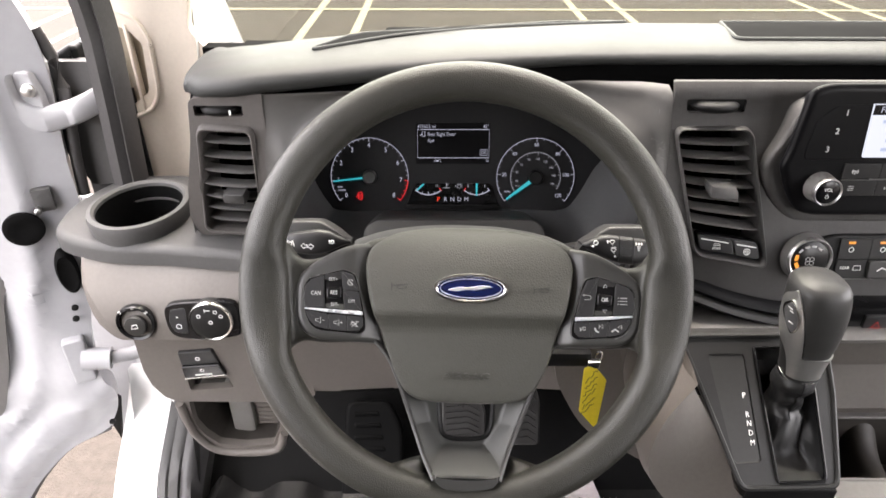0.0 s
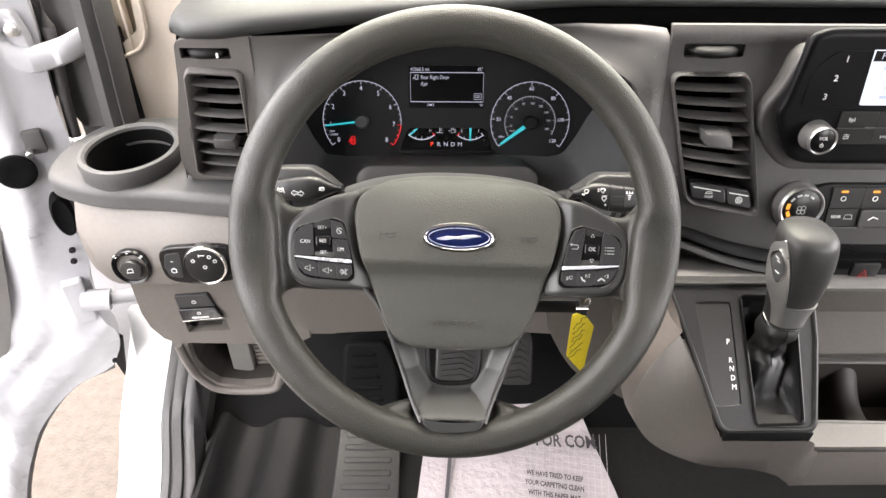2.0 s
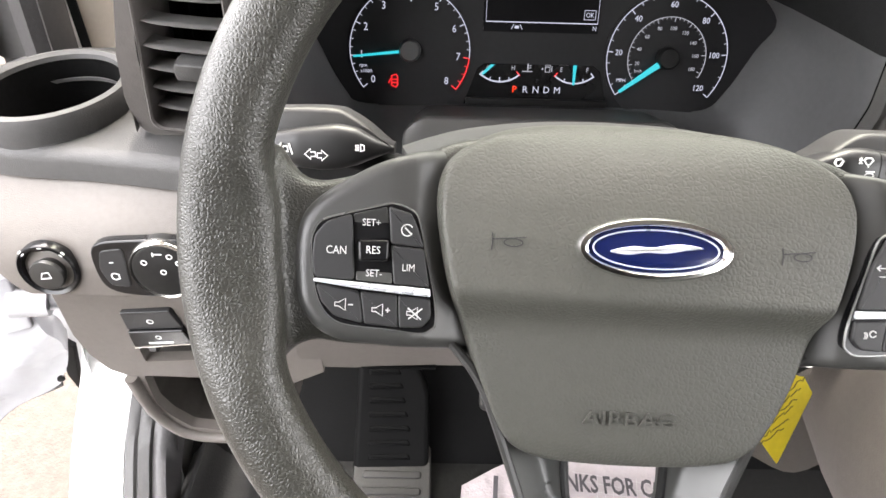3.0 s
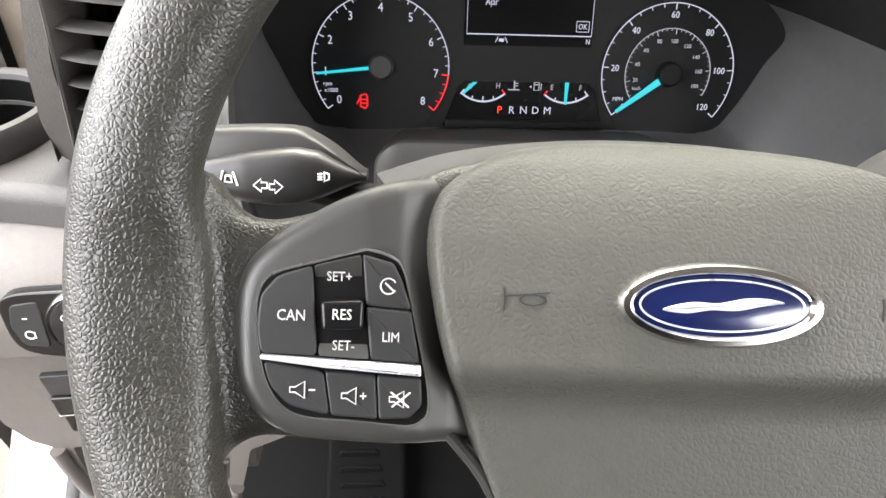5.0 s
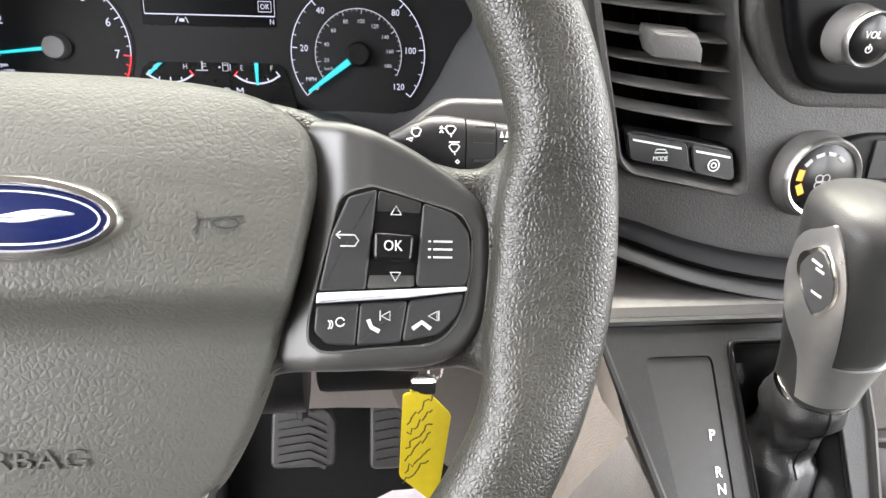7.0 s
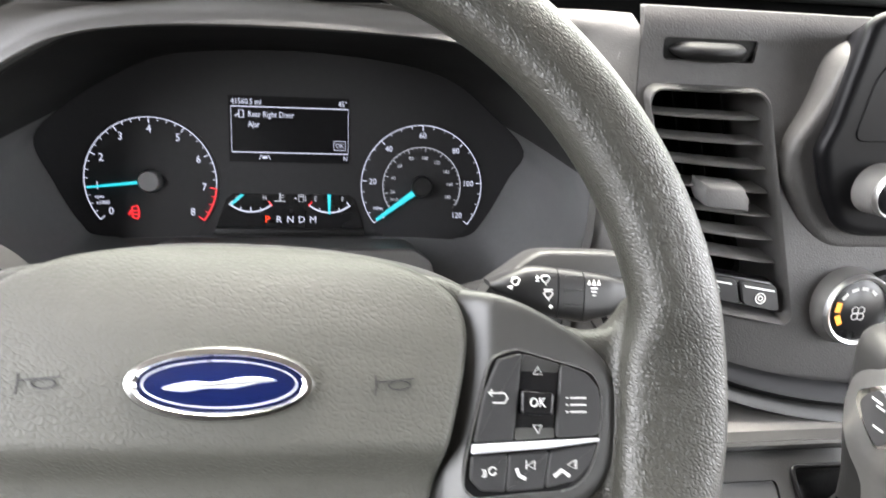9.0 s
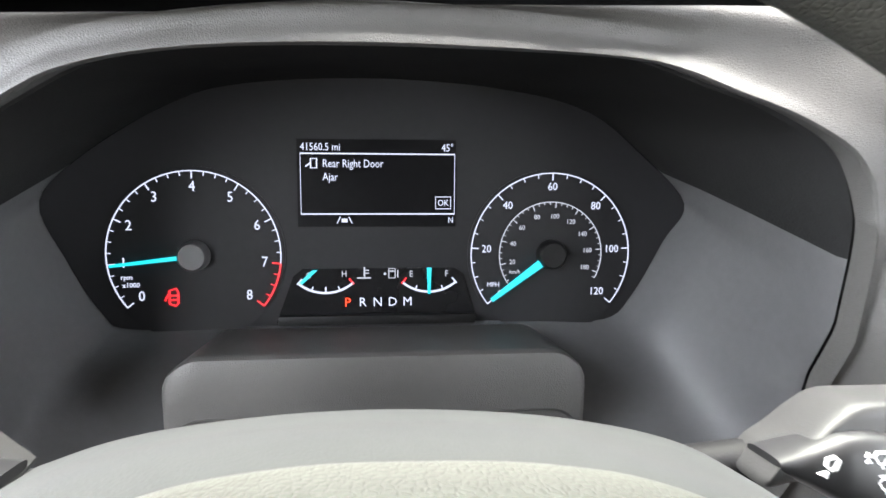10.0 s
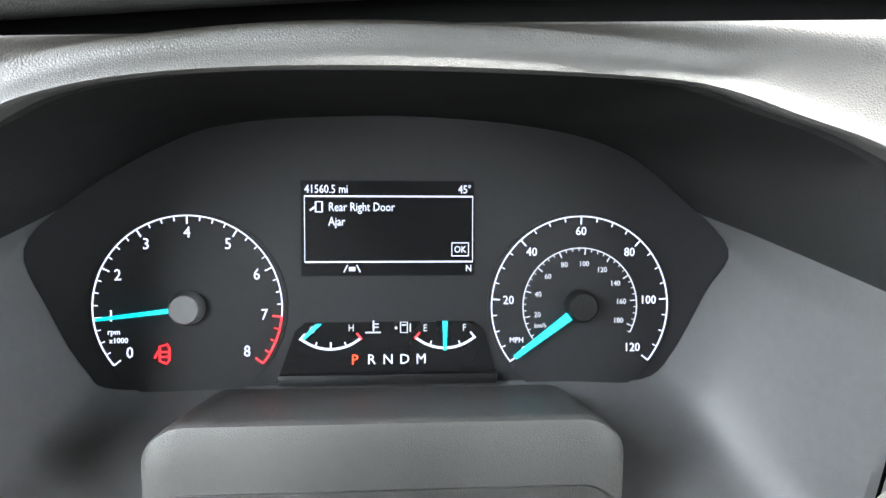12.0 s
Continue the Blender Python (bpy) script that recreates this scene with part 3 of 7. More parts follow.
# darker grey than the dish, painting the shade on this face
part("foot_lip", slab(fillet(mm([(-22.5, -153.5), (-10, -155), (2.4, -155.6), (15, -155.2), (29, -153.5), (29, -159), (24.5, -163.5), (14, -165.7), (2.6, -166.4), (-9, -166), (-17, -164), (-22.5, -158)]), 0.002), 0.002, 0.0142, 0.0012), SPOKE_GREY, spoke, "foot lip, its grey darkened for the way it faces")


def hub_ring(w, pts, low):
    """The hub's upper contour at one depth, closed below."""
    top = [(p.x, p.y, w) for p in smooth_open([(u / 1000, v / 1000, 0) for u, v in pts], 4)]
    return top + [(top[-1][0] * 0.9, low, w), (top[0][0] * 0.9, low, w)]


HUB = [(-0.020, -0.02, [(-90, 20), (-82, 29), (-60, 38), (-30, 42.5), (2, 43.5), (34, 42.5), (64, 38), (86, 29), (94, 20)]),
       (-0.036, -0.02, [(-96, 28), (-82, 38), (-60, 45), (-30, 49), (2, 50), (34, 49), (64, 45), (86, 38), (100, 28)]),
       (-0.055, -0.02, [(-102, 34), (-84, 44), (-61, 50.5), (-30, 54.5), (3, 55.3), (35, 54), (66, 49), (90, 41.5), (106, 32)]),
       (-0.078, -0.02, [(-106, 39), (-86, 47.5), (-62, 53), (-30, 56.8), (4, 57.6), (38, 56.2), (72, 51), (94, 44), (110, 35)]),
       (-0.108, 0.0, [(-108, 42), (-88, 49), (-64, 53.8), (-29, 57.5), (8, 58.4), (46, 56.4), (78, 51.5), (98, 45.5), (112, 38)]),
       (-0.114, 0.0, [(-104, 39), (-85, 46), (-62, 51), (-29, 54.5), (6, 55.4), (44, 53.4), (75, 48.5), (94, 42), (106, 36)])]
part("hub_shell", loft([hub_ring(w, pts, low) for w, low, pts in HUB], cap_start=True, cap_end=True), HUB_VINYL, wheel, "smooth dark grey hub shell behind the airbag cover", 50)
part("hub_back", lathe([(0.045, -0.105), (0.052, -0.06), (0.060, -0.03), (0.055, -0.02)], Matrix.Translation((0.001, -0.01, 0))), DARK, wheel)


def switch_pad(side):
    """One of the two clusters of buttons, mirrored for the other spoke."""
    def q(pts):
        return [((p[0] if side > 0 else 5.4 - p[0]) / 1000, p[1] / 1000) for p in pts]

    def at(u, v, w):
        x, y = q([(u, v)])[0]
        return Matrix.Translation((x, y, w))

    line = smooth_closed(q([(62, 36), (80, 36.5), (99, 34.5), (115, 29.5), (130, 21.5), (142, 13), (149, 4.5), (151.5, -8), (151, -24), (148.5, -34), (141.5, -43), (131, -47.8), (115, -49.2), (90, -50.5), (66, -54), (60, -40), (60, 0), (60, 35)]), 5)
    rings = [[(x, y, -0.016) for x, y in line]]
    for i in range(7):
        a = i / 6 * math.pi / 2
        rings.append([(x, y, -0.0055 * (1 - math.sin(a))) for x, y in inset(line, 0.0065 * (1 - math.cos(a)))])
    bm = loft(rings, cap_end=True)
    for c in [x / 1000 * (1 if side > 0 else -1) + (0 if side > 0 else 0.0054) for x in range(66, 150, 3)]:
        bmesh.ops.bisect_plane(bm, geom=bm.verts[:] + bm.edges[:] + bm.faces[:], plane_co=(c, 0, 0), plane_no=(1, 0, 0))
    for v in bm.verts:
        u = v.co.x * 1000 if side > 0 else 5.4 - v.co.x * 1000
        v.co.z += lerp(u - 0.12 * (v.co.y * 1000 + 10), (80, 88, 96, 106), (-0.0170, -0.0125, -0.0068, -0.0042))
    pad = part("switch_pad", bm, SPOKE_GREY, wheel, "satin black spoke panel with lettered buttons", 50)
    well = smooth_closed(q([(99.2, 6), (103, 10), (109.5, 12), (113, 11.6), (126.3, 7.9), (138, 4.4), (142.3, -0.2), (143.6, -8), (142.3, -21), (139.6, -30.6), (135, -37), (127.8, -40.1), (112, -41.2), (97, -42.4), (92.2, -40.6), (90.2, -37.2), (91.2, -27), (95.8, -8)]), 4)
    part("button_recess", slab(well, -0.0125, -0.0039, 0.0004), GLOSS, pad)
    # bright tube paints the highlight along the recess bevel
    part("bezel_highlight", tube([(x, y, -0.0041) for x, y in well], 0.0005, 6, closed=True), EDGE, pad, "thin bright line drawn as the bezel's bevel highlight")
    w0, w1 = -0.0125, -0.0022

    def button(pts, top=w1, material=BUTTON, r=1.2, name="button", bev=0.0007):
        o = fillet(inset(q(pts), 0.00028), r / 1000, 3)
        return part(name, slab(o, w0, top, bev), material, pad)

    inner = [(102.4, 8.6), (112.2, 11), (108.8, -21.7), (93.3, -22.5), (97, -4)]
    if side > 0:
        button(inner)
    else:
        button([(102.4, 8.6), (112.2, 11), (110.6, -5), (96.4, -6), (99.4, 3)])
        button([(110.6, -5), (108.8, -21.7), (93.3, -22.5), (96.4, -6)])
    button([(126.7, 7.2), (137.4, 3.8), (142.5, -2.2), (143.4, -12), (142, -20.4), (124.7, -20.9)], r=2)
    for pts, v0, v1 in (([(112.2, 10.9), (126.7, 7.2), (125.9, -3.6), (110.7, -3.4)], 0.009, -0.0035), ([(110.0, -12), (124.9, -12), (124.7, -20.9), (108.8, -21.7)], -0.021, -0.012)):
        # lower ramp in paler plastic, painting the light on its upturned face
        ramp = button(pts, -0.0024, SPOKE if v1 < v0 else SATIN, bev=0.0004)
        for v in ramp.data.vertices:
            if v.co.z > -0.006:
                v.co.z -= 0.0034 * min(1, max(0, (v.co.y - v0) / (v1 - v0)))
    button([(110.9, -2.6), (124.2, -3.4), (123.6, -12.8), (110.8, -12.2)], -0.0002, GLOSS, 1.6, "toggle", 0.0012)
    part("chrome_strip", slab(fillet(q([(93.1, -22.9), (141.9, -20.6), (141.8, -21.9), (122, -24.2), (92.8, -26.2)]), 0.0006), w0, -0.0014, 0.0006), SILVER, pad, "thin bright metal strip")
    button([(92.7, -26.9), (106.7, -26.2), (105.7, -40.2), (96, -39.8), (92, -35.5)])
    button([(106.7, -26.2), (122.5, -25.2), (120.4, -39.2), (105.7, -40.2)])
    button([(122.5, -25.2), (141.3, -22.4), (139, -30.4), (133, -36.6), (120.4, -39.2)], r=2)
    t = w1 + 0.0002
    if side > 0:
        words("OK", 0.0050, at(117.2, -7.4, 0), DIMPRINT, pad, condensed=0.85)
        part("symbol", joined(stroke([(-0.0024, 0.003), (0.0034, 0.003), (0.0046, 0.0012), (0.0034, -0.0006), (-0.0012, -0.0006)], 0.00042, 0, at(101.5, -7, t)), stroke([(-0.0012, 0.0042), (-0.0026, 0.003), (-0.0012, 0.0018)], 0.00042, 0, at(101.5, -7, t))), DIMPRINT, pad)
        for v, s in ((4.2, 1), (-17.4, -1)):
            part("symbol", stroke([(-0.0017, -0.0013 * s), (0, 0.0016 * s), (0.0017, -0.0013 * s)], 0.00038, 0, at(118.2, v, -0.0035) @ Matrix.Rotation(radians(15 * s), 4, "X"), closed=True), DIMPRINT, pad)
        part("symbol", bars([(x, y, sx, 0.0006, 0) for y in (-0.0026, 0, 0.0026) for x, sx in ((-0.0036, 0.0009), (0.0008, 0.0062))], 0, at(132.8, -8.3, t)), DIMPRINT, pad)
        part("symbol", joined(*[stroke(arc(0.0008 * i - 0.003, 0, 0.0018, -50, 50, 6), 0.00038, 0, at(98.6, -33, t)) for i in range(2)], stroke(arc(0.002, 0.0008, 0.0014, 20, 340, 10), 0.00042, 0, at(98.6, -33, t))), DIMPRINT, pad)
        for u, f in ((112.6, 1), (128, -1)):
            part("symbol", joined(stroke([(-0.003, 0.001), (-0.002, -0.0015), (0.0006, -0.0028)] if f > 0 else [(-0.004, -0.002), (-0.001, 0.0002), (0.002, -0.002)], 0.0013, 0, at(u, -32.4, t)), stroke([(0.004, 0.0005), (0.004, 0.0035), (0.0012, 0.002)], 0.00038, 0, at(u, -32.2, t), closed=True), stroke([(0.0008 if f > 0 else 0.0046, 0.0005), (0.0008 if f > 0 else 0.0046, 0.0037)], 0.00038, 0, at(u, -32.2, t))), DIMPRINT, pad)
    else:
        words("RES", 0.0046, at(117.4, -7.5, 0), DIMPRINT, pad, condensed=0.85)
        words("SET+", 0.0043, at(118.8, 3.6, -0.0036) @ Matrix.Rotation(radians(15), 4, "X"), DIMPRINT, pad, condensed=0.85)
        words("SET-", 0.0043, at(117.0, -17.6, -0.0034) @ Matrix.Rotation(radians(-20), 4, "X"), DIMPRINT, pad, condensed=0.85)
        words("CAN", 0.0048, at(132.8, -8.4, t), DIMPRINT, pad, condensed=0.85)
        words("LIM", 0.0043, at(102.6, -14.4, t), DIMPRINT, pad, condensed=0.85)
        part("symbol", joined(stroke(arc(0, 0, 0.0024, 30, 330, 14), 0.00042, 0, at(103.8, 1.4, t)), stroke([(-0.001, 0.001), (0.0016, -0.0014)], 0.0005, 0, at(103.8, 1.4, t))), DIMPRINT, pad)
        for u, v, k in ((129.2, -31.0, 0), (113.6, -32.6, 1), (99.0, -33.4, 2)):
            extra = [stroke([(0.0022, 0.0), (0.0042, 0.0)], 0.00042, 0, at(u, v, t))]
            if k == 1:
                extra.append(stroke([(0.0032, -0.001), (0.0032, 0.001)], 0.00042, 0, at(u, v, t)))
            if k == 2:
                extra = [stroke([(-0.003, 0.0022), (0.0026, -0.0024)], 0.0005, 0, at(u, v, t)), stroke([(-0.0026, -0.0024), (0.003, 0.0022)], 0.0005, 0, at(u, v, t))]
            part("symbol", joined(stroke([(-0.0034, -0.0008), (-0.0034, 0.0008), (-0.0018, 0.0008), (0.0010, 0.0026), (0.0010, -0.0026), (-0.0018, -0.0008)], 0.00038, 0, at(u, v, t), closed=True), *extra), DIMPRINT, pad)


switch_pad(1)
switch_pad(-1)
wheel.matrix_world = MW

# ---- instrument cluster ----
KB = math.atan(0.32)
MK = frame3((0, 0.586, 1.42), (1, 0, 0), (0, math.sin(KB), math.cos(KB)), (0, -math.cos(KB), math.sin(KB)))
cluster = thing("instrument_cluster", "lit dark instrument cluster with two dials and a message display", "instrument cluster")
face_line = smooth_closed(mm([(-160, -53), (-80, -52), (0, -51.5), (80, -51.5), (128, -52), (146, -36), (165, -2), (178, 22), (150, 51), (115, 77), (66, 90), (-12, 95.5), (-94, 91), (-136, 78), (-182, 50), (-208, 23), (-196, -10), (-178, -42)]), 5)
dial_plate = part("dial_plate", slab(face_line, -0.006, 0.0), FACE, cluster, "dark grey dial plate")
I4 = Matrix.Identity(4)


def ticks(cx, cy, r, a0, step, count, major, lengths, width):
    """Scale marks as strips; every major-th one is long."""
    out = []
    for i in range(count):
        a = a0 + step * i
        ln = lengths[0] if i % major == 0 else lengths[1]
        rr = r - ln / 2
        out.append((cx + rr * math.cos(radians(a)), cy + rr * math.sin(radians(a)), ln, width if i % major == 0 else width * 0.75, a))
    return out


def dial(name, cx, cy, label):
    d = part(name, lathe([(0.0525, 0.0), (0.0525, 0.0008), (0.051, 0.0010)], Matrix.Translation((cx, cy, 0))), FACE, cluster, label)
    return d


TX, TY, SX, SY, R0 = -0.1232, -0.0088, 0.0916, -0.0095, 0.0498
tach = dial("tachometer", TX, TY, "rev counter dial with white scale and red zone")
part("scale_ring", stroke(arc(TX, TY, R0, 218, -6, 60), 0.0007, 0.0012, I4), G_WHITE, tach)
part("red_zone", joined(stroke(arc(TX, TY, R0, -6, -38, 20), 0.0010, 0.0012, I4), bars(ticks(TX, TY, R0, -6, -8, 5, 4, (0.005, 0.003), 0.0009), 0.0012, I4)), G_RED, tach)
part("scale_marks", bars(ticks(TX, TY, R0, 218, -8, 28, 4, (0.0045, 0.0026), 0.00075), 0.0012, I4), G_WHITE, tach)
for i in range(9):
    a = radians(218 - 32 * i)
    r = 0.0405 if i not in (0, 8) else 0.0392
    words(str(i), 0.0086, Matrix.Translation((TX + r * math.cos(a), TY + r * math.sin(a), 0.0014)), G_WHITE, tach, "numeral", condensed=0.9)
words("rpm", 0.0042, Matrix.Translation((-0.1622, -0.0215, 0.0014)), G_WHITE, tach, condensed=0.95)
words("x1000", 0.0042, Matrix.Translation((-0.1598, -0.0262, 0.0014)), G_WHITE, tach, condensed=0.95)
part("warning_symbol", joined(stroke([(-0.1385, -0.0375), (-0.1385, -0.0295), (-0.1345, -0.0285), (-0.1335, -0.0305), (-0.1335, -0.0370), (-0.1350, -0.0388)], 0.0012, 0.0012, I4, closed=True), bars([(-0.136, -0.0325, 0.004, 0.0010, 0), (-0.136, -0.0352, 0.004, 0.0010, 0), (-0.1402, -0.0338, 0.0045, 0.0011, 60)], 0.0012, I4)), G_RED, tach, "red lit door-ajar warning symbol")
speedo = dial("speedometer", SX, SY, "speedometer dial with white outer and inner scales")
part("scale_ring", stroke(arc(SX, SY, R0 + 0.0004, 218, -38.5, 70), 0.0007, 0.0012, I4), G_WHITE, speedo)
part("scale_marks", bars(ticks(SX, SY, R0 + 0.0004, 218, -256.5 / 24, 25, 4, (0.0045, 0.0026), 0.00075), 0.0012, I4), G_WHITE, speedo)
part("inner_ring", stroke(arc(SX, SY, 0.0325, 218, -28, 60), 0.0006, 0.0012, I4), G_DIM, speedo)
part("inner_marks", bars(ticks(SX, SY, 0.0325, 218, -256.5 / 193 * 5, 38, 4, (0.0036, 0.0018), 0.0006), 0.0012, I4), G_DIM, speedo)
for i in range(7):
    a = radians(218 - 42.75 * i)
    r = (0.0405, 0.0408, 0.041, 0.0418, 0.041, 0.0392, 0.0385)[i]
    words(str(20 * i), 0.0068, Matrix.Translation((SX + r * math.cos(a), SY + r * math.sin(a), 0.0014)), G_WHITE, speedo, "numeral", condensed=0.92)
for i in range(1, 10):
    a = radians(218 - 256.5 / 193 * 20 * i)
    r = 0.0248 if i < 5 else 0.0236
    words(str(20 * i), 0.0043, Matrix.Translation((SX + r * math.cos(a), SY + r * math.sin(a), 0.0014)), G_DIM, speedo, "numeral", condensed=0.92)
words("MPH", 0.0042, Matrix.Translation((0.0555, -0.0285, 0.0014)), G_WHITE, speedo, condensed=0.95)
words("km/h", 0.0036, Matrix.Translation((0.0690, -0.0205, 0.0014)), G_DIM, speedo, condensed=0.95)


def needle(parent, cx, cy, angle, r0, r1, w0, w1, hub_material):
    a = radians(angle)
    t, s = Vector((math.cos(a), math.sin(a))), Vector((-math.sin(a), math.cos(a)))
    c = Vector((cx, cy))
    pts = [tuple(c + t * r0 + s * w0), tuple(c + t * r1 + s * w1), tuple(c + t * r1 - s * w1), tuple(c + t * r0 - s * w0)]
    part("needle", slab(pts, 0.0045, 0.0060), G_CYAN, parent, "lit cyan needle")
    part("needle_hub", lathe([(0.0092, 0.001), (0.0090, 0.006), (0.0080, 0.0085), (0.0074, 0.0092)], Matrix.Translation((cx, cy, 0))), hub_material, parent)


HUBCAP = mat("needle_cap", (0.06, 0.06, 0.06), 0.35, vary=0.05)
# rev counter cap is paler, its colour painting the reflection on it
needle(tach, TX, TY, 186.6, 0.008, 0.047, 0.0012, 0.0008, HUBCAP)
needle(speedo, SX, SY, 216.6, 0.009, 0.047, 0.0024, 0.0012, DARK)

display = part("display", slab(mm([(-63, 60), (31.5, 60), (31.5, 8), (-63, 8)]), 0, 0.0010), PANEL, cluster, "black message display with white text")
part("display_frame", stroke(mm([(-61, 51.5), (30.7, 51.5), (30.7, 15.7), (-61, 15.7)]), 0.0009, 0.0012, I4, closed=True), G_WHITE, display)
words("41560.5 mi", 0.0064, Matrix.Translation((-0.0610, 0.0552, 0.0014)), G_WHITE, display, align="LEFT", condensed=0.82)
words("45°", 0.0064, Matrix.Translation((0.0300, 0.0552, 0.0014)), G_WHITE, display, align="RIGHT", condensed=0.82)
words("Rear Right Door", 0.0068, Matrix.Translation((-0.0482, 0.0455, 0.0014)), G_WHITE, display, align="LEFT", condensed=0.78)
words("Ajar", 0.0068, Matrix.Translation((-0.0482, 0.0376, 0.0014)), G_WHITE, display, align="LEFT", condensed=0.78)
words("OK", 0.0054, Matrix.Translation((0.0238, 0.0222, 0.0014)), G_WHITE, display, condensed=0.85)
part("display_button", stroke(mm([(19.2, 26), (28.4, 26), (28.4, 18.8), (19.2, 18.8)]), 0.0006, 0.0012, I4, closed=True), G_WHITE, display)
part("door_symbol", joined(stroke(mm([(-55, 43), (-55, 48.5), (-51.5, 48.5), (-51.5, 43)]), 0.0009, 0.0012, I4, closed=True), stroke(mm([(-55, 46), (-58, 43.8)]), 0.0009, 0.0012, I4)), G_WHITE, display)
part("lane_symbol", joined(stroke(mm([(-40, 10), (-38, 14)]), 0.0006, 0.0012, I4), stroke(mm([(-31, 10), (-33, 14)]), 0.0006, 0.0012, I4), bars([(-0.0355, 0.0118, 0.0035, 0.0022, 0)], 0.0012, I4)), G_WHITE, display)
words("N", 0.0052, Matrix.Translation((0.0285, 0.0118, 0.0014)), G_WHITE, display, condensed=0.85)

lower_panel = part("gauge_panel", slab(mm([(-77, -50.5), (-66.5, -22), (-61, -17.5), (31, -17.5), (37, -22), (45, -50.5)]), 0, 0.0012), GLOSS, cluster, "gloss panel with temperature and fuel gauges")
for cx, r0, r1 in ((-0.0473, 218, 322), (0.0155, 218, 322)):
    red = cx < 0
    part("gauge_arc", joined(stroke(arc(cx, -0.0070, 0.0252, 232 - 3, 311, 24), 0.0013, 0.0014, I4), bars([(cx, -0.0305, 0.0009, 0.0042, 0), (cx - 0.008, -0.0295, 0.0008, 0.0026, -18), (cx + 0.008, -0.0295, 0.0008, 0.0026, 18)], 0.0014, I4)), G_WHITE, lower_panel)
    part("gauge_mark", bars([(cx + 0.0155 * (1 if red else -1), -0.0252, 0.0045, 0.0010, 50 * (-1 if red else 1))], 0.0014, I4), G_RED, lower_panel)
    part("gauge_mark", bars([(cx - 0.0155 * (1 if red else -1), -0.0252, 0.0045, 0.0010, 50 * (1 if red else -1))], 0.0014, I4), G_WHITE, lower_panel)
part("gauge_needle", slab(mm([(-62.8, -25.6), (-61.4, -26.8), (-52, -18.2), (-55.2, -18.2)]), 0.0016, 0.0030), G_CYAN, lower_panel)
part("gauge_needle", slab(mm([(14.6, -33.4), (16.2, -33.4), (16.8, -17.2), (14.0, -17.2)]), 0.0016, 0.0030), G_CYAN, lower_panel)
for ch, x, y in (("C", -0.0575, -0.0215), ("H", -0.0362, -0.0208), ("E", 0.0044, -0.0212), ("F", 0.0262, -0.0212)):
    words(ch, 0.0055, Matrix.Translation((x, y, 0.0014)), G_DIM, lower_panel, condensed=0.85)
part("gauge_symbol", joined(bars([(-0.0240, -0.0195, 0.0010, 0.006, 0), (-0.0224, -0.0185, 0.0026, 0.0006, 0), (-0.0224, -0.0203, 0.0026, 0.0006, 0), (-0.0243, -0.0232, 0.0085, 0.0008, 0)], 0.0014, I4), stroke(mm([(-9.2, -23.4), (-9.2, -17.6), (-5.4, -17.6), (-5.4, -23.4)]), 0.0007, 0.0014, I4, closed=True), bars([(-0.0073, -0.0192, 0.0026, 0.0008, 0), (-0.0038, -0.0208, 0.0007, 0.0046, 0), (-0.0116, -0.0208, 0.0014, 0.0014, 45)], 0.0014, I4)), G_DIM, lower_panel)
for i, ch in enumerate("PRNDM"):
    words(ch, 0.0078, Matrix.Translation((-0.0343 + 0.00912 * i, -0.0384, 0.0014)), G_ORANGE if i == 0 else G_WHITE, lower_panel, "gear_letter")
part("panel_ledge", block(-0.0755, 0.0440, -0.0515, -0.0455, 0, 0.006, 0.0012), DARK, lower_panel)
cluster.matrix_world = MK

# ---- dashboard ----
dash = thing("dashboard", "dark grey moulded plastic van dashboard with soft top pad", "dashboard")


def face_y(x, z):
    """The dash face: it stands nearer the seat at the middle of the van and falls back under the pad."""
    left, right = 0.492, lerp(z, (1.30, 1.34, 1.385, 1.46, 1.548), (0.398, 0.409, 0.4165, 0.439, 0.4655))
    k = min(1, max(0, (x + 0.16) / 0.30))
    y = left + (right - left) * k * k * (3 - 2 * k)
    return y + max(0, z - 1.550) ** 2 * 60


def lip_y(x, z):
    return lerp(z, (1.29, 1.35, 1.43, 1.50, 1.544), (0.446, 0.452, 0.460, 0.488, 0.503)) - 0.024 * min(1, max(0, (x - 0.10) / 0.08)) * min(1, max(0, (z - 1.40) / 0.08))


LIPLINE = smooth_closed([(-0.150, 1.5265), (-0.129, 1.535), (-0.100, 1.5405), (-0.061, 1.5435), (-0.011, 1.5445), (0.051, 1.5435), (0.100, 1.5405), (0.132, 1.5310), (0.157, 1.5225), (0.179, 1.508), (0.189, 1.480), (0.1915, 1.440), (0.1915, 1.390), (0.184, 1.345), (0.155, 1.316), (0.090, 1.300), (-0.011, 1.298), (-0.11, 1.300), (-0.172, 1.314), (-0.196, 1.345), (-0.203, 1.390), (-0.202, 1.430), (-0.198, 1.470), (-0.186, 1.502)], 4)
CX, CZ, NA = -0.012, 1.452, 260
face_world = [(MK @ Vector((x, y, 0.0))) for x, y in face_line]
inner = at_angle([(p.x, p.z) for p in face_world], CX, CZ, NA)
opening = at_angle(LIPLINE, CX, CZ, NA)
outer = at_angle(fillet([(-0.234, 1.284), (0.206, 1.284), (0.206, 1.5655), (0.10, 1.5625), (0.0, 1.5598), (-0.05, 1.5572), (-0.09, 1.5545), (-0.234, 1.5500)], 0.004), CX, CZ, NA)


def plate_y(z):
    return 0.586 + (z - 1.42) * 0.32


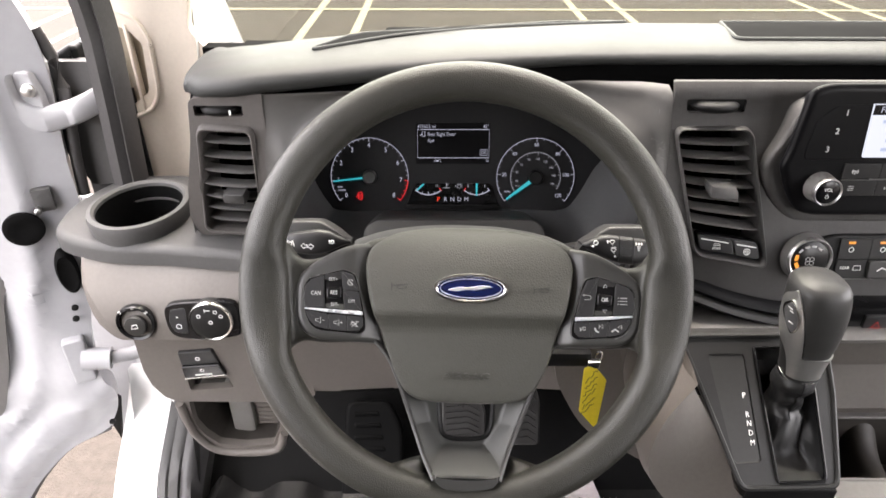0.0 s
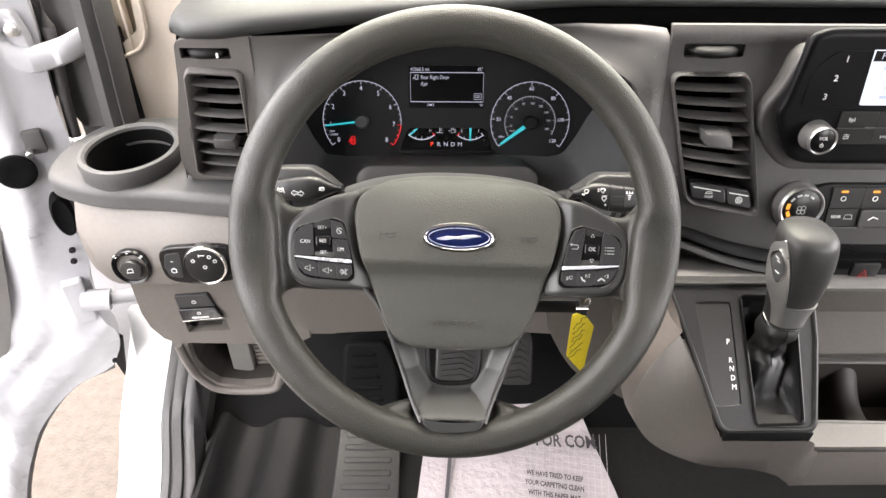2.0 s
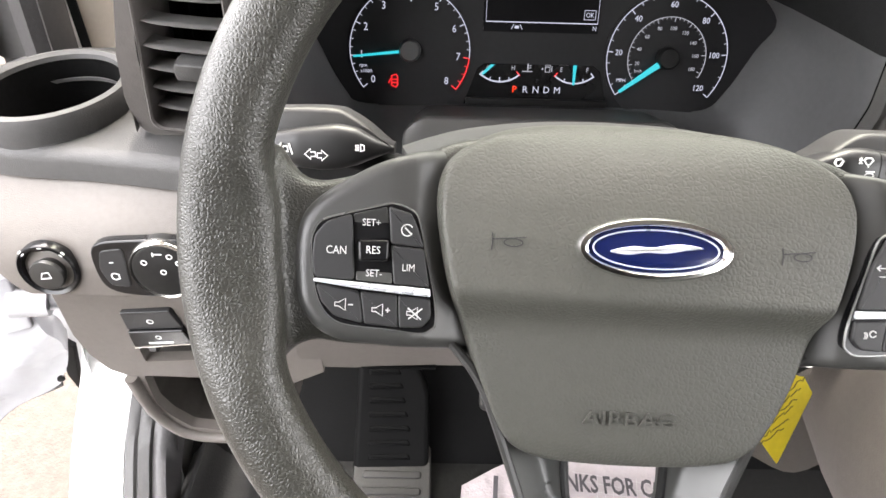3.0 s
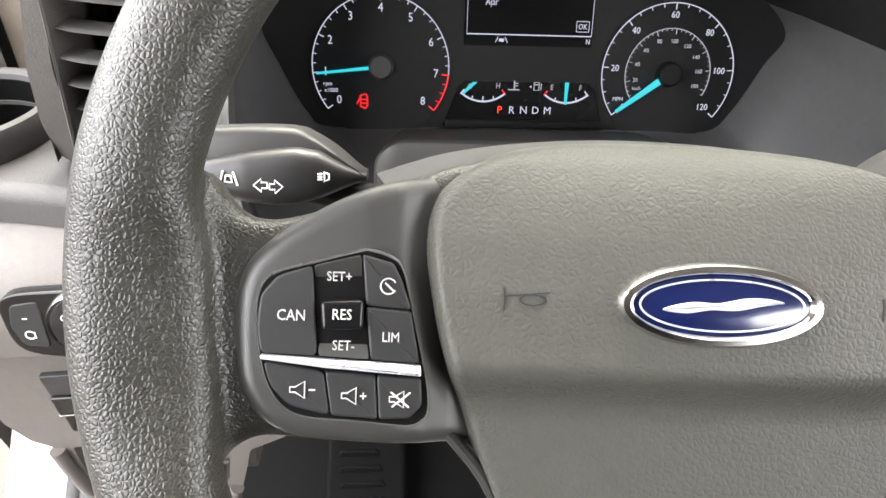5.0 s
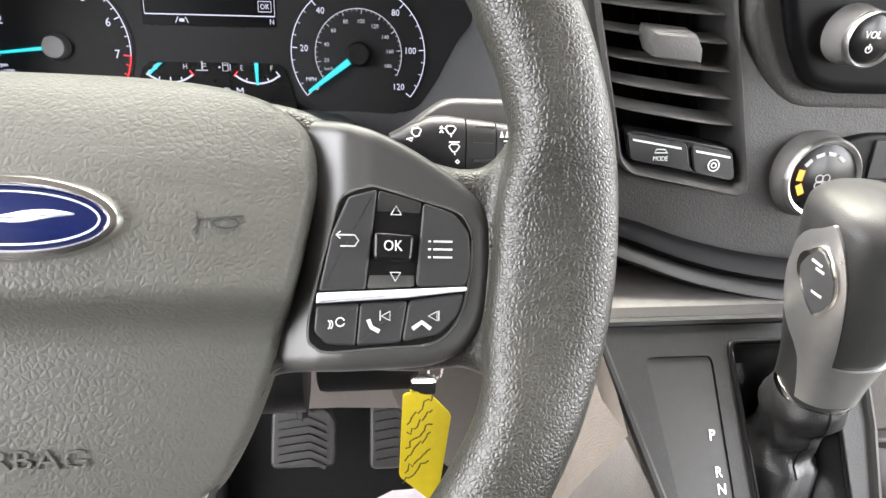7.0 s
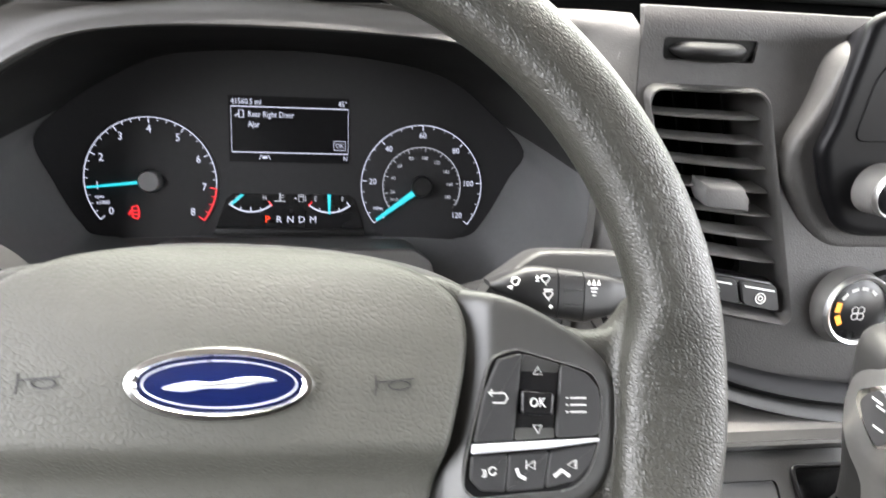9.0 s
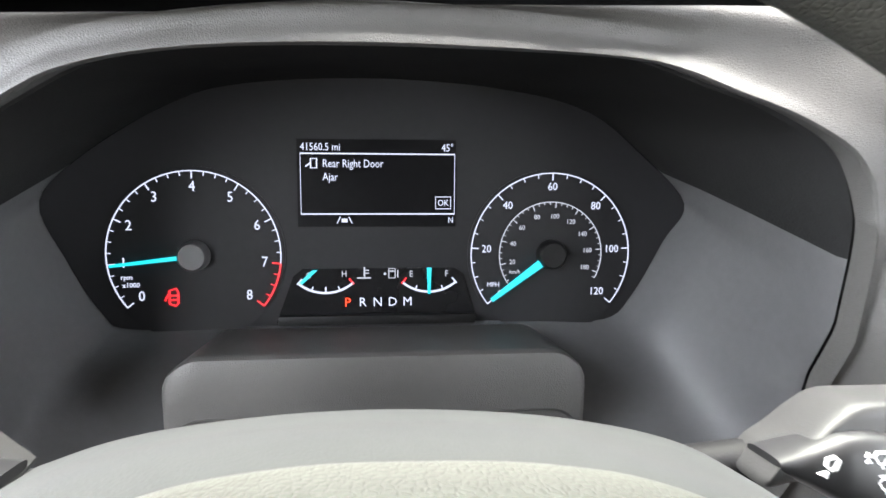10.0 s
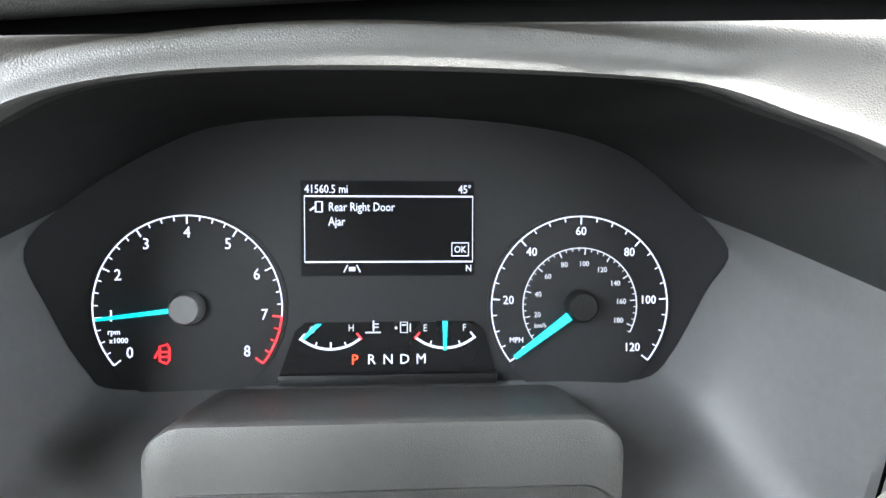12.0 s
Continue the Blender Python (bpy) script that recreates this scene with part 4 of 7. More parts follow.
def grown(ring, d):
    return [(CX + (x - CX) * (1 + d / math.hypot(x - CX, z - CZ)), CZ + (z - CZ) * (1 + d / math.hypot(x - CX, z - CZ))) for x, z in ring]


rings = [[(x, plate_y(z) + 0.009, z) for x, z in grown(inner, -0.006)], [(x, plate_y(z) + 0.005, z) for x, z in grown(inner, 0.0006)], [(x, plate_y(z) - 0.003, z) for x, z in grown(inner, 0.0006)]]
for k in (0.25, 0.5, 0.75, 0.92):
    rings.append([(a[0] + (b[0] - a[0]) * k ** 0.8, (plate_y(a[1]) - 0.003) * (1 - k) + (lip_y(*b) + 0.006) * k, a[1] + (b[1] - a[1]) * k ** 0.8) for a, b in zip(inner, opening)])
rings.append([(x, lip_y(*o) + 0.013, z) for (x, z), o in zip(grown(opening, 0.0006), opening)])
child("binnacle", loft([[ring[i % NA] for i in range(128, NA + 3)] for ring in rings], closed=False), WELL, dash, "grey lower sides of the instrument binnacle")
# upper part of the same cavity, its colour blackened to paint the hood's shade
child("shaded_hood", loft([[ring[i] for i in range(2, 129)] for ring in rings], closed=False), HOOD_SHADE, dash, "instrument hood underside, blackened for the shade there")
rings = []
for g, dy in ((-0.0015, 0.010), (-0.001, -0.003), (0.0, -0.0072), (0.0012, -0.0086), (0.003, -0.0076), (0.006, -0.0042), (0.0085, -0.0022), (0.0105, -0.0016), (0.016, -0.0010)):
    row = []
    for o in opening:
        k = min(1, max(0, ((o[1] - CZ) / math.hypot(o[0] - CX, o[1] - CZ) - 0.05) / 0.35))
        k = 0.25 + 0.75 * k * k * (3 - 2 * k)
        (x, z), = grown([o], g * k)
        kr = min(1, max(0, (o[0] - 0.11) / 0.06)) * (g > 0.0012)
        row.append((x, lip_y(*o) + (dy if g < 0 else dy * k * (1 - kr) - 0.0086 * k * kr), z))
    rings.append(row)
last = rings[-1]
for k in [0.08 * i for i in range(1, 12)] + [0.94, 1.0]:
    row = []
    for (px, py, pz), (ox, oz) in zip(last, outer):
        x, z = px + (ox - px) * k, pz + (oz - pz) * k
        if math.hypot(ox - CX, oz - CZ) < math.hypot(px - CX, pz - CZ):
            x, z = px, pz
        s = k * k * (3 - 2 * k)
        kx = min(1, max(0, (0.205 - abs(x + 0.01)) / 0.15)) * min(1, max(0, (z - 1.52) / 0.02))
        lean = 0.014 * min(1, max(0, (x - 0.06) / 0.06)) * min(1, max(0, (0.206 - x) / 0.03)) * min(1, max(0, (z - 1.52) / 0.03))
        row.append((x, py * (1 - s) + (face_y(x, z) * (1 - kx) + (py - 0.004) * kx + lean) * s, z))
    rings.append(row)
child("binnacle_surround", loft(rings), LIP, dash, "grained dark surround with rounded hood lip", 50)


# pale scuffs on the surround
rnd = random.Random(11)
scuffs = []
for i in range(26):
    x, z, a, ln = rnd.gauss(0.196, 0.006), rnd.gauss(1.503, 0.011), rnd.uniform(-0.9, 1.3), rnd.uniform(0.001, 0.005)
    q = Vector((x, face_y(x, z) - 0.0012, z))
    scuffs.append(tube([q, q + Vector((ln * math.cos(a), 0.3 * ln * math.sin(a), ln * math.sin(a)))], rnd.uniform(0.00008, 0.00018), 4))
tagged(child("scuff_marks", joined(*scuffs), SLAT, dash, "pale scratches on the plastic"), kind="stuff")

# soft top pad
def pad_profile(x):
    zl = lerp(x, (-0.31, -0.225, -0.10, 0.0, 0.14), (1.5415, 1.5505, 1.5612, 1.5688, 1.5742))
    yf = lerp(x, (-0.31, -0.29, -0.25, -0.15, 0.10), (0.520, 0.492, 0.484, 0.492, 0.514))
    h = lerp(x, (-0.312, -0.300, -0.27, -0.20, -0.10, 0.0, 0.14), (0.72, 0.86, 0.94, 0.97, 0.93, 0.83, 0.70))
    pts = [(0.06, 0.004), (0.012, 0.0), (0.004, 0.001), (-0.0008, 0.004), (-0.0028, 0.0085), (-0.0024, 0.0140), (0.0008, 0.0192), (0.006, 0.0232), (0.014, 0.0263), (0.026, 0.0288), (0.05, 0.0312), (0.08, 0.0325), (0.12, 0.027), (0.20, 0.002), (0.30, -0.04), (0.46, -0.13)]
    return [(x, yf + a, zl + b * h) for a, b in pts]


xs = [-0.312, -0.309, -0.303, -0.295, -0.285, -0.27, -0.25, -0.225, -0.2, -0.17, -0.13, -0.09, -0.04, 0.0, 0.05, 0.10, 0.14, 0.2, 0.3, 0.4, 0.5, 0.6, 0.8, 1.17]
child("top_pad", loft([pad_profile(x) for x in xs], closed=False, cap_start=True), PAD, dash, "soft grained dark grey top pad", 60)


def pad_top(x, a):
    p = pad_profile(x)
    return lerp(a, [q[1] for q in p[4:]], [q[2] for q in p[4:]])


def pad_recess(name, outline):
    # flat near-black sheet on the pad, painting the tray's shaded hollow
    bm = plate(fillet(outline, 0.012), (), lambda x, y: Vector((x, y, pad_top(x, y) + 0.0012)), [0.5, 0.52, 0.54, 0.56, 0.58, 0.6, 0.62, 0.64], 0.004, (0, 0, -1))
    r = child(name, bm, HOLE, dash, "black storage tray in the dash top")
    loop = [Vector((x, y, pad_top(x, y) + 0.0012)) for x, y in fillet(outline, 0.012)]
    bm = tube(loop, 0.0022, 6, closed=True)
    child("tray_edge", bm, PAD, r)


pad_recess("top_tray", [(0.292, 0.545), (0.310, 0.640), (0.72, 0.640), (0.74, 0.545)])
pad_recess("top_tray", [(-0.175, 0.535), (-0.13, 0.600), (0.12, 0.640), (0.20, 0.640), (0.05, 0.606), (-0.08, 0.570)])
# black blocks darken the gap under the pad and stop light leaking through
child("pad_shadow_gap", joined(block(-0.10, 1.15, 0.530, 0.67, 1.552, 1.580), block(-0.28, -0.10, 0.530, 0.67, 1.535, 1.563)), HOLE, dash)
# unseen block added behind the dash to keep daylight out
child("light_leak_block", block(-0.33, 1.15, 0.645, 0.67, 1.15, 1.56), HOLE, dash)


# air vents
def corner_map(tl, tr, br, bl, ynear):
    """Maps 0..1 across and 0..1 down to a point on the vent's face, and in by a depth."""
    def f(s, t, d=0.0):
        a = Vector(tl) * (1 - s) + Vector(tr) * s
        b = Vector(bl) * (1 - s) + Vector(br) * s
        p = a * (1 - t) + b * t
        return Vector((p[0], ynear(p[1]) + d, p[1]))
    return f


def unit_round(r, n=5, x0=0.0, x1=1.0, y0=0.0, y1=1.0, asp=1.0):
    out = []
    for cx, cy, a in ((x1 - r, y0 + r * asp, -90), (x1 - r, y1 - r * asp, 0), (x0 + r, y1 - r * asp, 90), (x0 + r, y0 + r * asp, 180)):
        for i in range(n + 1):
            q = radians(a + 90 * i / n)
            out.append((cx + r * math.cos(q), cy + r * asp * math.sin(q)))
    return out


def air_vent(label, f, slats, tab_at, low=1.0, frame_mat=EBONY, rim=1.0):
    v = thing("air_vent", label, "air vent", "dashboard air vents")
    o, asp = unit_round(0.12, asp=0.6), 0.6
    rings = []
    for g, d in ((0.0, 0.004), (0.012, -0.0025), (0.035, -0.0045), (0.055, -0.0035), (0.07, 0.001), (0.075, 0.012), (0.085, 0.055)):
        g *= rim
        rings.append([tuple(f(0.5 + (s - 0.5) * (1 - 2 * g), 0.5 + (t - 0.5) * (1 - 1.4 * g), d)) for s, t in o])
    part("vent_frame", loft(rings), frame_mat, v, "moulded dark frame")
    # duct and guide vanes are blackened to deepen the shade behind the slats
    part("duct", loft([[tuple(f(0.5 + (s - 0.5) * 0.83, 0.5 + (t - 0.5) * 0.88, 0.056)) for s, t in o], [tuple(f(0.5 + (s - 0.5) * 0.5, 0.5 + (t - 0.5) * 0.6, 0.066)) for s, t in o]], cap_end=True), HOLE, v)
    for i in range(4):
        s = 0.20 + 0.60 * i / 3
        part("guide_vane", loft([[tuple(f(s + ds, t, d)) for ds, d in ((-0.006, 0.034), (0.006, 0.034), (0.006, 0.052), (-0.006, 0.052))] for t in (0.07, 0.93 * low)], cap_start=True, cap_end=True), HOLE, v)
    for i in range(slats):
        t = 0.075 + (low - 0.10) * (i + 0.5) / slats
        rows = []
        for k in range(9):
            s = 0.075 * rim + (1 - 0.15 * rim) * k / 8
            tuck = 0.004 * (abs(k - 4) / 4) ** 4
            rows.append([tuple(f(s, t + dt, 0.002 + tuck + d)) for dt, d in ((0.008, 0.001), (0.012, 0.0), (0.017, 0.001), (0.019, 0.004), (0.014, 0.020), (0.009, 0.021), (0.007, 0.006))])
        part("slat", loft(rows, cap_start=True, cap_end=True), SLAT, v)
    s0, t0 = tab_at
    prof = [(-0.16, -0.045), (0.16, -0.045), (0.19, 0.0), (0.17, 0.052), (-0.17, 0.052), (-0.19, 0.0)]
    rings = [[tuple(f(s0 + a * g, t0 + b * g, d)) for a, b in prof] for g, d in ((1.0, 0.008), (1.0, -0.006), (0.93, -0.0095), (0.8, -0.0105))]
    part("slider_tab", loft(rings, cap_start=True, cap_end=True), SHELF, v, "grey slider tab")
    return v


lv = corner_map((-0.2955, 1.519), (-0.2345, 1.516), (-0.2435, 1.366), (-0.318, 1.375), lambda z: 0.487 + 0.02 * max(0, 1.44 - z) / 0.07)
air_vent("tall dark plastic air vent with horizontal slats beside the door", lv, 7, (0.60, 0.57), 0.93, SURROUND)
rv = corner_map((0.2085, 1.5285), (0.2915, 1.5285), (0.3275, 1.3800), (0.2430, 1.3960), lambda z: 0.437 + 0.3 * (z - 1.46))
rvent = air_vent("tall dark air vent with switches below its slats", rv, 7, (0.50, 0.445), 0.80, rim=0.6)


def vent_wheel(c, half, marked):
    w = thing("vent_thumbwheel", "dark ribbed vent thumbwheel in a dash slot", "thumbwheel", "vent thumbwheels")
    rings = []
    for i in range(21):
        f = -1 + 0.1 * i
        k = max(0.05, 1 - abs(f) ** 5)
        rings.append([(c[0] + f * half, c[1] + 0.0085 * abs(f) ** 2 + 0.006 - 0.0085 * k * math.cos(q), c[2] + 0.0056 * k * math.sin(q)) for q in [2 * math.pi * j / 20 for j in range(20)]])
    part("wheel_disc", loft(rings, cap_start=True, cap_end=True), DARK, w)
    part("slot", plate(fillet([(-half - 0.008, -0.008), (half + 0.008, -0.008), (half + 0.008, 0.008), (-half - 0.008, 0.008)], 0.003), (), lambda a, b: Vector(c) + Vector((a, 0.0135, b)), (), 0.004), DARK, w)
    if marked:
        part("position_mark", block(half - 0.009, half - 0.007, -0.0018, 0.0, -0.0025, 0.0025, m=Matrix.Translation(c)), PRINT, w)


vent_wheel((-0.270, 0.486, 1.5325), 0.022, True)
vent_wheel((0.2515, 0.4545, 1.5475), 0.026, False)

# trim round the left vent and its end cap
child("vent_surround", plate(fillet([(-0.306, 1.358), (-0.228, 1.352), (-0.222, 1.47), (-0.222, 1.556), (-0.300, 1.546), (-0.306, 1.50), (-0.331, 1.40), (-0.330, 1.372)], 0.008),
      [[(p[0], p[2]) for p in (lv(0.5 + (s - 0.5) * 0.97, 0.5 + (t - 0.5) * 0.98) for s, t in unit_round(0.12, asp=0.6))], fillet([(-0.296, 1.5270), (-0.244, 1.5270), (-0.244, 1.5385), (-0.296, 1.5385)], 0.002)],
      lambda x, z: Vector((x, 0.4905 + 0.02 * max(0, (1.44 - z)) / 0.07, z)), [1.44, 1.40], 0.012), SURROUND, dash, "warm grey vent surround")
child("end_cap", loft([[(-0.331, 0.505, 1.372), (-0.330, 0.505, 1.400), (-0.306, 0.50, 1.50), (-0.300, 0.50, 1.546)], [(-0.345, 0.60, 1.372), (-0.345, 0.60, 1.41), (-0.33, 0.60, 1.50), (-0.32, 0.60, 1.555)], [(-0.34, 0.74, 1.372), (-0.34, 0.74, 1.41), (-0.33, 0.74, 1.50), (-0.32, 0.74, 1.545)]], closed=False), EBONY, dash)

# ---- centre panel ----
vent_hole = [(p[0], p[2]) for p in (rv(0.5 + (s - 0.5) * 0.97, 0.5 + (t - 0.5) * 0.98) for s, t in unit_round(0.12, asp=0.6))]
wheel_hole = fillet([(0.2215, 1.5415), (0.2815, 1.5415), (0.2825, 1.5545), (0.2205, 1.5545)], 0.003)


def centre_y(x, z):
    y = lerp(z, (1.30, 1.34, 1.385, 1.46, 1.548), (0.398, 0.409, 0.4165, 0.439, 0.4655))
    return y + max(0, z - 1.556) ** 2 * 30


child("centre_panel", plate(fillet([(0.2065, 1.372), (0.30, 1.345), (0.36, 1.334), (0.44, 1.331), (1.16, 1.331), (1.16, 1.571), (0.2065, 1.571)], 0.002), [vent_hole, wheel_hole], lambda x, z: Vector((x, centre_y(x, z), z)), [1.35, 1.385, 1.42, 1.46, 1.50, 1.53, 1.548, 1.556, 1.562, 1.567], 0.006), EBONY, dash, "dark grained centre panel", 30)


def vent_plate(name, s0, s1, t0, t1, d, material, parent, r=0.02, label="", depth=0.008):
    o = unit_round(r, 4, s0, s1, t0, t1, 0.6)
    rings = [[tuple(rv(s, t, d + depth)) for s, t in o], [tuple(rv(s, t, d + 0.0008)) for s, t in o], [tuple(rv((s0 + s1) / 2 + (s - (s0 + s1) / 2) * 0.97, (t0 + t1) / 2 + (t - (t0 + t1) / 2) * 0.95, d)) for s, t in o]]
    return part(name, loft(rings, cap_start=True, cap_end=True), material, parent, label)


sw = thing("switch_strip", "gloss black two-button switch strip under the vent", "switch")
base = vent_plate("switch_base", 0.09, 0.91, 0.815, 0.945, 0.001, GLOSS, sw, 0.05)
b1 = vent_plate("mode_button", 0.105, 0.55, 0.825, 0.935, -0.0012, BUTTON, sw, 0.03)
b2 = vent_plate("hold_button", 0.585, 0.895, 0.825, 0.935, -0.0012, BUTTON, sw, 0.03)
for b, s0, s1 in ((b1, 0.14, 0.50), (b2, 0.61, 0.87)):
    part("bright_line", loft([[tuple(rv(s0, t, -0.0018)) for t in (0.842, 0.850)], [tuple(rv(s1, t, -0.0018)) for t in (0.842, 0.850)]], closed=False), PRINT, b, smooth=0)
vent_m = Matrix.Translation(rv(0.33, 0.905, -0.0016)) @ Matrix.Rotation(radians(90 - 16.7), 4, "X")
words("MODE", 0.0040, vent_m, PRINT, b1, condensed=0.8)
part("symbol", joined(stroke([(-0.004, 0.0), (-0.003, 0.002), (0.002, 0.002), (0.004, 0.0)], 0.0006, 0, vent_m @ Matrix.Translation((0, 0.0035, 0)), closed=True)), PRINT, b1)
part("symbol", joined(stroke(arc(0, 0, 0.0034, 0, 360, 18), 0.0006, 0, Matrix.Translation(rv(0.735, 0.89, -0.0016)) @ Matrix.Rotation(radians(73), 4, "X")), stroke(arc(0, 0, 0.0015, 0, 360, 12), 0.0006, 0, Matrix.Translation(rv(0.735, 0.89, -0.0016)) @ Matrix.Rotation(radians(73), 4, "X"))), PRINT, b2)

# ---- radio ----
radio = thing("radio", "gloss black radio with a lit screen and a volume knob", "radio")
RM = frame3((0.47, 0.436, 1.51), (1, 0, 0), (0, 0.10, 0.995), (0, -0.995, 0.10))


def sym(pts):
    """Closes an outline by mirroring its left half."""
    return pts + [(-x, y) for x, y in reversed(pts)]


radio_line = fillet(sym([(0.0, 0.0705), (-0.126, 0.0700), (-0.1430, 0.0640), (-0.1505, 0.001), (-0.1555, -0.014), (-0.1430, -0.043), (-0.1280, -0.063), (-0.110, -0.068), (0.0, -0.068)])[:-1], 0.010, 5)
part("pod", slab(fillet(sym([(0.0, 0.060), (-0.140, 0.050), (-0.152, 0.012), (-0.166, -0.012), (-0.164, -0.034), (-0.145, -0.064), (-0.124, -0.082), (0.0, -0.084)])[:-1], 0.016, 5), -0.03, -0.002, 0.006, RM, 4), EBONY, radio, "grained dark pod behind the radio")
bm = loft([[(x, y, w) for x, y in inset(radio_line, d)] for w, d in ((-0.034, 0.020), (-0.004, 0.004), (0.003, 0.0004), (0.0055, 0.0), (0.0078, 0.0008), (0.0093, 0.0028), (0.010, 0.0062), (0.010, 0.0085))], cap_start=True, cap_end=True)
bm.transform(RM)
part("body", bm, PANEL, radio, "gloss black housing")
part("recess", slab(fillet(sym([(0, 0.050), (-0.115, 0.050), (-0.132, 0.034), (-0.1365, -0.006), (0, -0.006)]), 0.008), 0.0095, 0.0108, 0.0006, RM), PANEL, radio)
part("screen", slab(fillet([(-0.081, 0.051), (0.085, 0.051), (0.085, -0.003), (-0.0775, -0.003)], 0.002), 0.0095, 0.0122, 0.0006, RM), G_SCREEN, radio, "lit pale blue screen")
part("screen_header", bars([(0, 0.0455, 0.16, 0.010, 0)], 0.0123, RM, 0.0003), GLOSS, radio)
words("FM", 0.0085, RM @ Matrix.Translation((-0.068, 0.0455, 0.0128)), G_WHITE, radio)
part("screen_rows", bars([(-0.045 + 0.006 * (i % 2), 0.034 - 0.0095 * i, 0.045 - 0.008 * (i % 3), 0.0032, 0) for i in range(4)], 0.0123, RM, 0.0003), G_SCREENTEXT, radio, "unreadable grey list rows")
for i in range(3):
    words(str(i + 1), 0.0085, RM @ Matrix.Translation((-0.104 - 0.005 * i, 0.042 - 0.0185 * i, 0.0110)), PRINT, radio, "preset_number")
KEY = mat("flush_black_key", (0.013, 0.013, 0.013), 0.36, spec=0.3, bump=0.05, bump_scale=1500, vary=0.1)


def key_symbol(kind, x, y):
    """One of the white signs on the radio keys."""
    if kind == 0:
        return joined(*[stroke(arc(x, y, r, a - 45, a + 45, 6), 0.0006, 0.0123, RM) for r in (0.0016, 0.0030) for a in (0, 180)], bars([(x, y - 0.001, 0.0008, 0.004, 0)], 0.0123, RM))
    if kind == 1:
        return joined(stroke([(x - 0.0012, y - 0.0018), (x - 0.0004, y + 0.0022), (x + 0.0028, y + 0.0030), (x + 0.0022, y - 0.0010)], 0.0006, 0.0123, RM), bars([(x - 0.0018, y - 0.0020, 0.0018, 0.0013, 20), (x + 0.0016, y - 0.0012, 0.0018, 0.0013, 20)], 0.0123, RM))
    if kind == 2:
        return joined(bars([(x, y + 0.0020 * i, 0.0062, 0.0006, 0) for i in (-1, 0, 1)] + [(x + d, y + 0.0020 * i, 0.0009, 0.0016, 0) for i, d in ((-1, -0.0015), (0, 0.0015), (1, -0.0005))], 0.0123, RM))
    return joined(bars([(x - 0.0032, y, 0.0007, 0.0028, 0)], 0.0123, RM), *[stroke([(x - 0.0022 + d, y), (x - 0.0002 + d, y + 0.0013), (x - 0.0002 + d, y - 0.0013)], 0.0006, 0.0123, RM, closed=True) for d in (0.0, 0.0024)])


for (y0, y1), signs in (((-0.0255, -0.0100), (0, 1, 1, 2, 0)), ((-0.0440, -0.0275), (2, 3, 3, 1, 2))):
    for i, kind in enumerate(signs):
        x0 = -0.092 + 0.0385 * i
        b = part("button", slab(fillet([(x0, y0), (x0 + 0.0383, y0), (x0 + 0.0383, y1), (x0, y1)], 0.0006), 0.0095, 0.0116 if y0 > -0.03 else 0.0122, 0.0004, RM), KEY, radio)
        part("symbol", key_symbol(kind, x0 + 0.012, (y0 + y1) / 2), DIMPRINT, b)
part("key_line", bars([(0.004, -0.0265, 0.192, 0.0009, 0)], 0.0105, RM, 0.0012), EDGE, radio)
VM = RM @ Matrix.Translation((-0.112, -0.0345, 0)) @ Matrix.Diagonal((0.78, 0.78, 0.9, 1))
knob = part("volume_knob", lathe([(0.0204, 0.006), (0.0204, 0.013), (0.0189, 0.024), (0.0184, 0.030)], VM), SLAT, radio, "dark volume knob with a bright ring")
part("knob_ring", lathe([(0.0186, 0.026), (0.0186, 0.0306), (0.0175, 0.0322), (0.0161, 0.0310), (0.0159, 0.0295)], VM), BRUSHED, knob)
part("knob_face", lathe([(0.0160, 0.0285), (0.0160, 0.0302), (0.0152, 0.0306)], VM), GLOSS, knob)
words("VOL", 0.0068, VM @ Matrix.Translation((0, 0.0030, 0.0309)), PRINT, knob, condensed=0.9)
part("symbol", joined(stroke(arc(0, -0.0062, 0.0022, 120, 420, 14), 0.0006, 0.0306, VM), bars([(0, -0.0045, 0.0007, 0.0034, 0)], 0.0306, VM)), PRINT, knob)

# ---- heater panel ----
heater = thing("heater_control_panel", "dark heater control panel with lit amber markers", "control panel")
HM = frame3((0.47, 0.4185, 1.393), (1, 0, 0), (0, 0.22, 0.9755), (0, -0.9755, 0.22))
part("body", slab(fillet(sym([(0, 0.026), (-0.075, 0.026), (-0.10, 0.018), (-0.105, -0.012), (-0.085, -0.026), (0, -0.026)]), 0.008), -0.012, 0.004, 0.002, HM), DARK, heater)
KM = frame3((0.367, 0.421, 1.393), (1, 0, 0), (0, 0.22, 0.9755), (0, -0.9755, 0.22))
hk = part("temperature_knob", lathe([(0.0269, -0.012), (0.0269, 0.002), (0.0250, 0.010), (0.0243, 0.013)], KM), SLAT, heater, "round dial with a bright rim and amber marks")
part("knob_ring", lathe([(0.0245, 0.010), (0.0245, 0.0138), (0.0231, 0.0155), (0.0212, 0.0142), (0.0209, 0.012)], KM), BRUSHED, hk)
part("knob_face", lathe([(0.0211, 0.010), (0.0211, 0.0128), (0.0204, 0.0132)], KM), GLOSS, hk)
for a in (172, 206):
    part("amber_mark", bars([(0.0150 * math.cos(radians(a)), 0.0150 * math.sin(radians(a)), 0.0066, 0.0038, a + 90)], 0.0133, KM), G_AMBER, hk)
for a in (140, 110, 82, 54):
    part("dim_mark", bars([(0.0150 * math.cos(radians(a)), 0.0150 * math.sin(radians(a)), 0.0050, 0.0022, a + 90)], 0.0133, KM), DIMPRINT, hk)
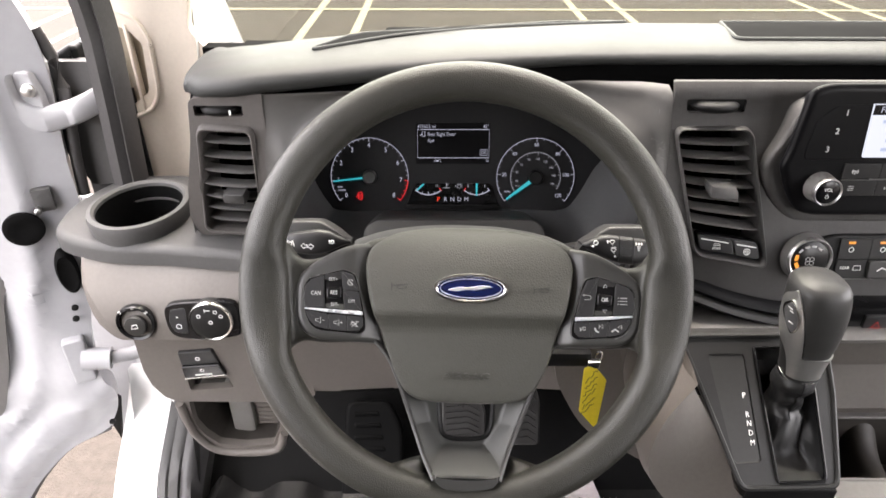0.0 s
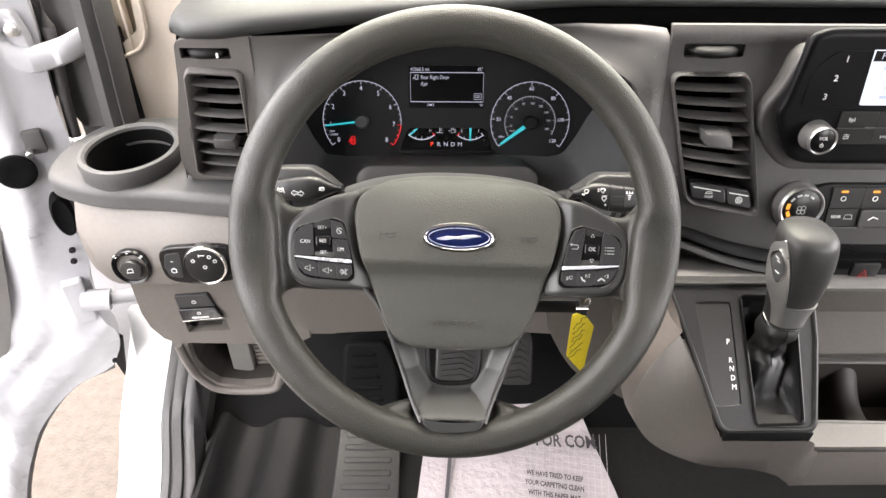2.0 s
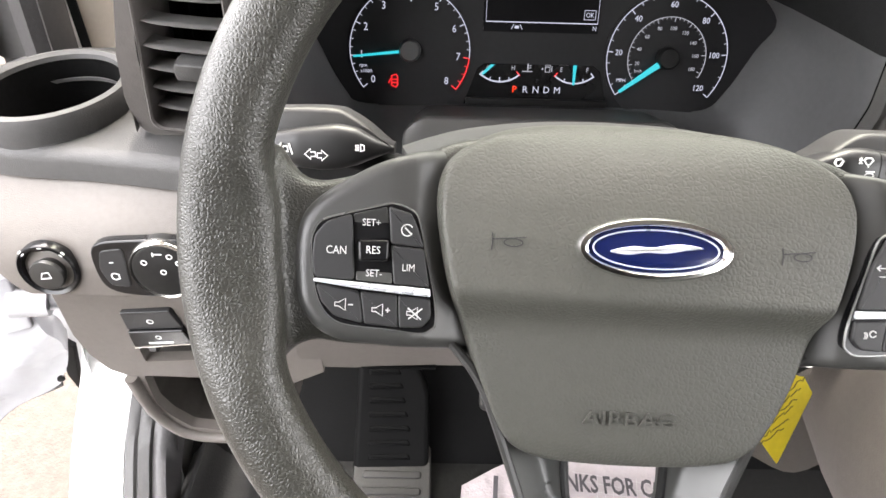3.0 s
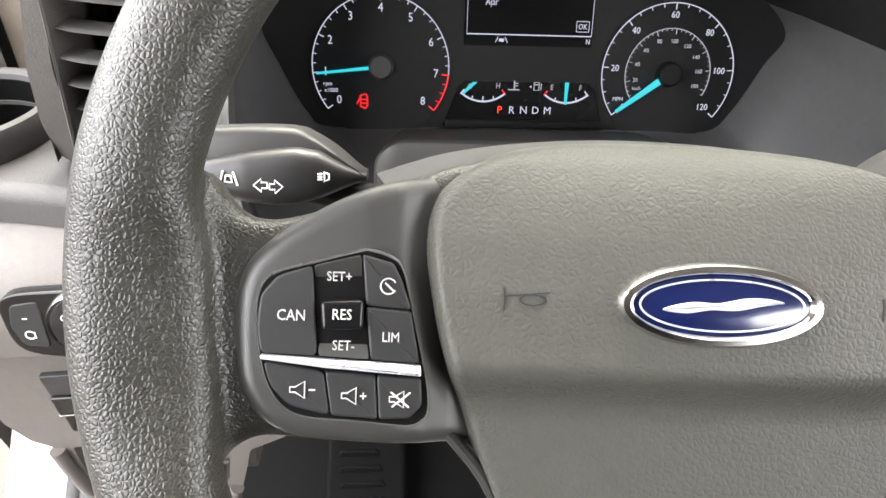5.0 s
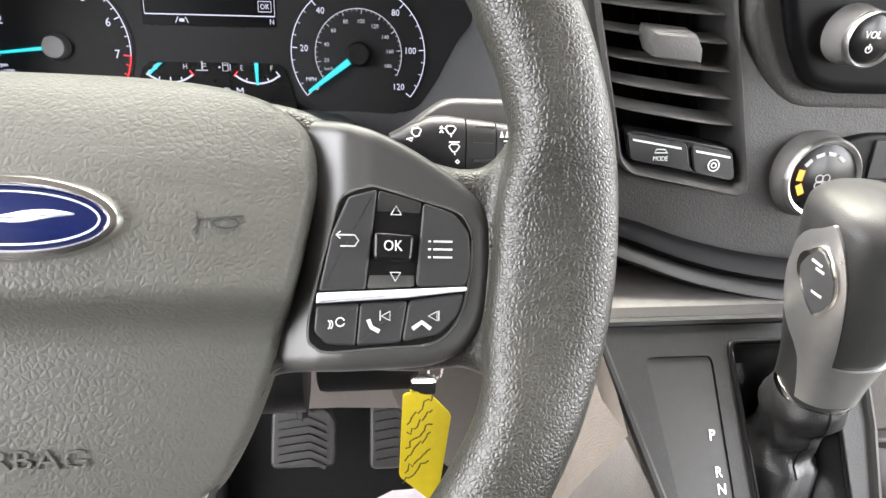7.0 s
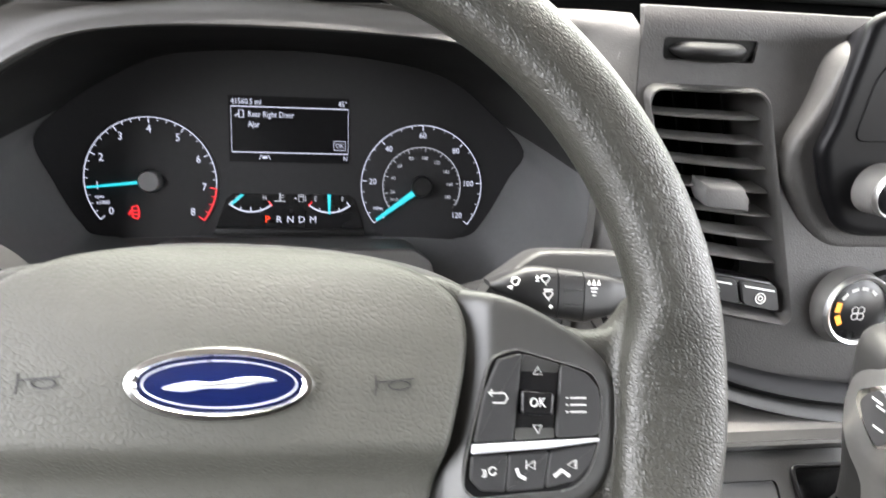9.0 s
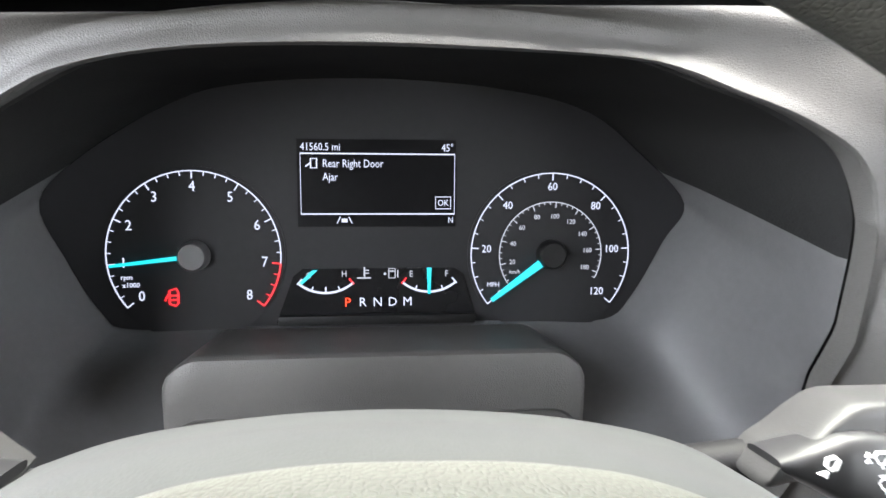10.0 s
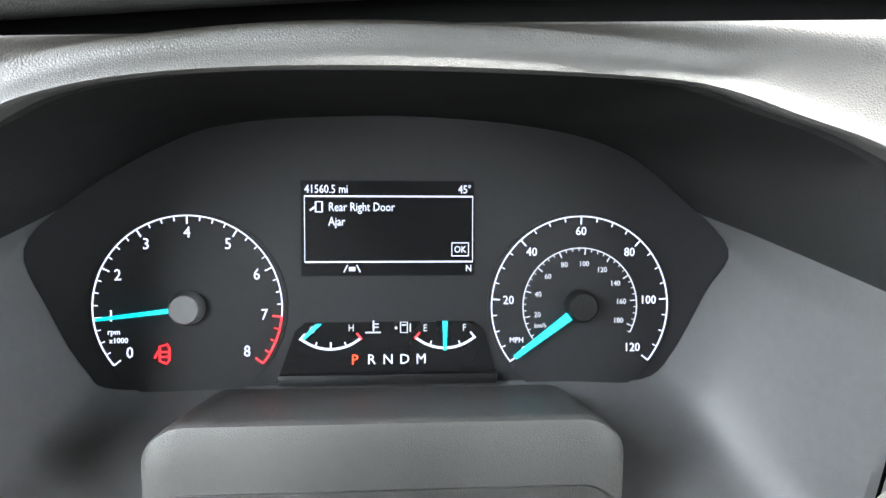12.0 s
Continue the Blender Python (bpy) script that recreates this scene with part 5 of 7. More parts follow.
part("fan_symbol", joined(*[stroke(arc(0.003 * math.cos(q), 0.003 * math.sin(q) - 0.002, 0.0024, 0, 360, 10), 0.0006, 0.0133, KM) for q in (0.8, 2.4, 3.9, 5.5)]), DIMPRINT, hk)
for i in range(4):
    x0 = -0.070 + 0.0345 * i
    for y0, y1 in ((-0.001, 0.0225), (-0.0225, -0.002)):
        raised = i == 1 and y0 < -0.01
        b = part("button", slab(fillet([(x0, y0), (x0 + 0.0343, y0), (x0 + 0.0343, y1), (x0, y1)], 0.0006 if not raised else 0.003), 0.003, 0.0058 if not raised else 0.0090, 0.0004 if not raised else 0.0012, HM), SPOKE_GREY if raised else KEY, heater)
        if y0 > -0.01:
            part("indicator", slab([(x0 + 0.009, y1 - 0.0058), (x0 + 0.0165, y1 - 0.0058), (x0 + 0.0165, y1 - 0.0032), (x0 + 0.009, y1 - 0.0032)], 0.0055, 0.0062, m=HM), G_AMBER if i < 2 else KEY, b)
            part("symbol", stroke(arc(x0 + 0.013, y1 - 0.0125, 0.0026, 0, 360, 14), 0.0007, 0.0059, HM), PRINT, b)
        elif i:
            part("symbol", bars([(x0 + 0.012, -0.012, 0.006, 0.0014, 35), (x0 + 0.017, -0.011, 0.007, 0.0012, -20)], 0.0091 if raised else 0.0059, HM), PRINT, b)
        else:
            words("REAR", 0.0050, HM @ Matrix.Translation((x0 + 0.010, -0.011, 0.0061)), PRINT, b, condensed=0.9)
            part("symbol", stroke([(x0 + 0.019, -0.0135), (x0 + 0.020, -0.0085), (x0 + 0.027, -0.0085), (x0 + 0.028, -0.0135)], 0.0006, 0.0059, HM, closed=True), PRINT, b)

part("trim_line", bars([(0.0, -0.0245, 0.16, 0.0009, 0)], 0.0036, HM, 0.0012), EDGE, heater)

# swept ledges under the centre panel
for name, mt, sect, lab in (("gloss_sweep", PANEL, [(0.0, 0.002), (-0.010, -0.001), (-0.013, -0.006), (-0.009, -0.0115), (0.02, -0.012)], "gloss black swept ledge"),
                            ("dark_sweep", CONSOLE, [(-0.004, -0.0115), (-0.017, -0.0125), (-0.020, -0.0165), (-0.016, -0.0205), (0.02, -0.023)], "dark swept ledge")):
    path = smooth_open([(0.197, 0.4265, 1.376), (0.2070, 0.424, 1.372), (0.25, 0.415, 1.3595), (0.30, 0.407, 1.3445), (0.36, 0.402, 1.3345), (0.45, 0.400, 1.3300), (0.70, 0.400, 1.329), (1.1, 0.40, 1.329)], 6)
    child(name, loft([[(p.x, p.y + a, p.z + b + 0.006) for a, b in sect] for p in path], closed=False), mt, dash, lab, 60)
haz = thing("hazard_switch_panel", "black strip with a red triangle hazard button", "switch")
part("strip", block(0.402, 0.56, 0.383, 0.42, 1.312, 1.3465, 0.003), GLOSS, haz)
hb = part("hazard_button", block(0.433, 0.4635, 0.380, 0.40, 1.3155, 1.3405, 0.0025), BUTTON, haz)
part("hazard_triangle", stroke([(-0.0048, -0.004), (0, 0.0045), (0.0048, -0.004)], 0.0014, 0, frame3((0.4475, 0.3800, 1.328), (1, 0, 0), (0, 0, 1), (0, -1, 0)), closed=True), glow("dull_red", (0.75, 0.03, 0.03), 0.06), hb, "red triangle")
# pale ledge and lower dash
child("pale_ledge", loft([[(x, y, z) for y, z in ((0.42, 1.3255), (0.392, 1.3245), (0.372, 1.3230), (0.365, 1.3190), (0.366, 1.3140), (0.40, 1.3050))] for x in (0.160, 0.206, 0.3, 0.5, 1.15)], closed=False, cap_start=True), STONE, dash, "pale grey ledge")
child("passenger_fascia", loft([[(x, y, z) for y, z in ((0.40, 1.306), (0.395, 1.27), (0.385, 1.235), (0.375, 1.205), (0.40, 1.20))] for x in (0.36, 0.5, 1.15)], closed=False), TAUPE, dash, "taupe lower fascia")

# ---- shifter console ----
console = thing("shifter_console", "grey moulded centre console with a dark shifter plate", "console")


def slope_y(z):
    return 0.31 + 0.9 * (z - 1.31)


plate_line = fillet([(0.214, 1.3455), (0.364, 1.3455), (0.3665, 1.300), (0.3615, 1.2345), (0.2655, 1.2335)], [0.006, 0.008, 0.002, 0.008, 0.008], 5)
boot_hole = fillet([(0.2885, 1.3365), (0.346, 1.3365), (0.350, 1.2385), (0.301, 1.2375)], 0.004)
slot_hole = fillet([(0.2415, 1.3315), (0.2790, 1.3315), (0.2875, 1.2520), (0.2605, 1.2510)], 0.004)


def on_slope(lift):
    return lambda x, z: Vector((x, slope_y(z) - 0.743 * lift, z + 0.669 * lift))


part("shifter_plate", plate(plate_line, [boot_hole, slot_hole], on_slope(0.0), (), 0.012), CONSOLE, console, "dark shifter surround")
part("plate_rim", tube([on_slope(0.0)(x, z) for x, z in plate_line], 0.0028, 8, closed=True), CONSOLE, console)
part("plate_lip", block(0.269, 0.3605, 0.2385, 0.262, 1.218, 1.2325, 0.002), DARK, console, "black lower lip")
part("boot_rim", tube([on_slope(0.001)(x, z) for x, z in boot_hole], 0.0016, 8, closed=True), GLOSS, console)
sp = part("gear_strip", plate(inset(slot_hole, 0.0005), (), on_slope(-0.0012), (), 0.008), SPOKE, console, "black strip lettered with gears")
SLM = Matrix.Rotation(radians(48), 4, "X")
for ch, x, z in (("P", 0.2755, 1.3005), ("R", 0.2775, 1.2865), ("N", 0.2785, 1.2800), ("D", 0.2795, 1.2730), ("M", 0.2805, 1.2660)):
    p = on_slope(0.0006 - 0.0012)(x, z)
    words(ch, 0.0082 if ch == "P" else 0.0078, Matrix.Translation(p) @ SLM, PRINT, sp, "gear_letter", condensed=0.85)


def side_ring(y, s):
    pts = [(0.200, 1.350), (0.178, 1.300), (0.172, 1.245), (0.190, 1.200), (0.222, 1.166), (0.275, 1.138), (0.330, 1.130), (0.365, 1.118), (0.395, 1.098), (0.46, 1.098), (1.12, 1.10)]
    return [(0.40 + (p.x - 0.40) * s, y, p.y) for p in smooth_open([(x, z, 0) for x, z in pts], 4)]


body = [side_ring(0.47, 0.80), side_ring(0.40, 0.94), side_ring(0.33, 0.99), side_ring(0.285, 1.0), [(x, 0.262, z + 0.004) for x, _, z in side_ring(0, 0.985)]]
top = [(0.212, 0.345, 1.3485), (0.214, 0.325, 1.327), (0.226, 0.305, 1.305), (0.241, 0.282, 1.280), (0.254, 0.262, 1.257), (0.266, 0.241, 1.2235), (0.315, 0.238, 1.2195), (0.362, 0.238, 1.2195), (0.40, 0.262, 1.166), (0.46, 0.263, 1.166), (1.12, 0.263, 1.166)]
top = [tuple(p) for p in smooth_open(top, 4)]
mid = [(a[0] * 0.5 + b[0] * 0.5, a[1] * 0.62 + b[1] * 0.38 - 0.006, a[2] * 0.5 + b[2] * 0.5) for a, b in zip(body[-1], top)]
part("console_body", loft(body + [mid, top], closed=False), TAUPE, console, "taupe moulded console side", 60)
# cup holder tray to the right of the shifter
tray_hole = fillet([(0.372, 0.300), (0.600, 0.296), (0.600, 0.384), (0.372, 0.388)], 0.034, 8)


def tray_z(y):
    return 1.168 + 0.10 * max(0, y - 0.27)


tray = plate([(0.366, 0.268), (1.12, 0.268), (1.12, 0.42), (0.366, 0.42)], [tray_hole], lambda x, y: Vector((x, y, tray_z(y))), (0.27,), 0.01, (0, 0, -1))
tr = part("cup_tray", tray, STONE, console, "pale cup holder tray")
part("tray_edge", tube([Vector((x, y, tray_z(y) - 0.0005)) for x, y in inset(tray_hole, 0.001)], 0.0022, 8, closed=True), STONE, tr)
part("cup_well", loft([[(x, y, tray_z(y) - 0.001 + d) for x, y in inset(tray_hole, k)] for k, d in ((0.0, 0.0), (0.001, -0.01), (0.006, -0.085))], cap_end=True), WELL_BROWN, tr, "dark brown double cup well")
saddle = []
for i in range(15):
    q = math.pi * i / 14
    saddle.append([(0.484 + 0.025 * math.cos(q) + 0.25 * (y - 0.342), y, 1.09 + (0.060 + 0.018 * ((y - 0.342) / 0.042) ** 2) * math.sin(q) ** 0.5) for y in [0.299 + 0.0086 * k for k in range(11)]])
part("well_divider", loft(saddle, closed=False), WELL_BROWN, tr, "dark brown saddle between the wells", 60)
part("tray_wall", block(0.366, 1.12, 0.392, 0.415, 1.17, 1.30, 0.004), TAUPE, console)

# ---- gear lever ----
lever = thing("gear_lever", "black leather gear lever with satin metal trim and a pleated boot", "gear lever")
KZ = (1.329, 1.336, 1.345, 1.358, 1.372, 1.39, 1.407, 1.418, 1.427, 1.432, 1.4345, 1.435)
KR = (0.0172, 0.0177, 0.0187, 0.0212, 0.0240, 0.0258, 0.0264, 0.0263, 0.0252, 0.0212, 0.0165, 0.006)


def knob_point(z, angle, grow=0.0):
    """A point of the knob's skin at a height and an angle in degrees."""
    r = sum(lerp(z + d, KZ, KR) for d in (-0.002, -0.001, 0, 0.001, 0.002)) / 5 if z < 1.430 else lerp(z, KZ, KR)
    cx, cy = lerp(z, (1.329, 1.36, 1.40, 1.441), (0.3240, 0.3245, 0.3235, 0.3205)), lerp(z, (1.329, 1.36, 1.40, 1.441), (0.307, 0.310, 0.314, 0.320))
    c, s = math.cos(radians(angle)), math.sin(radians(angle))
    return (cx + (r + grow) * math.copysign(abs(c) ** 0.8, c), cy + (r + grow) * 1.04 * math.copysign(abs(s) ** 0.8, s), z)


def knob_strip(zs, edges, grow, n=24):
    """A thick skin over part of the knob, between two angles at each height."""
    rows = []
    for z, (a0, a1) in zip(zs, edges):
        angles = [a0 + (a1 - a0) * q / n for q in range(n + 1)]
        rows.append([knob_point(z, a, grow) for a in angles] + [knob_point(z, a, -0.003) for a in reversed(angles)])
    return loft(rows, cap_start=True, cap_end=True)


heights = [1.329 + 0.106 * i / 48 for i in range(49)]
knob = part("knob", loft([[knob_point(z, 7.5 * a) for a in range(48)] for z in heights], cap_start=True, cap_end=True), KNOB, lever, "black leather knob", 60)
zs = [1.333 + 0.026 * i / 8 for i in range(9)]
band = part("metal_band", knob_strip(zs, [(lerp(z, (1.333, 1.345, 1.359), (205, 198, 190)), lerp(z, (1.333, 1.345, 1.359), (318, 328, 338))) for z in zs], 0.0014, 40), SATIN_METAL, knob, "satin metal lower band")
zs = [1.350 + 0.076 * i / 20 for i in range(21)]
TZ = (1.350, 1.358, 1.368, 1.380, 1.394, 1.408, 1.417, 1.423, 1.426)
lt = part("metal_trim", knob_strip(zs, [(lerp(z, TZ, (199, 190, 174, 160, 156, 164, 176, 187, 194)), lerp(z, TZ, (238, 236, 234, 231, 226, 219, 212, 204, 197))) for z in zs], 0.0020), SATIN_METAL, knob, "satin metal thumb trim")
for grow, inset_by, material, name, text in ((0.0034, 0.0, CHROME, "switch_rim", "bright rim round the thumb switch"), (0.0040, 4.0, HUBCAP, "thumb_switch", "dark grey thumb switch")):
    zs = [1.384 + 0.032 * (0.06 * (inset_by > 0) + (1 - 0.12 * (inset_by > 0)) * i / 12) for i in range(13)]
    half = [max(0.5, (20.0 - inset_by) * math.sin(math.pi * (i + 0.25) / 12.5) ** 0.75) for i in range(13)]
    part(name, knob_strip(zs, [(lerp(z, (1.387, 1.40, 1.418), (201, 196, 194)) - h, lerp(z, (1.387, 1.40, 1.418), (201, 196, 194)) + h) for z, h in zip(zs, half)], grow, 10), material, lt, text)
for z, a, w in ((1.408, 193, 5), (1.4055, 197, 4), (1.3945, 199, 5)):
    part("switch_mark", knob_strip([z, z + 0.0011], [(a - w, a + w)] * 2, 0.0043, 4), PRINT, lt)
AX0, AX1 = Vector((0.3215, 0.309, 1.272)), Vector((0.3245, 0.307, 1.330))
tilt = (AX1 - AX0).to_track_quat("Z", "Y").to_matrix().to_4x4()
part("collar", lathe([(0.0170, -0.004), (0.0186, -0.0035), (0.0190, -0.001), (0.0186, 0.0015), (0.0165, 0.002)], Matrix.Translation(AX1) @ tilt @ Matrix.Rotation(radians(-9), 4, "Y")), CHROME, lever, "thin bright collar")
mouth = at_angle(inset(boot_hole, 0.0008), 0.322, 1.287, 64)
rings = []
for i, (k, d) in enumerate(((1.0, -0.001), (0.985, -0.006), (0.93, -0.012), (0.82, -0.018), (0.67, -0.022), (0.54, -0.022))):
    ring = []
    for j, (x, z) in enumerate(mouth):
        fold = 0.0085 * noise.noise((2.6 * math.cos(0.098 * j), 2.6 * math.sin(0.098 * j), 1.7 * i)) * min(1, i / 2)
        p = on_slope(d + fold)(0.322 + (x - 0.322) * k, 1.287 + (z - 1.287) * k)
        ring.append(tuple(p))
    rings.append(ring)
for i in range(19):
    f = i / 18
    c = AX0.lerp(AX1, 0.05 + 0.93 * f)
    ring = []
    for j in range(64):
        a = 2 * math.pi * j / 64
        r = lerp(f, (0, 0.12, 0.3, 0.55, 0.75, 0.92, 1.0), (0.0225, 0.0180, 0.0165, 0.0175, 0.0205, 0.0195, 0.0172))
        r *= 1 + (0.10 * math.sin(2 * a + 7 * f) * math.sin(9 * f) + 0.12 * noise.noise((2.2 * math.cos(a), 2.2 * math.sin(a), 6 * f))) * (1 - f ** 3)
        ring.append((c.x + r * math.cos(a), c.y + r * 1.05 * math.sin(a), c.z - 0.35 * r * math.sin(a) * (1 - f)))
    rings.append(ring)
boot = part("boot", loft(rings), LEATHER, lever, "creased black leather boot", 70)
part("boot_seam", tube([Vector(r[47]) + Vector((0, -0.0004, 0)) for r in rings[6:]], 0.0005, 6), DARK, boot)

# ---- steering column ----
column = thing("steering_column", "dark plastic steering column shroud behind the wheel", "steering column")


def shroud_ring(y, hw, zt, zb, r):
    o = fillet([(-0.0150 - hw, zb), (-0.0150 + hw, zb), (-0.0150 + hw * 0.98, zt - 0.012), (-0.0150 + hw * 0.86, zt), (-0.0150 - hw * 0.86, zt), (-0.0150 - hw * 0.98, zt - 0.012)], r, 4)
    return [(x, y, z) for x, z in o]


part("upper_shroud", loft([shroud_ring(y, hw, zt, zb, 0.007) for y, hw, zt, zb in ((0.590, 0.106, 1.362, 1.29), (0.552, 0.109, 1.3755, 1.29), (0.514, 0.1125, 1.3880, 1.29), (0.510, 0.1130, 1.3888, 1.29), (0.5080, 0.1132, 1.3882, 1.30), (0.5068, 0.1132, 1.3862, 1.30), (0.5040, 0.1136, 1.3700, 1.31), (0.5025, 0.1138, 1.3560, 1.31), (0.5045, 0.1130, 1.3535, 1.32))], cap_start=True, cap_end=True), LIP, column, "grey upper shroud", 32)
part("shroud_core", loft([shroud_ring(0.50, 0.078, 1.345, 1.29, 0.02), shroud_ring(0.446, 0.080, 1.36, 1.31, 0.02), shroud_ring(0.440, 0.080, 1.402, 1.31, 0.02), shroud_ring(0.434, 0.078, 1.404, 1.32, 0.02), shroud_ring(0.400, 0.072, 1.406, 1.33, 0.02)], cap_start=True, cap_end=True), DARK, column)
part("lower_shroud", loft([shroud_ring(0.58, 0.10, 1.33, 1.16, 0.02), shroud_ring(0.45, 0.088, 1.36, 1.225, 0.02), shroud_ring(0.385, 0.074, 1.38, 1.29, 0.02)], cap_start=True, cap_end=True), SHELF, column, "grey lower shroud")


PM_STALK = frame3((-0.012, 0.375, 1.436), (1, 0, 0), (0, 0.36, 0.933), (0, -0.933, 0.36))
FAN = ([(-2.6, 1.5), (-1.5, 2.6), (1.5, 2.6), (2.6, 1.5), (0.9, -1.0), (-0.9, -1.0)], True)
STEM = ([(0.0, -1.0), (0.4, -2.6)], False)


def stalk(label, side, marks):
    """A lever beside the column with printed symbols, half sunk under a housing lip."""
    s = thing("control_stalk", label, "stalk", "steering column stalks")

    def line(pts, n=4):
        return smooth_closed([(side * u / 1000, v / 1000) for u, v in pts], n)

    def bar(name, u0, u1, us, tops, lows, depth, n=14):
        """A rounded length of the lever between two stations."""
        rings = []
        for i in range(n + 3):
            f = min(max(i - 1, 0), n) / n
            u = u0 + (u1 - u0) * f
            k = 0.90 if i in (0, n + 2) else 1.0
            vt, vb, d = lerp(u, us, tops), lerp(u, us, lows), lerp(u, us, depth)
            ring = []
            for j in range(32):
                a, b = math.cos(2 * math.pi * j / 32), math.sin(2 * math.pi * j / 32)
                a, b = math.copysign(abs(a) ** 0.62, a), math.copysign(abs(b) ** 0.62, b)
                ring.append((side * u / 1000, ((vt + vb) / 2 + k * a * (vt - vb) / 2) / 1000, (d - 9 + k * b * 9) / 1000))
            rings.append(ring)
        bm = loft(rings, cap_start=True, cap_end=True)
        bm.transform(PM_STALK)
        return part(name, bm, STALK, s, "", 50)

    if side < 0:
        cover_line = [(110, 0), (117, 8), (124.5, 15), (133.5, 21), (142.5, 24.5), (167, 24.5), (190, 22), (197, 15), (190, 9), (160, 8), (130, 2)]
        us, tops, lows, depth = (110, 120, 130, 140, 150, 162, 176, 190, 196), (5, 9.5, 15, 16.6, 15.6, 14, 11.5, 9, 5), (1.5, -2, -6, -8.5, -9.2, -8, -5, -3, 0), (2, 7, 9.6, 10.4, 10.4, 10, 8, 5, 2)
        lev = bar("lever", 110, 196, us, tops, lows, depth, 30)
    else:
        cover_line = [(116, -8), (121, 0), (130, 6.5), (138.8, 13.4), (147.5, 18), (161.5, 18.4), (190, 17.4), (206, 13), (204, 4), (180, 2), (150, 2), (128, -6)]
        us, tops, lows, depth = (120, 128, 138, 146, 155, 170, 184, 198, 205), (1.5, 6, 10.2, 10.6, 9.4, 7.6, 5.6, 2, -4), (-2.5, -6.5, -12, -15.5, -18.2, -20.6, -17.8, -13, -8), (3, 7.5, 9.8, 10.4, 10.4, 10, 9, 6, 3)
        lev = bar("lever", 120, 154.6, us, tops, lows, depth)
        bar("lever_middle", 155.2, 168.9, us, tops, lows, depth)
        bar("lever_tip", 169.5, 205, us, tops, lows, depth)
    o = line(cover_line)
    ox, oy = sum(p[0] for p in o) / len(o), sum(p[1] for p in o) / len(o)
    bm = loft([[(ox + (x - ox) * k, oy + (y - oy) * g, w) for x, y in o] for k, g, w in ((0.98, 0.9, -0.022), (1, 1, -0.012), (1, 1, -0.002), (0.995, 0.97, 0.0005), (0.98, 0.88, 0.0022), (0.95, 0.72, 0.003))], cap_start=True, cap_end=True)
    bm.transform(PM_STALK)
    part("housing", bm, SPOKE, s, "dark grey housing lip")
    part("arm", tube([(-0.012 + side * 0.05, 0.43, 1.385), (-0.012 + side * 0.10, 0.402, 1.408), (-0.012 + side * 0.14, 0.382, 1.432)], 0.008, 14), DARK, s)
    for u, v, shapes in marks:
        part("stalk_symbol", joined(*[stroke([(0.95 * a / 1000, 0.95 * b / 1000) for a, b in p], 0.0006, 0.0092, PM_STALK @ Matrix.Translation((u / 1000, v / 1000, 0)), 0.0014, closed=k) for p, k in shapes]), PRINT, lev)
    return s


stalk("black indicator stalk with white arrow symbols", -1, [
    (-151.4, 0.6, [([(-6.5, 0), (-3, 3), (-3, 1.3), (-0.4, 1.3), (-0.4, -1.3), (-3, -1.3), (-3, -3)], True), ([(6.5, -0.6), (3, 2.4), (3, 0.7), (0.6, 0.7), (0.6, -1.9), (3, -1.9), (3, -3.6)], True)]),
    (-168, 3.5, [([(-4, -3), (-2.2, 3)], False), ([(4, -3.4), (2.2, 2.6)], False), ([(-1.6, -1.6), (1.6, -2), (1.3, 0.9), (-1.0, 1.2)], True)]),
    (-127.5, 4.5, [([(0, 2), (2, 1.2), (2, -1.2), (0, -2)], True), ([(-3, 1.2), (-1, 1.2)], False), ([(-3, 0), (-1, 0)], False), ([(-3, -1.2), (-1, -1.2)], False)])])
wiper_stalk = stalk("black wiper stalk with a ribbed collar", 1, [
    (131.6, 2.0, [([(-2.0, 0.6), (-1.6, 2.6), (1.2, 3.2), (2.6, 2.2), (1.4, -0.6), (-0.4, -1.0)], True), ([(-4.2, -2.2), (-1.4, -1.6), (-2.0, -3.2)], True)]),
    (147.6, 3.4, [FAN, STEM, ([(-5.2, 1.2), (-4.4, 2.4), (-3.6, 1.2)], False), ([(-5.2, -0.6), (-4.4, 0.6), (-3.6, -0.6)], False)]),
    (149.4, -4.8, [FAN, STEM, ([(-2.6, 3.6), (2.6, 3.6)], False)]),
    (151.0, -10.4, [([(-0.9, 0), (0, 0.9), (0.9, 0), (0, -0.9)], True)]),
    (174.4, 1.6, [([(-3.4, -0.8), (-2.9, 1.6), (-2.2, -0.8)], True), ([(-0.6, -0.8), (-0.1, 1.6), (0.6, -0.8)], True), ([(2.2, -0.8), (2.7, 1.6), (3.4, -0.8)], True), ([(-1.8, -2.6), (1.8, -2.6)], False), ([(-1.4, -4.6), (1.4, -4.6)], False), ([(-1.0, -6.6), (1.0, -6.6)], False)])])
for v in (5.2, -2.4, -10.2):
    part("collar_rib", slab(fillet(mm([(158.5, v + 0.9), (168, v + 0.6), (168, v - 0.5), (158.5, v - 0.2)]), 0.0003), 0.0100, 0.0114, m=PM_STALK), SPOKE, wiper_stalk)

# ---- key and tag ----
key = thing("ignition_key", "black ignition key with a steel ring", "key")
part("key_head", block(0.070, 0.1225, 0.326, 0.344, 1.3165, 1.3350, 0.005), DARK, key)
part("lock_barrel", lathe([(0.023, -0.01), (0.023, 0.014), (0.020, 0.018), (0.010, 0.0185), (0.009, 0.022)], Matrix.Translation((0.054, 0.345, 1.318)) @ Matrix.Rotation(radians(-90), 4, "Y")), DARK, key)
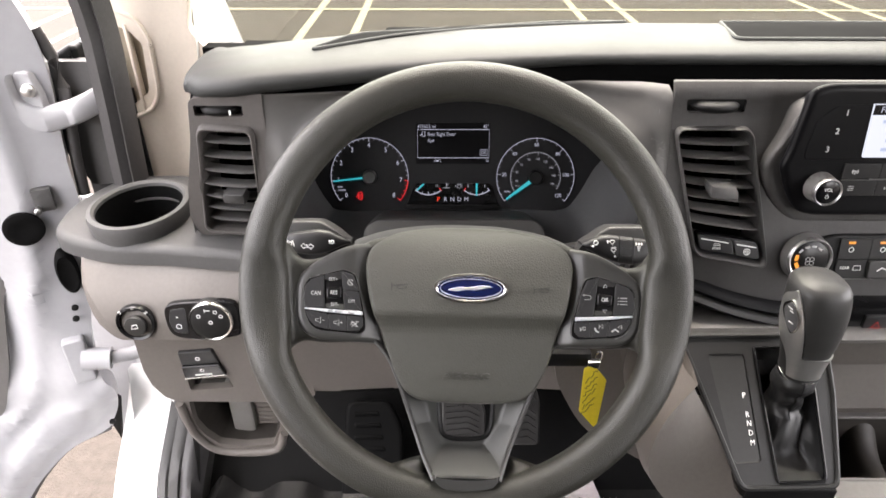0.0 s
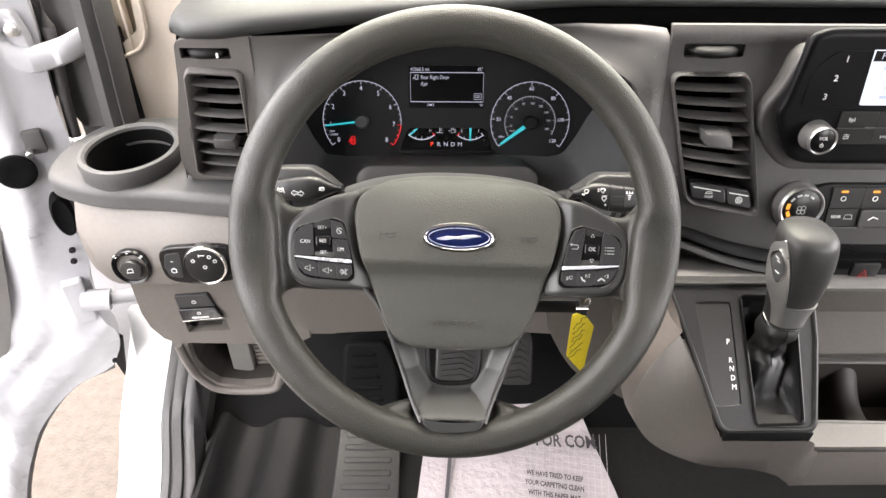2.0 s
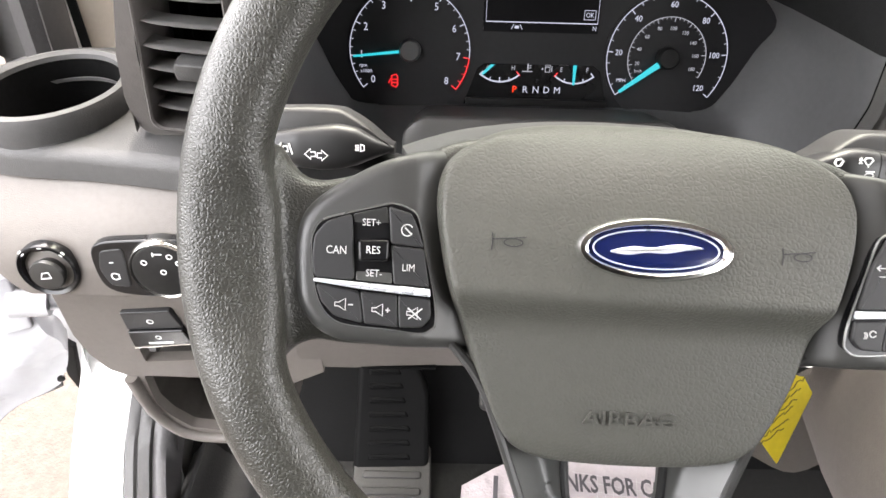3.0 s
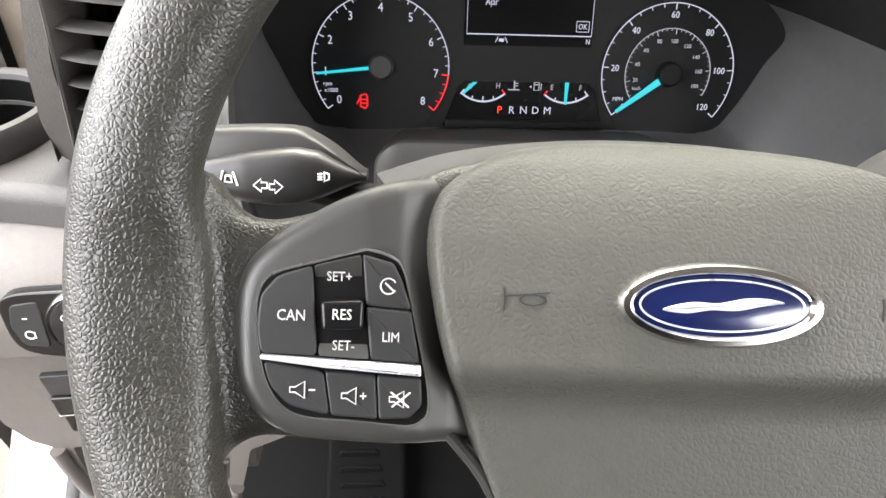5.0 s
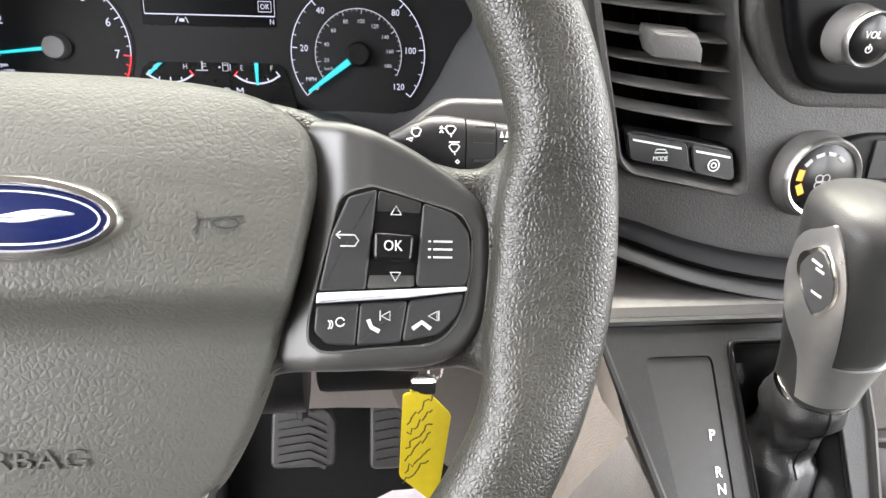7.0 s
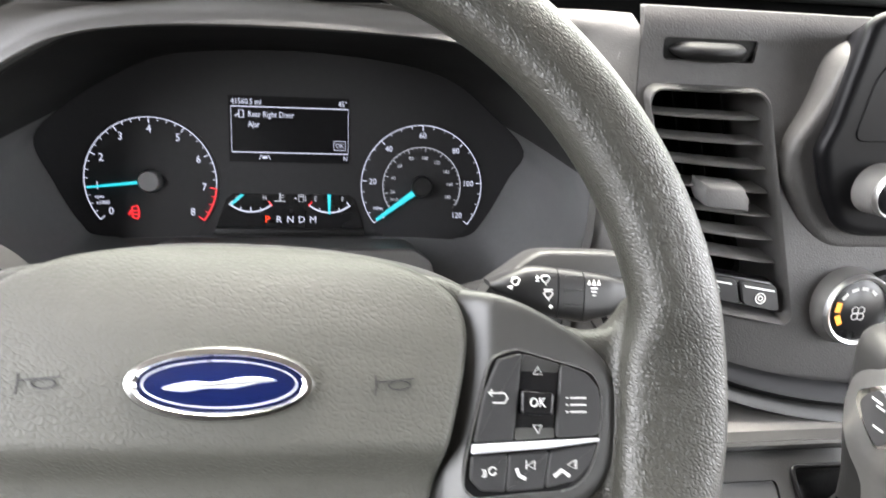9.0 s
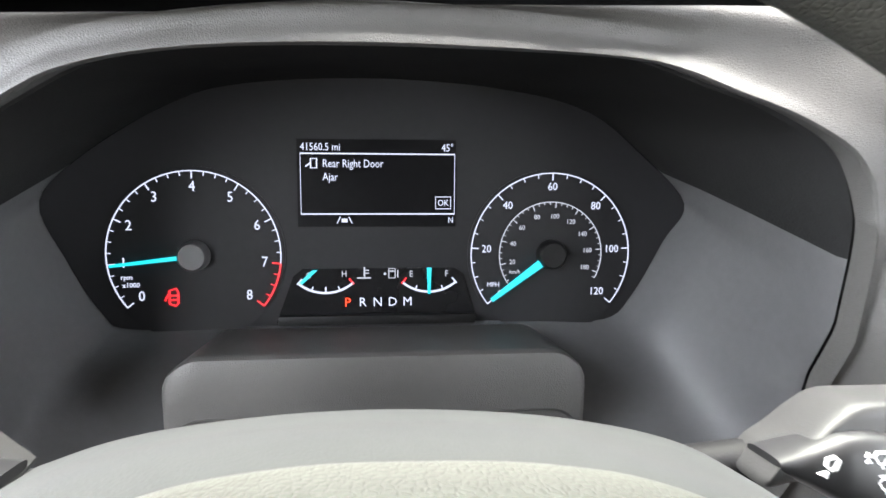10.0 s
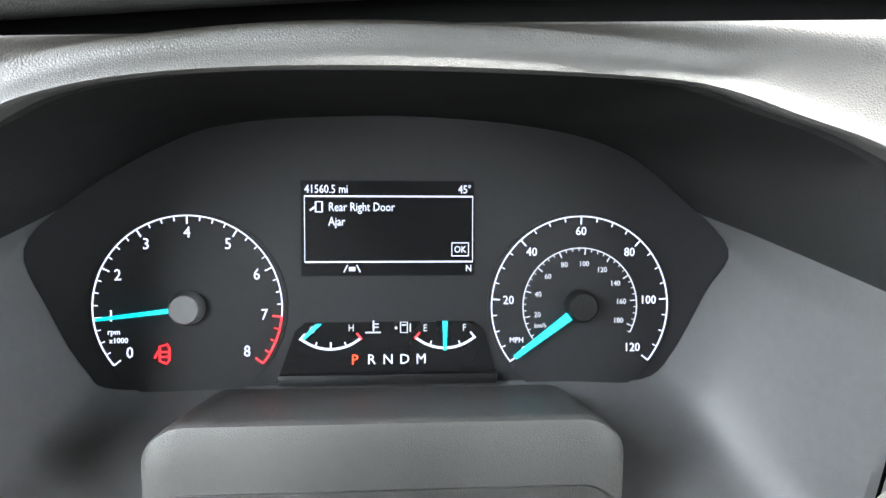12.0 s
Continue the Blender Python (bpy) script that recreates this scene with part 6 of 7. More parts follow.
part("key_ring", tube([(0.131 + 0.007 * math.sin(q) * 0.5, 0.334 - 0.003 * math.cos(q), 1.3235 + 0.010 * math.cos(q)) for q in [2 * math.pi * i / 20 for i in range(20)]], 0.0011, 8, closed=True), CHROME, key, "steel split ring")
part("key_clip", block(0.1165, 0.1300, 0.319, 0.326, 1.3205, 1.3300, 0.002), CHROME, key, "bright key clip")
tag = thing("key_tag", "yellow plastic key tag with handwritten marks", "key tag")
TM = frame3((0.124, 0.313, 1.286), (0.967, 0.237, 0.091), (-0.131, 0.161, 0.978), (0.217, -0.958, 0.187))
part("tag_card", slab(fillet(mm([(-6, 39), (6, 38), (17.5, 18), (3, -41), (-14.5, -12)]), 0.002), -0.0006, 0.0006, m=TM), YELLOW, tag)
rnd = random.Random(4)
for j in range(6):
    part("tag_mark", stroke([(-0.0060 + 0.0015 * i + rnd.uniform(-0.0007, 0.0007) - 0.0013 * j, 0.022 - 0.0078 * j + rnd.uniform(-0.0022, 0.0022) + 0.0011 * i) for i in range(11)], 0.0008, 0.0006, TM, 0.0002), TAGINK, tag)

# ---- left end of the dash ----
ZS, YS = (1.0, 1.05, 1.10, 1.20, 1.256, 1.262, 1.29, 1.32, 1.35, 1.38), (0.47, 0.465, 0.46, 0.452, 0.446, 0.437, 0.440, 0.45, 0.475, 0.50)


def left_y(x, z):
    return lerp(z, ZS, YS) + 1.2 * max(0, -0.42 - x) ** 2 * 8


side = [(-0.478, 1.345), (-0.474, 1.340), (-0.472, 1.330), (-0.462, 1.303), (-0.446, 1.279), (-0.428, 1.266), (-0.410, 1.2575), (-0.228, 1.2575), (-0.226, 1.27), (-0.226, 1.345)]
child("left_fascia", plate(side, (), lambda x, z: Vector((x, left_y(x, z), z)), [1.262, 1.27, 1.28, 1.29, 1.305, 1.32, 1.335, 1.35], 0.02), TAUPE, dash, "taupe lower left fascia", 60)
low = [(-0.412, 1.2550), (-0.416, 1.198), (-0.412, 1.170), (-0.401, 1.147), (-0.385, 1.136), (-0.383, 1.092), (-0.377, 1.064), (-0.356, 1.030), (-0.314, 1.022), (-0.268, 1.030), (-0.248, 1.070), (-0.232, 1.13), (-0.20, 1.15), (-0.20, 1.2550)]
cub = fillet([(-0.372, 1.138), (-0.374, 1.090), (-0.366, 1.066), (-0.350, 1.044), (-0.314, 1.038), (-0.272, 1.044), (-0.258, 1.078), (-0.248, 1.135)], 0.004)
brk_hole = fillet([(-0.363, 1.235), (-0.318, 1.240), (-0.306, 1.165), (-0.364, 1.160)], 0.003)
child("lower_fascia", plate(low, [cub, brk_hole], lambda x, z: Vector((x, left_y(x, z), z)), [1.05, 1.08, 1.10, 1.15, 1.20], 0.012), TAUPE, dash, "taupe fascia with an open cubby", 30)
# deep lining coloured darker than the fascia, for the shade inside
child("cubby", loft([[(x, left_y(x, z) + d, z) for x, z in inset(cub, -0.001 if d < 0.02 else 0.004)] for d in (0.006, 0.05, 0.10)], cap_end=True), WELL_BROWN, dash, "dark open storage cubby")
child("cubby_lip", tube([Vector((q.x, left_y(q.x, q.y) - 0.002, q.y)) for q in smooth_open([(-0.384, 1.136, 0), (-0.381, 1.092, 0), (-0.374, 1.062, 0), (-0.354, 1.034, 0), (-0.314, 1.027, 0), (-0.268, 1.034, 0), (-0.252, 1.072, 0)], 5)], 0.006, 10), TAUPE, dash)
child("cubby_divider", block(-0.337, -0.304, 0.494, 0.565, 1.034, 1.136, 0.006), STONE, dash, "pale pillar inside the cubby")
child("cubby_back", block(-0.306, -0.246, 0.505, 0.565, 1.036, 1.136, 0.004), TAUPE, dash)
child("cubby_ribs", joined(*[block(-0.300, -0.266, 0.5025, 0.510, 1.046 + 0.009 * i, 1.051 + 0.009 * i, 0.001) for i in range(9)]), TAUPE, dash)

shelf_line = smooth_closed([(-0.505, 0.515), (-0.44, 0.488), (-0.36, 0.480), (-0.29, 0.470), (-0.236, 0.468), (-0.232, 0.52), (-0.25, 0.60), (-0.34, 0.67), (-0.42, 0.69), (-0.49, 0.675), (-0.522, 0.615), (-0.524, 0.555)], 6)
rings = [[(x, y, 1.342) for x, y in shelf_line]]
for q in [radians(90 * i / 5) for i in range(6)]:
    rings.append([(x, y, 1.3565 + 0.010 * math.sin(q)) for x, y in inset(shelf_line, 0.010 * (1 - math.cos(q)))])
cup_round = [(-0.4155 + 0.0525 * math.cos(q), 0.556 + 0.0565 * math.sin(q)) for q in [2 * math.pi * i / 56 for i in range(56)]]
shelf = child("door_end_shelf", joined(loft(rings), plate(inset(shelf_line, 0.010), [cup_round], lambda x, y: Vector((x, y, 1.3665)), (), 0.003, (0, 0, -1))), SHELF, dash, "grey shelf at the dash end", 50)
cup = thing("cup_holder", "black round cup holder sunk into the dash shelf", "cup holder")
CUPM = Matrix.Translation((-0.4155, 0.556, 0)) @ Matrix.Diagonal((0.93, 1.09, 1, 1))
part("cup_rim", lathe([(0.0600, 1.345), (0.0640, 1.372), (0.0655, 1.383), (0.0640, 1.3885), (0.0590, 1.3895), (0.0555, 1.387), (0.0545, 1.380)], CUPM, 56, False), SHELF, cup, "raised dark rim")
# well coloured near-black so that its inside reads as deep shade
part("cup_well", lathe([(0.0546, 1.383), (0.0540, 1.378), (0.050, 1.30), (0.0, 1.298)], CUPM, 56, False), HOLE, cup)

mk = thing("mirror_adjuster", "round black mirror adjuster knob in the fascia", "knob")
MM = frame3((-0.398, 0.4385, 1.287), (1, 0, 0), (0, 0.12, 0.993), (0, -0.993, 0.12))
part("bezel", lathe([(0.0235, -0.006), (0.0235, 0.001), (0.0222, 0.0028), (0.0195, 0.0015), (0.0180, -0.008), (0.0, -0.0085)], MM, 40), GLOSS, mk)
kb = part("stick", lathe([(0.0090, -0.008), (0.0115, -0.002), (0.0135, 0.004), (0.0125, 0.0064), (0.009, 0.0070)], MM @ Matrix.Translation((0.001, -0.002, 0)), 32), SPOKE, mk)
part("symbol", stroke([(-0.004, -0.002), (-0.002, 0.003), (0.003, 0.004), (0.004, -0.001)], 0.0009, 0.0071, MM @ Matrix.Translation((0.001, -0.002, 0)), closed=True), PRINT, kb)
part("mark", bars([(-0.0155, 0.0155, 0.003, 0.004, 45), (0.0155, 0.0155, 0.003, 0.004, -45), (0, 0.0212, 0.003, 0.002, 0)], 0.0018, MM), PRINT, mk)
ls = thing("light_switch", "rotary headlamp switch with a bright ring in a dark bezel", "switch")
LM = frame3((-0.3165, 0.4400, 1.2890), (1, 0, 0), (0, 0.10, 0.995), (0, -0.995, 0.10))
part("bezel", slab(smooth_closed(mm([(-45, 2), (-40, 22), (-10, 27), (34, 27.5), (43, 15), (42, -12), (36, -21), (-6, -26), (-38, -20)]), 5), -0.006, 0.0022, 0.0015, LM), GLOSS, ls)
part("dimmer_plate", slab(fillet(mm([(-41, 0), (-37, 17), (-19, 20), (-20, -17), (-36, -15)]), 0.004), 0.0, 0.0030, 0.0008, LM), BUTTON, ls)
part("symbol", joined(stroke(arc(-0.030, -0.006, 0.003, 40, 320, 10), 0.0008, 0.0031, LM), bars([(-0.027, -0.006, 0.0008, 0.005, 0), (-0.030, 0.007, 0.003, 0.0007, 0)], 0.0031, LM)), PRINT, ls)
LK = LM @ Matrix.Translation((0.0105, 0.003, 0)) @ Matrix.Diagonal((0.92, 0.92, 0.9, 1))
lk = part("rotary_knob", lathe([(0.0290, -0.006), (0.0286, 0.003), (0.0265, 0.0075), (0.0255, 0.0080)], LK @ Matrix.Translation((0, 0, 0)), 48), SPOKE, ls)
part("knob_ring", lathe([(0.0288, 0.002), (0.0288, 0.0068), (0.0272, 0.0088), (0.0254, 0.0082), (0.0252, 0.006)], LK, 48), CHROME, lk, "bright ring")
part("knob_face", lathe([(0.0253, 0.005), (0.0253, 0.0076), (0.0245, 0.0080)], LK, 48), BUTTON, lk)
part("symbol", joined(*[stroke(arc(0.0165 * math.cos(radians(a)), 0.0165 * math.sin(radians(a)), 0.0022, 0, 360, 12), 0.0008, 0.0081, LK) for a in (150, 62, 30)], stroke(arc(0, -0.001, 0.0022, 0, 360, 12), 0.0008, 0.0081, LK), bars([(-0.002, 0.0168, 0.008, 0.0009, 0), (-0.0055, 0.0165, 0.0009, 0.004, 0)], 0.0081, LK)), PRINT, lk)
pb = thing("parking_brake_switch", "black parking brake switch with a bright edge", "switch")
PM = frame3((-0.3375, 0.4500, 1.2000), (1, 0, 0), (0, -0.14, 0.990), (0, -0.990, -0.14))
part("upper_button", slab(fillet(mm([(-25, 34), (18, 38.5), (23.5, 15), (-25.5, 10)]), 0.002), -0.010, 0.0005, 0.001, PM), BUTTON, pb)
lb = part("pull_button", slab(fillet(mm([(-25.5, 9.5), (23.7, 14), (29, -6), (-26.5, -14)]), 0.002), -0.010, 0.0030, 0.0015, PM), GLOSS, pb)
part("bright_edge", tube([PM @ Vector(p) for p in ((-0.0262, -0.0138, 0.002), (0.0285, -0.0058, 0.002))], 0.0012, 8), CHROME, lb)
part("recess", slab(mm([(-26, 36), (20, 41), (31, -36), (-27, -40)]), -0.024, -0.018, m=PM), TAUPE, pb)
part("symbol", joined(stroke(arc(-0.002, 0.0235, 0.0026, 0, 360, 12), 0.0007, 0.0006, PM), stroke(arc(0.0, 0.004, 0.0022, 0, 360, 12), 0.0007, 0.0031, PM), bars([(0.0, -0.004, 0.022, 0.0022, 6)], 0.0031, PM)), PRINT, pb)
# knee panel under the column
knee = [[(-0.225, 0.430, 1.290), (-0.17, 0.432, 1.290), (-0.09, 0.440, 1.290), (0.07, 0.440, 1.290), (0.14, 0.430, 1.290), (0.225, 0.415, 1.290)], [(-0.222, 0.442, 1.22), (-0.17, 0.444, 1.22), (-0.09, 0.450, 1.22), (0.07, 0.450, 1.22), (0.14, 0.444, 1.22), (0.215, 0.42, 1.22)], [(-0.220, 0.458, 1.155), (-0.17, 0.458, 1.155), (-0.09, 0.463, 1.155), (0.07, 0.463, 1.155), (0.14, 0.458, 1.155), (0.21, 0.43, 1.155)], [(-0.220, 0.49, 1.140), (-0.17, 0.49, 1.140), (-0.09, 0.495, 1.140), (0.07, 0.495, 1.140), (0.14, 0.49, 1.140), (0.21, 0.46, 1.140)], [(-0.22, 0.70, 1.16), (-0.17, 0.70, 1.16), (-0.09, 0.70, 1.16), (0.07, 0.70, 1.16), (0.14, 0.70, 1.16), (0.21, 0.70, 1.16)]]
child("knee_panel", loft(knee, closed=False), TAUPE, dash, "taupe knee panel", 50)
child("knee_side", plate(smooth_closed([(0.110, 1.225), (0.132, 1.165), (0.165, 1.112), (0.215, 1.074), (0.275, 1.040), (0.30, 1.10), (0.26, 1.26), (0.20, 1.30), (0.115, 1.30)], 4), (), lambda x, z: Vector((x, 0.4235 + 0.03 * max(0, 1.2 - z), z)), [1.2, 1.15, 1.1], 0.010), TAUPE, dash, "taupe panel beside the column")
child("panel_slit", block(-0.165, -0.095, 0.458, 0.466, 1.1535, 1.1565), HOLE, dash)

# ---- floor, pedals, mats ----
mat_thing = thing("rubber_floor_mat", "ribbed black rubber floor mat with foot rest", "floor mat")
TOE = frame3((-0.165, 0.690, 0.815), (1, 0.03, 0), (0, 0.62, 0.785), (0, -0.785, 0.62))
structure("wall_toe_board", loft([[(-0.49, 0.62, 0.700), (0.95, 0.62, 0.700)], [(-0.49, 0.70, 0.760), (0.95, 0.70, 0.760)], [(-0.49, 0.86, 0.98), (0.95, 0.86, 0.98)], [(-0.49, 0.92, 1.25), (0.95, 0.92, 1.25)]], closed=False), RUBBER, "black sloping toe board")
part("floor_sheet", loft([[(x, y, 0.712 + 0.045 * math.exp(-((x + 0.445) / 0.022) ** 2) + 0.035 * math.exp(-((x + 0.315) / 0.045) ** 4) * (1 - 0.4 * y)) for x in [-0.475 + 0.0075 * i for i in range(56)] + [-0.05 + 0.05 * i for i in range(20)]] for y in [0.20 + 0.02 * j for j in range(23)]], closed=False), MATTE_RUBBER, mat_thing, "black rubber sheet", 60)
fr = part("foot_rest", slab(fillet(mm([(-46, 62), (38, 62), (64, 8), (64, -150), (-54, -150)]), 0.018), -0.01, 0.016, 0.008, TOE), RUBBER, mat_thing, "ribbed foot rest")
for i in range(8):
    part("rib", slab(fillet(mm([(-30, 44 - 22 * i), (16 + 4 * min(i, 4), 44 - 22 * i), (20 + 4 * min(i, 4), 34 - 22 * i), (-30, 34 - 22 * i)]), 0.004), 0.014, 0.0185, 0.003, TOE), RUBBER, fr)


pad_line = fillet(mm([(-66, 110), (42, 110), (52, 100), (56, -95), (-58, -95), (-66, -80)]), 0.012)
MATM = Matrix.Translation((-0.150, 0.545, 0.728)) @ Matrix.Rotation(radians(7), 4, "X")
mp = part("mat_pad", slab(pad_line, -0.01, 0.004, 0.003, MATM), PEDAL, mat_thing, "ribbed tread of the floor mat")
for i in range(7):
    part("tread_rib", slab(fillet(mm([(-52, 86 - 26 * i), (38, 86 - 26 * i), (38, 74 - 26 * i), (-52, 74 - 26 * i)]), 0.005), 0.003, 0.0065, 0.0025, MATM), PEDAL, mp)


def pedal(label, c, w, h, ribs, tilt):
    p = thing("pedal", label, "pedal", "foot pedals")
    m = Matrix.Translation(c) @ Matrix.Rotation(radians(tilt), 4, "X")
    pd = part("pad", slab(fillet([(-w / 2 * 0.92, h / 2), (w / 2 * 0.75, h / 2 * 0.94), (w / 2, h / 4), (w / 2 * 0.96, -h / 2), (-w / 2, -h / 2)], 0.010), -0.012, 0.004, 0.004, m), PEDAL, p)
    for i in range(ribs):
        v = h * (0.34 - 0.70 * i / (ribs - 1))
        part("rib", stroke([(-w * 0.36, v - 0.004), (w * 0.10, v), (w * 0.34, v - 0.010)], 0.005, 0.003, m, 0.005), PEDAL, pd)
    part("arm", tube([Vector(c) + Vector((0, 0.012, 0.02)), Vector(c) + Vector((0, 0.06, 0.10)), Vector(c) + Vector((0, 0.14, 0.26))], 0.008, 8), DARK, p)


pedal("black ribbed rubber brake pedal hanging from its arm", (0.010, 0.640, 0.905), 0.082, 0.075, 6, 58)
pedal("black ribbed accelerator pedal beside the brake", (0.122, 0.655, 0.900), 0.058, 0.110, 7, 60)

paper = thing("paper_floor_mat", "printed white paper floor mat lying on the floor", "paper mat")
PY = lambda x, y: Vector((x, y, 0.732 + 0.012 * max(0, (y - 0.58) / 0.1) ** 2 + 0.003 * math.sin(11 * x + 5 * y)))
ps = part("paper_sheet", plate([(-0.085, 0.22), (-0.050, 0.585), (0.0, 0.615), (0.13, 0.675), (0.20, 0.70), (0.262, 0.66), (0.300, 0.47), (0.33, 0.22)], (), PY, [0.25 + 0.03 * i for i in range(15)], 0.0006, (0, 0, -1)), PAPER, paper)
PMAT = Matrix.Translation((0.19, 0.51, 0.7405)) @ Matrix.Rotation(radians(-9), 4, "Z")
for i, ln in enumerate(("WE HAVE TRIED TO KEEP", "YOUR CARPETING CLEAN", "WITH THIS PAPER MAT")):
    words(ln, 0.0145, PMAT @ Matrix.Translation((0.0, -0.002 - 0.020 * i, 0)), INK, paper, "printed_line", 0.0001, condensed=0.62, bold=0.0004)
words("THANKS FOR COM", 0.040, Matrix.Translation((0.055, 0.590, 0.7455)) @ Matrix.Rotation(radians(-4), 4, "Z"), INK, paper, "printed_line", 0.0001, "LEFT", width=0.222, bold=0.0009)
grid = [(0.19 + 0.012 * i, 0.50, 0.0007, 0.20, -9) for i in range(-4, 9)] + [(0.20, 0.40 + 0.014 * j, 0.16, 0.0007, -9) for j in range(15)]
tagged(part("printed_grid", bars(grid, 0.7393, Matrix.Identity(4), 0.0002), PALE_INK, paper), kind="stuff")
part("printed_band", bars([(-0.015, 0.40, 0.007, 0.40, -5)], 0.7393, Matrix.Identity(4), 0.0003), INK, paper)

# ---- door opening ----
SILL = smooth_open([(-0.520, 0.10, 0.700), (-0.535, 0.30, 0.715), (-0.553, 0.469, 0.74), (-0.580, 0.60, 0.80), (-0.560, 0.66, 0.90), (-0.528, 0.655, 0.99), (-0.505, 0.63, 1.05)], 6)


def strip(name, path, offs, material, label):
    return structure(name, loft([[(p.x + a, p.y, p.z + b) for a, b in offs] for p in path], closed=False), material, label, 60)


strip("trim_sill", SILL, [(-0.060, -0.10), (-0.046, -0.012), (-0.036, 0.0), (0.0, 0.004), (0.034, 0.0), (0.037, -0.012)], PAINT, "white painted body sill at the door opening")
strip("trim_scuff", [p + Vector((0.054, 0.0, 0.004)) for p in SILL], [(-0.018, -0.012), (-0.016, 0.002), (-0.003, 0.005), (0.0, -0.002), (0.004, 0.004), (0.018, 0.0), (0.022, -0.03)], SHELF, "grey plastic sill trim")
strip("trim_seal", [p + Vector((0.085, 0.0, -0.004)) for p in SILL], [(-0.014, -0.02), (-0.010, 0.002), (0.0, 0.006), (0.010, 0.002), (0.020, -0.05)], SEAL, "black sill seal")
structure("wall_kick", loft([[(-0.480, 0.60, 0.70), (-0.480, 0.76, 0.70)], [(-0.475, 0.62, 0.85), (-0.475, 0.77, 0.85)], [(-0.45, 0.62, 1.05), (-0.45, 0.78, 1.05)], [(-0.44, 0.60, 1.30), (-0.44, 0.78, 1.30)]], closed=False), EBONY, "dark kick panel beside the pedals")
structure("trim_door_seal", loft([[tuple(Vector(p) + Vector((a, b, 0))) for a, b in ((-0.027, 0.012), (-0.020, -0.012), (-0.004, -0.020), (0.006, -0.012), (0.010, -0.016), (0.016, -0.004), (0.018, 0.014))] for p in smooth_open([(-0.475, 0.665, 1.20), (-0.4735, 0.664, 1.36), (-0.464, 0.662, 1.50), (-0.462, 0.66, 1.62), (-0.462, 0.60, 1.80), (-0.47, 0.50, 2.0)], 5)], closed=False), SEAL, "thick dark rubber door seal")
grille = fillet([(-0.490, 1.568), (-0.464, 1.558), (-0.449, 1.540), (-0.4545, 1.472), (-0.483, 1.451), (-0.493, 1.51)], 0.006)
structure("wall_pillar_trim", plate(fillet([(-0.515, 1.28), (-0.325, 1.28), (-0.335, 1.50), (-0.382, 1.56), (-0.362, 1.66), (-0.30, 2.10), (-0.50, 2.10), (-0.505, 1.60)], 0.01), [grille], lambda x, z: Vector((x, 0.745 - 0.52 * max(0, (z - 1.66)), z)), [1.66], 0.02), BEIGE, "beige windscreen pillar trim")
gr = thing("pillar_grille", "beige ventilation grille set into the pillar trim", "grille")
part("grille_back", plate(inset(grille, -0.002), (), lambda x, z: Vector((x, 0.757, z)), (), 0.004), BEIGE_DARK, gr)
part("grille_bar", block(-0.4695, -0.4655, 0.742, 0.757, 1.44, 1.566, 0.001), BEIGE, gr)
part("grille_frame", tube([Vector((x, 0.744, z)) for x, z in fillet([(-0.50, 1.595), (-0.450, 1.575), (-0.437, 1.546), (-0.441, 1.469), (-0.454, 1.446), (-0.482, 1.434), (-0.50, 1.43)], 0.012)], 0.0035, 8, closed=True), BEIGE, gr)
structure("trim_pillar_glass", loft([[(-0.375, 0.74, 1.50), (-0.37, 0.74, 1.56), (-0.36, 0.74, 1.66), (-0.30, 0.52, 2.10)], [(-0.330, 0.93, 1.34), (-0.34, 0.87, 1.50), (-0.36, 0.80, 1.66), (-0.34, 0.53, 2.10)]], closed=False), HEADLINER, "pale inner edge of the windscreen pillar")

# ---- open driver's door ----
door = thing("van_door", "white driver's door standing wide open", "door")
DD = Vector((-0.898, -0.440, 0))
DN = Vector((0.440, -0.898, 0))
DM = frame3((-0.62, 0.62, 0.0), DD, (0, 0, 1), DN)
shell = [(p.x, p.y) for p in smooth_open([(-0.050, 1.68, 0), (-0.074, 1.62, 0), (-0.087, 1.565, 0), (-0.088, 1.51, 0), (-0.083, 1.46, 0), (-0.077, 1.40, 0), (-0.076, 1.34, 0), (-0.068, 1.24, 0), (-0.036, 1.13, 0), (-0.024, 1.04, 0), (-0.036, 1.00, 0), (-0.030, 0.94, 0), (-0.006, 0.895, 0)], 4)] + [(p.x, p.y) for p in smooth_open([(0.01, 0.888, 0), (0.07, 0.868, 0), (0.15, 0.79, 0), (0.215, 0.66, 0), (0.26, 0.52, 0)], 5)] + [(1.1, 0.52), (1.1, 1.68)]
pocket = fillet([(0.048, 1.235), (0.068, 1.20), (0.100, 1.07), (0.130, 0.99), (0.22, 0.93), (0.9, 0.93), (0.9, 1.235)], 0.02)


def door_place(d, z):
    w = 0.012 * math.exp(-((z - 1.02) / 0.05) ** 2) - 0.03 * max(0, min(1, (d - 0.02) / 0.06)) * (1 if z > 1.0 else max(0, 1 - (1.0 - z) / 0.1))
    # raised bead beside the pocket and a stepped flange along the lower edge
    bead = lerp(z, (0.93, 0.99, 1.07, 1.20, 1.235, 1.40), (0.19, 0.100, 0.070, 0.040, 0.020, 0.0)) - 0.012
    w += 0.010 * math.exp(-((d - bead) / 0.013) ** 2)
    e = z - lerp(d, (-0.03, 0.01, 0.07, 0.15, 0.215, 0.26), (0.93, 0.888, 0.868, 0.79, 0.66, 0.52))
    k = min(1, max(0, (e - 0.022) / 0.022))
    w += 0.014 * (k * k * (3 - 2 * k) - 1) + 0.008 * math.exp(-((e - 0.085) / 0.018) ** 2)
    return DM @ Vector((d, z, w))


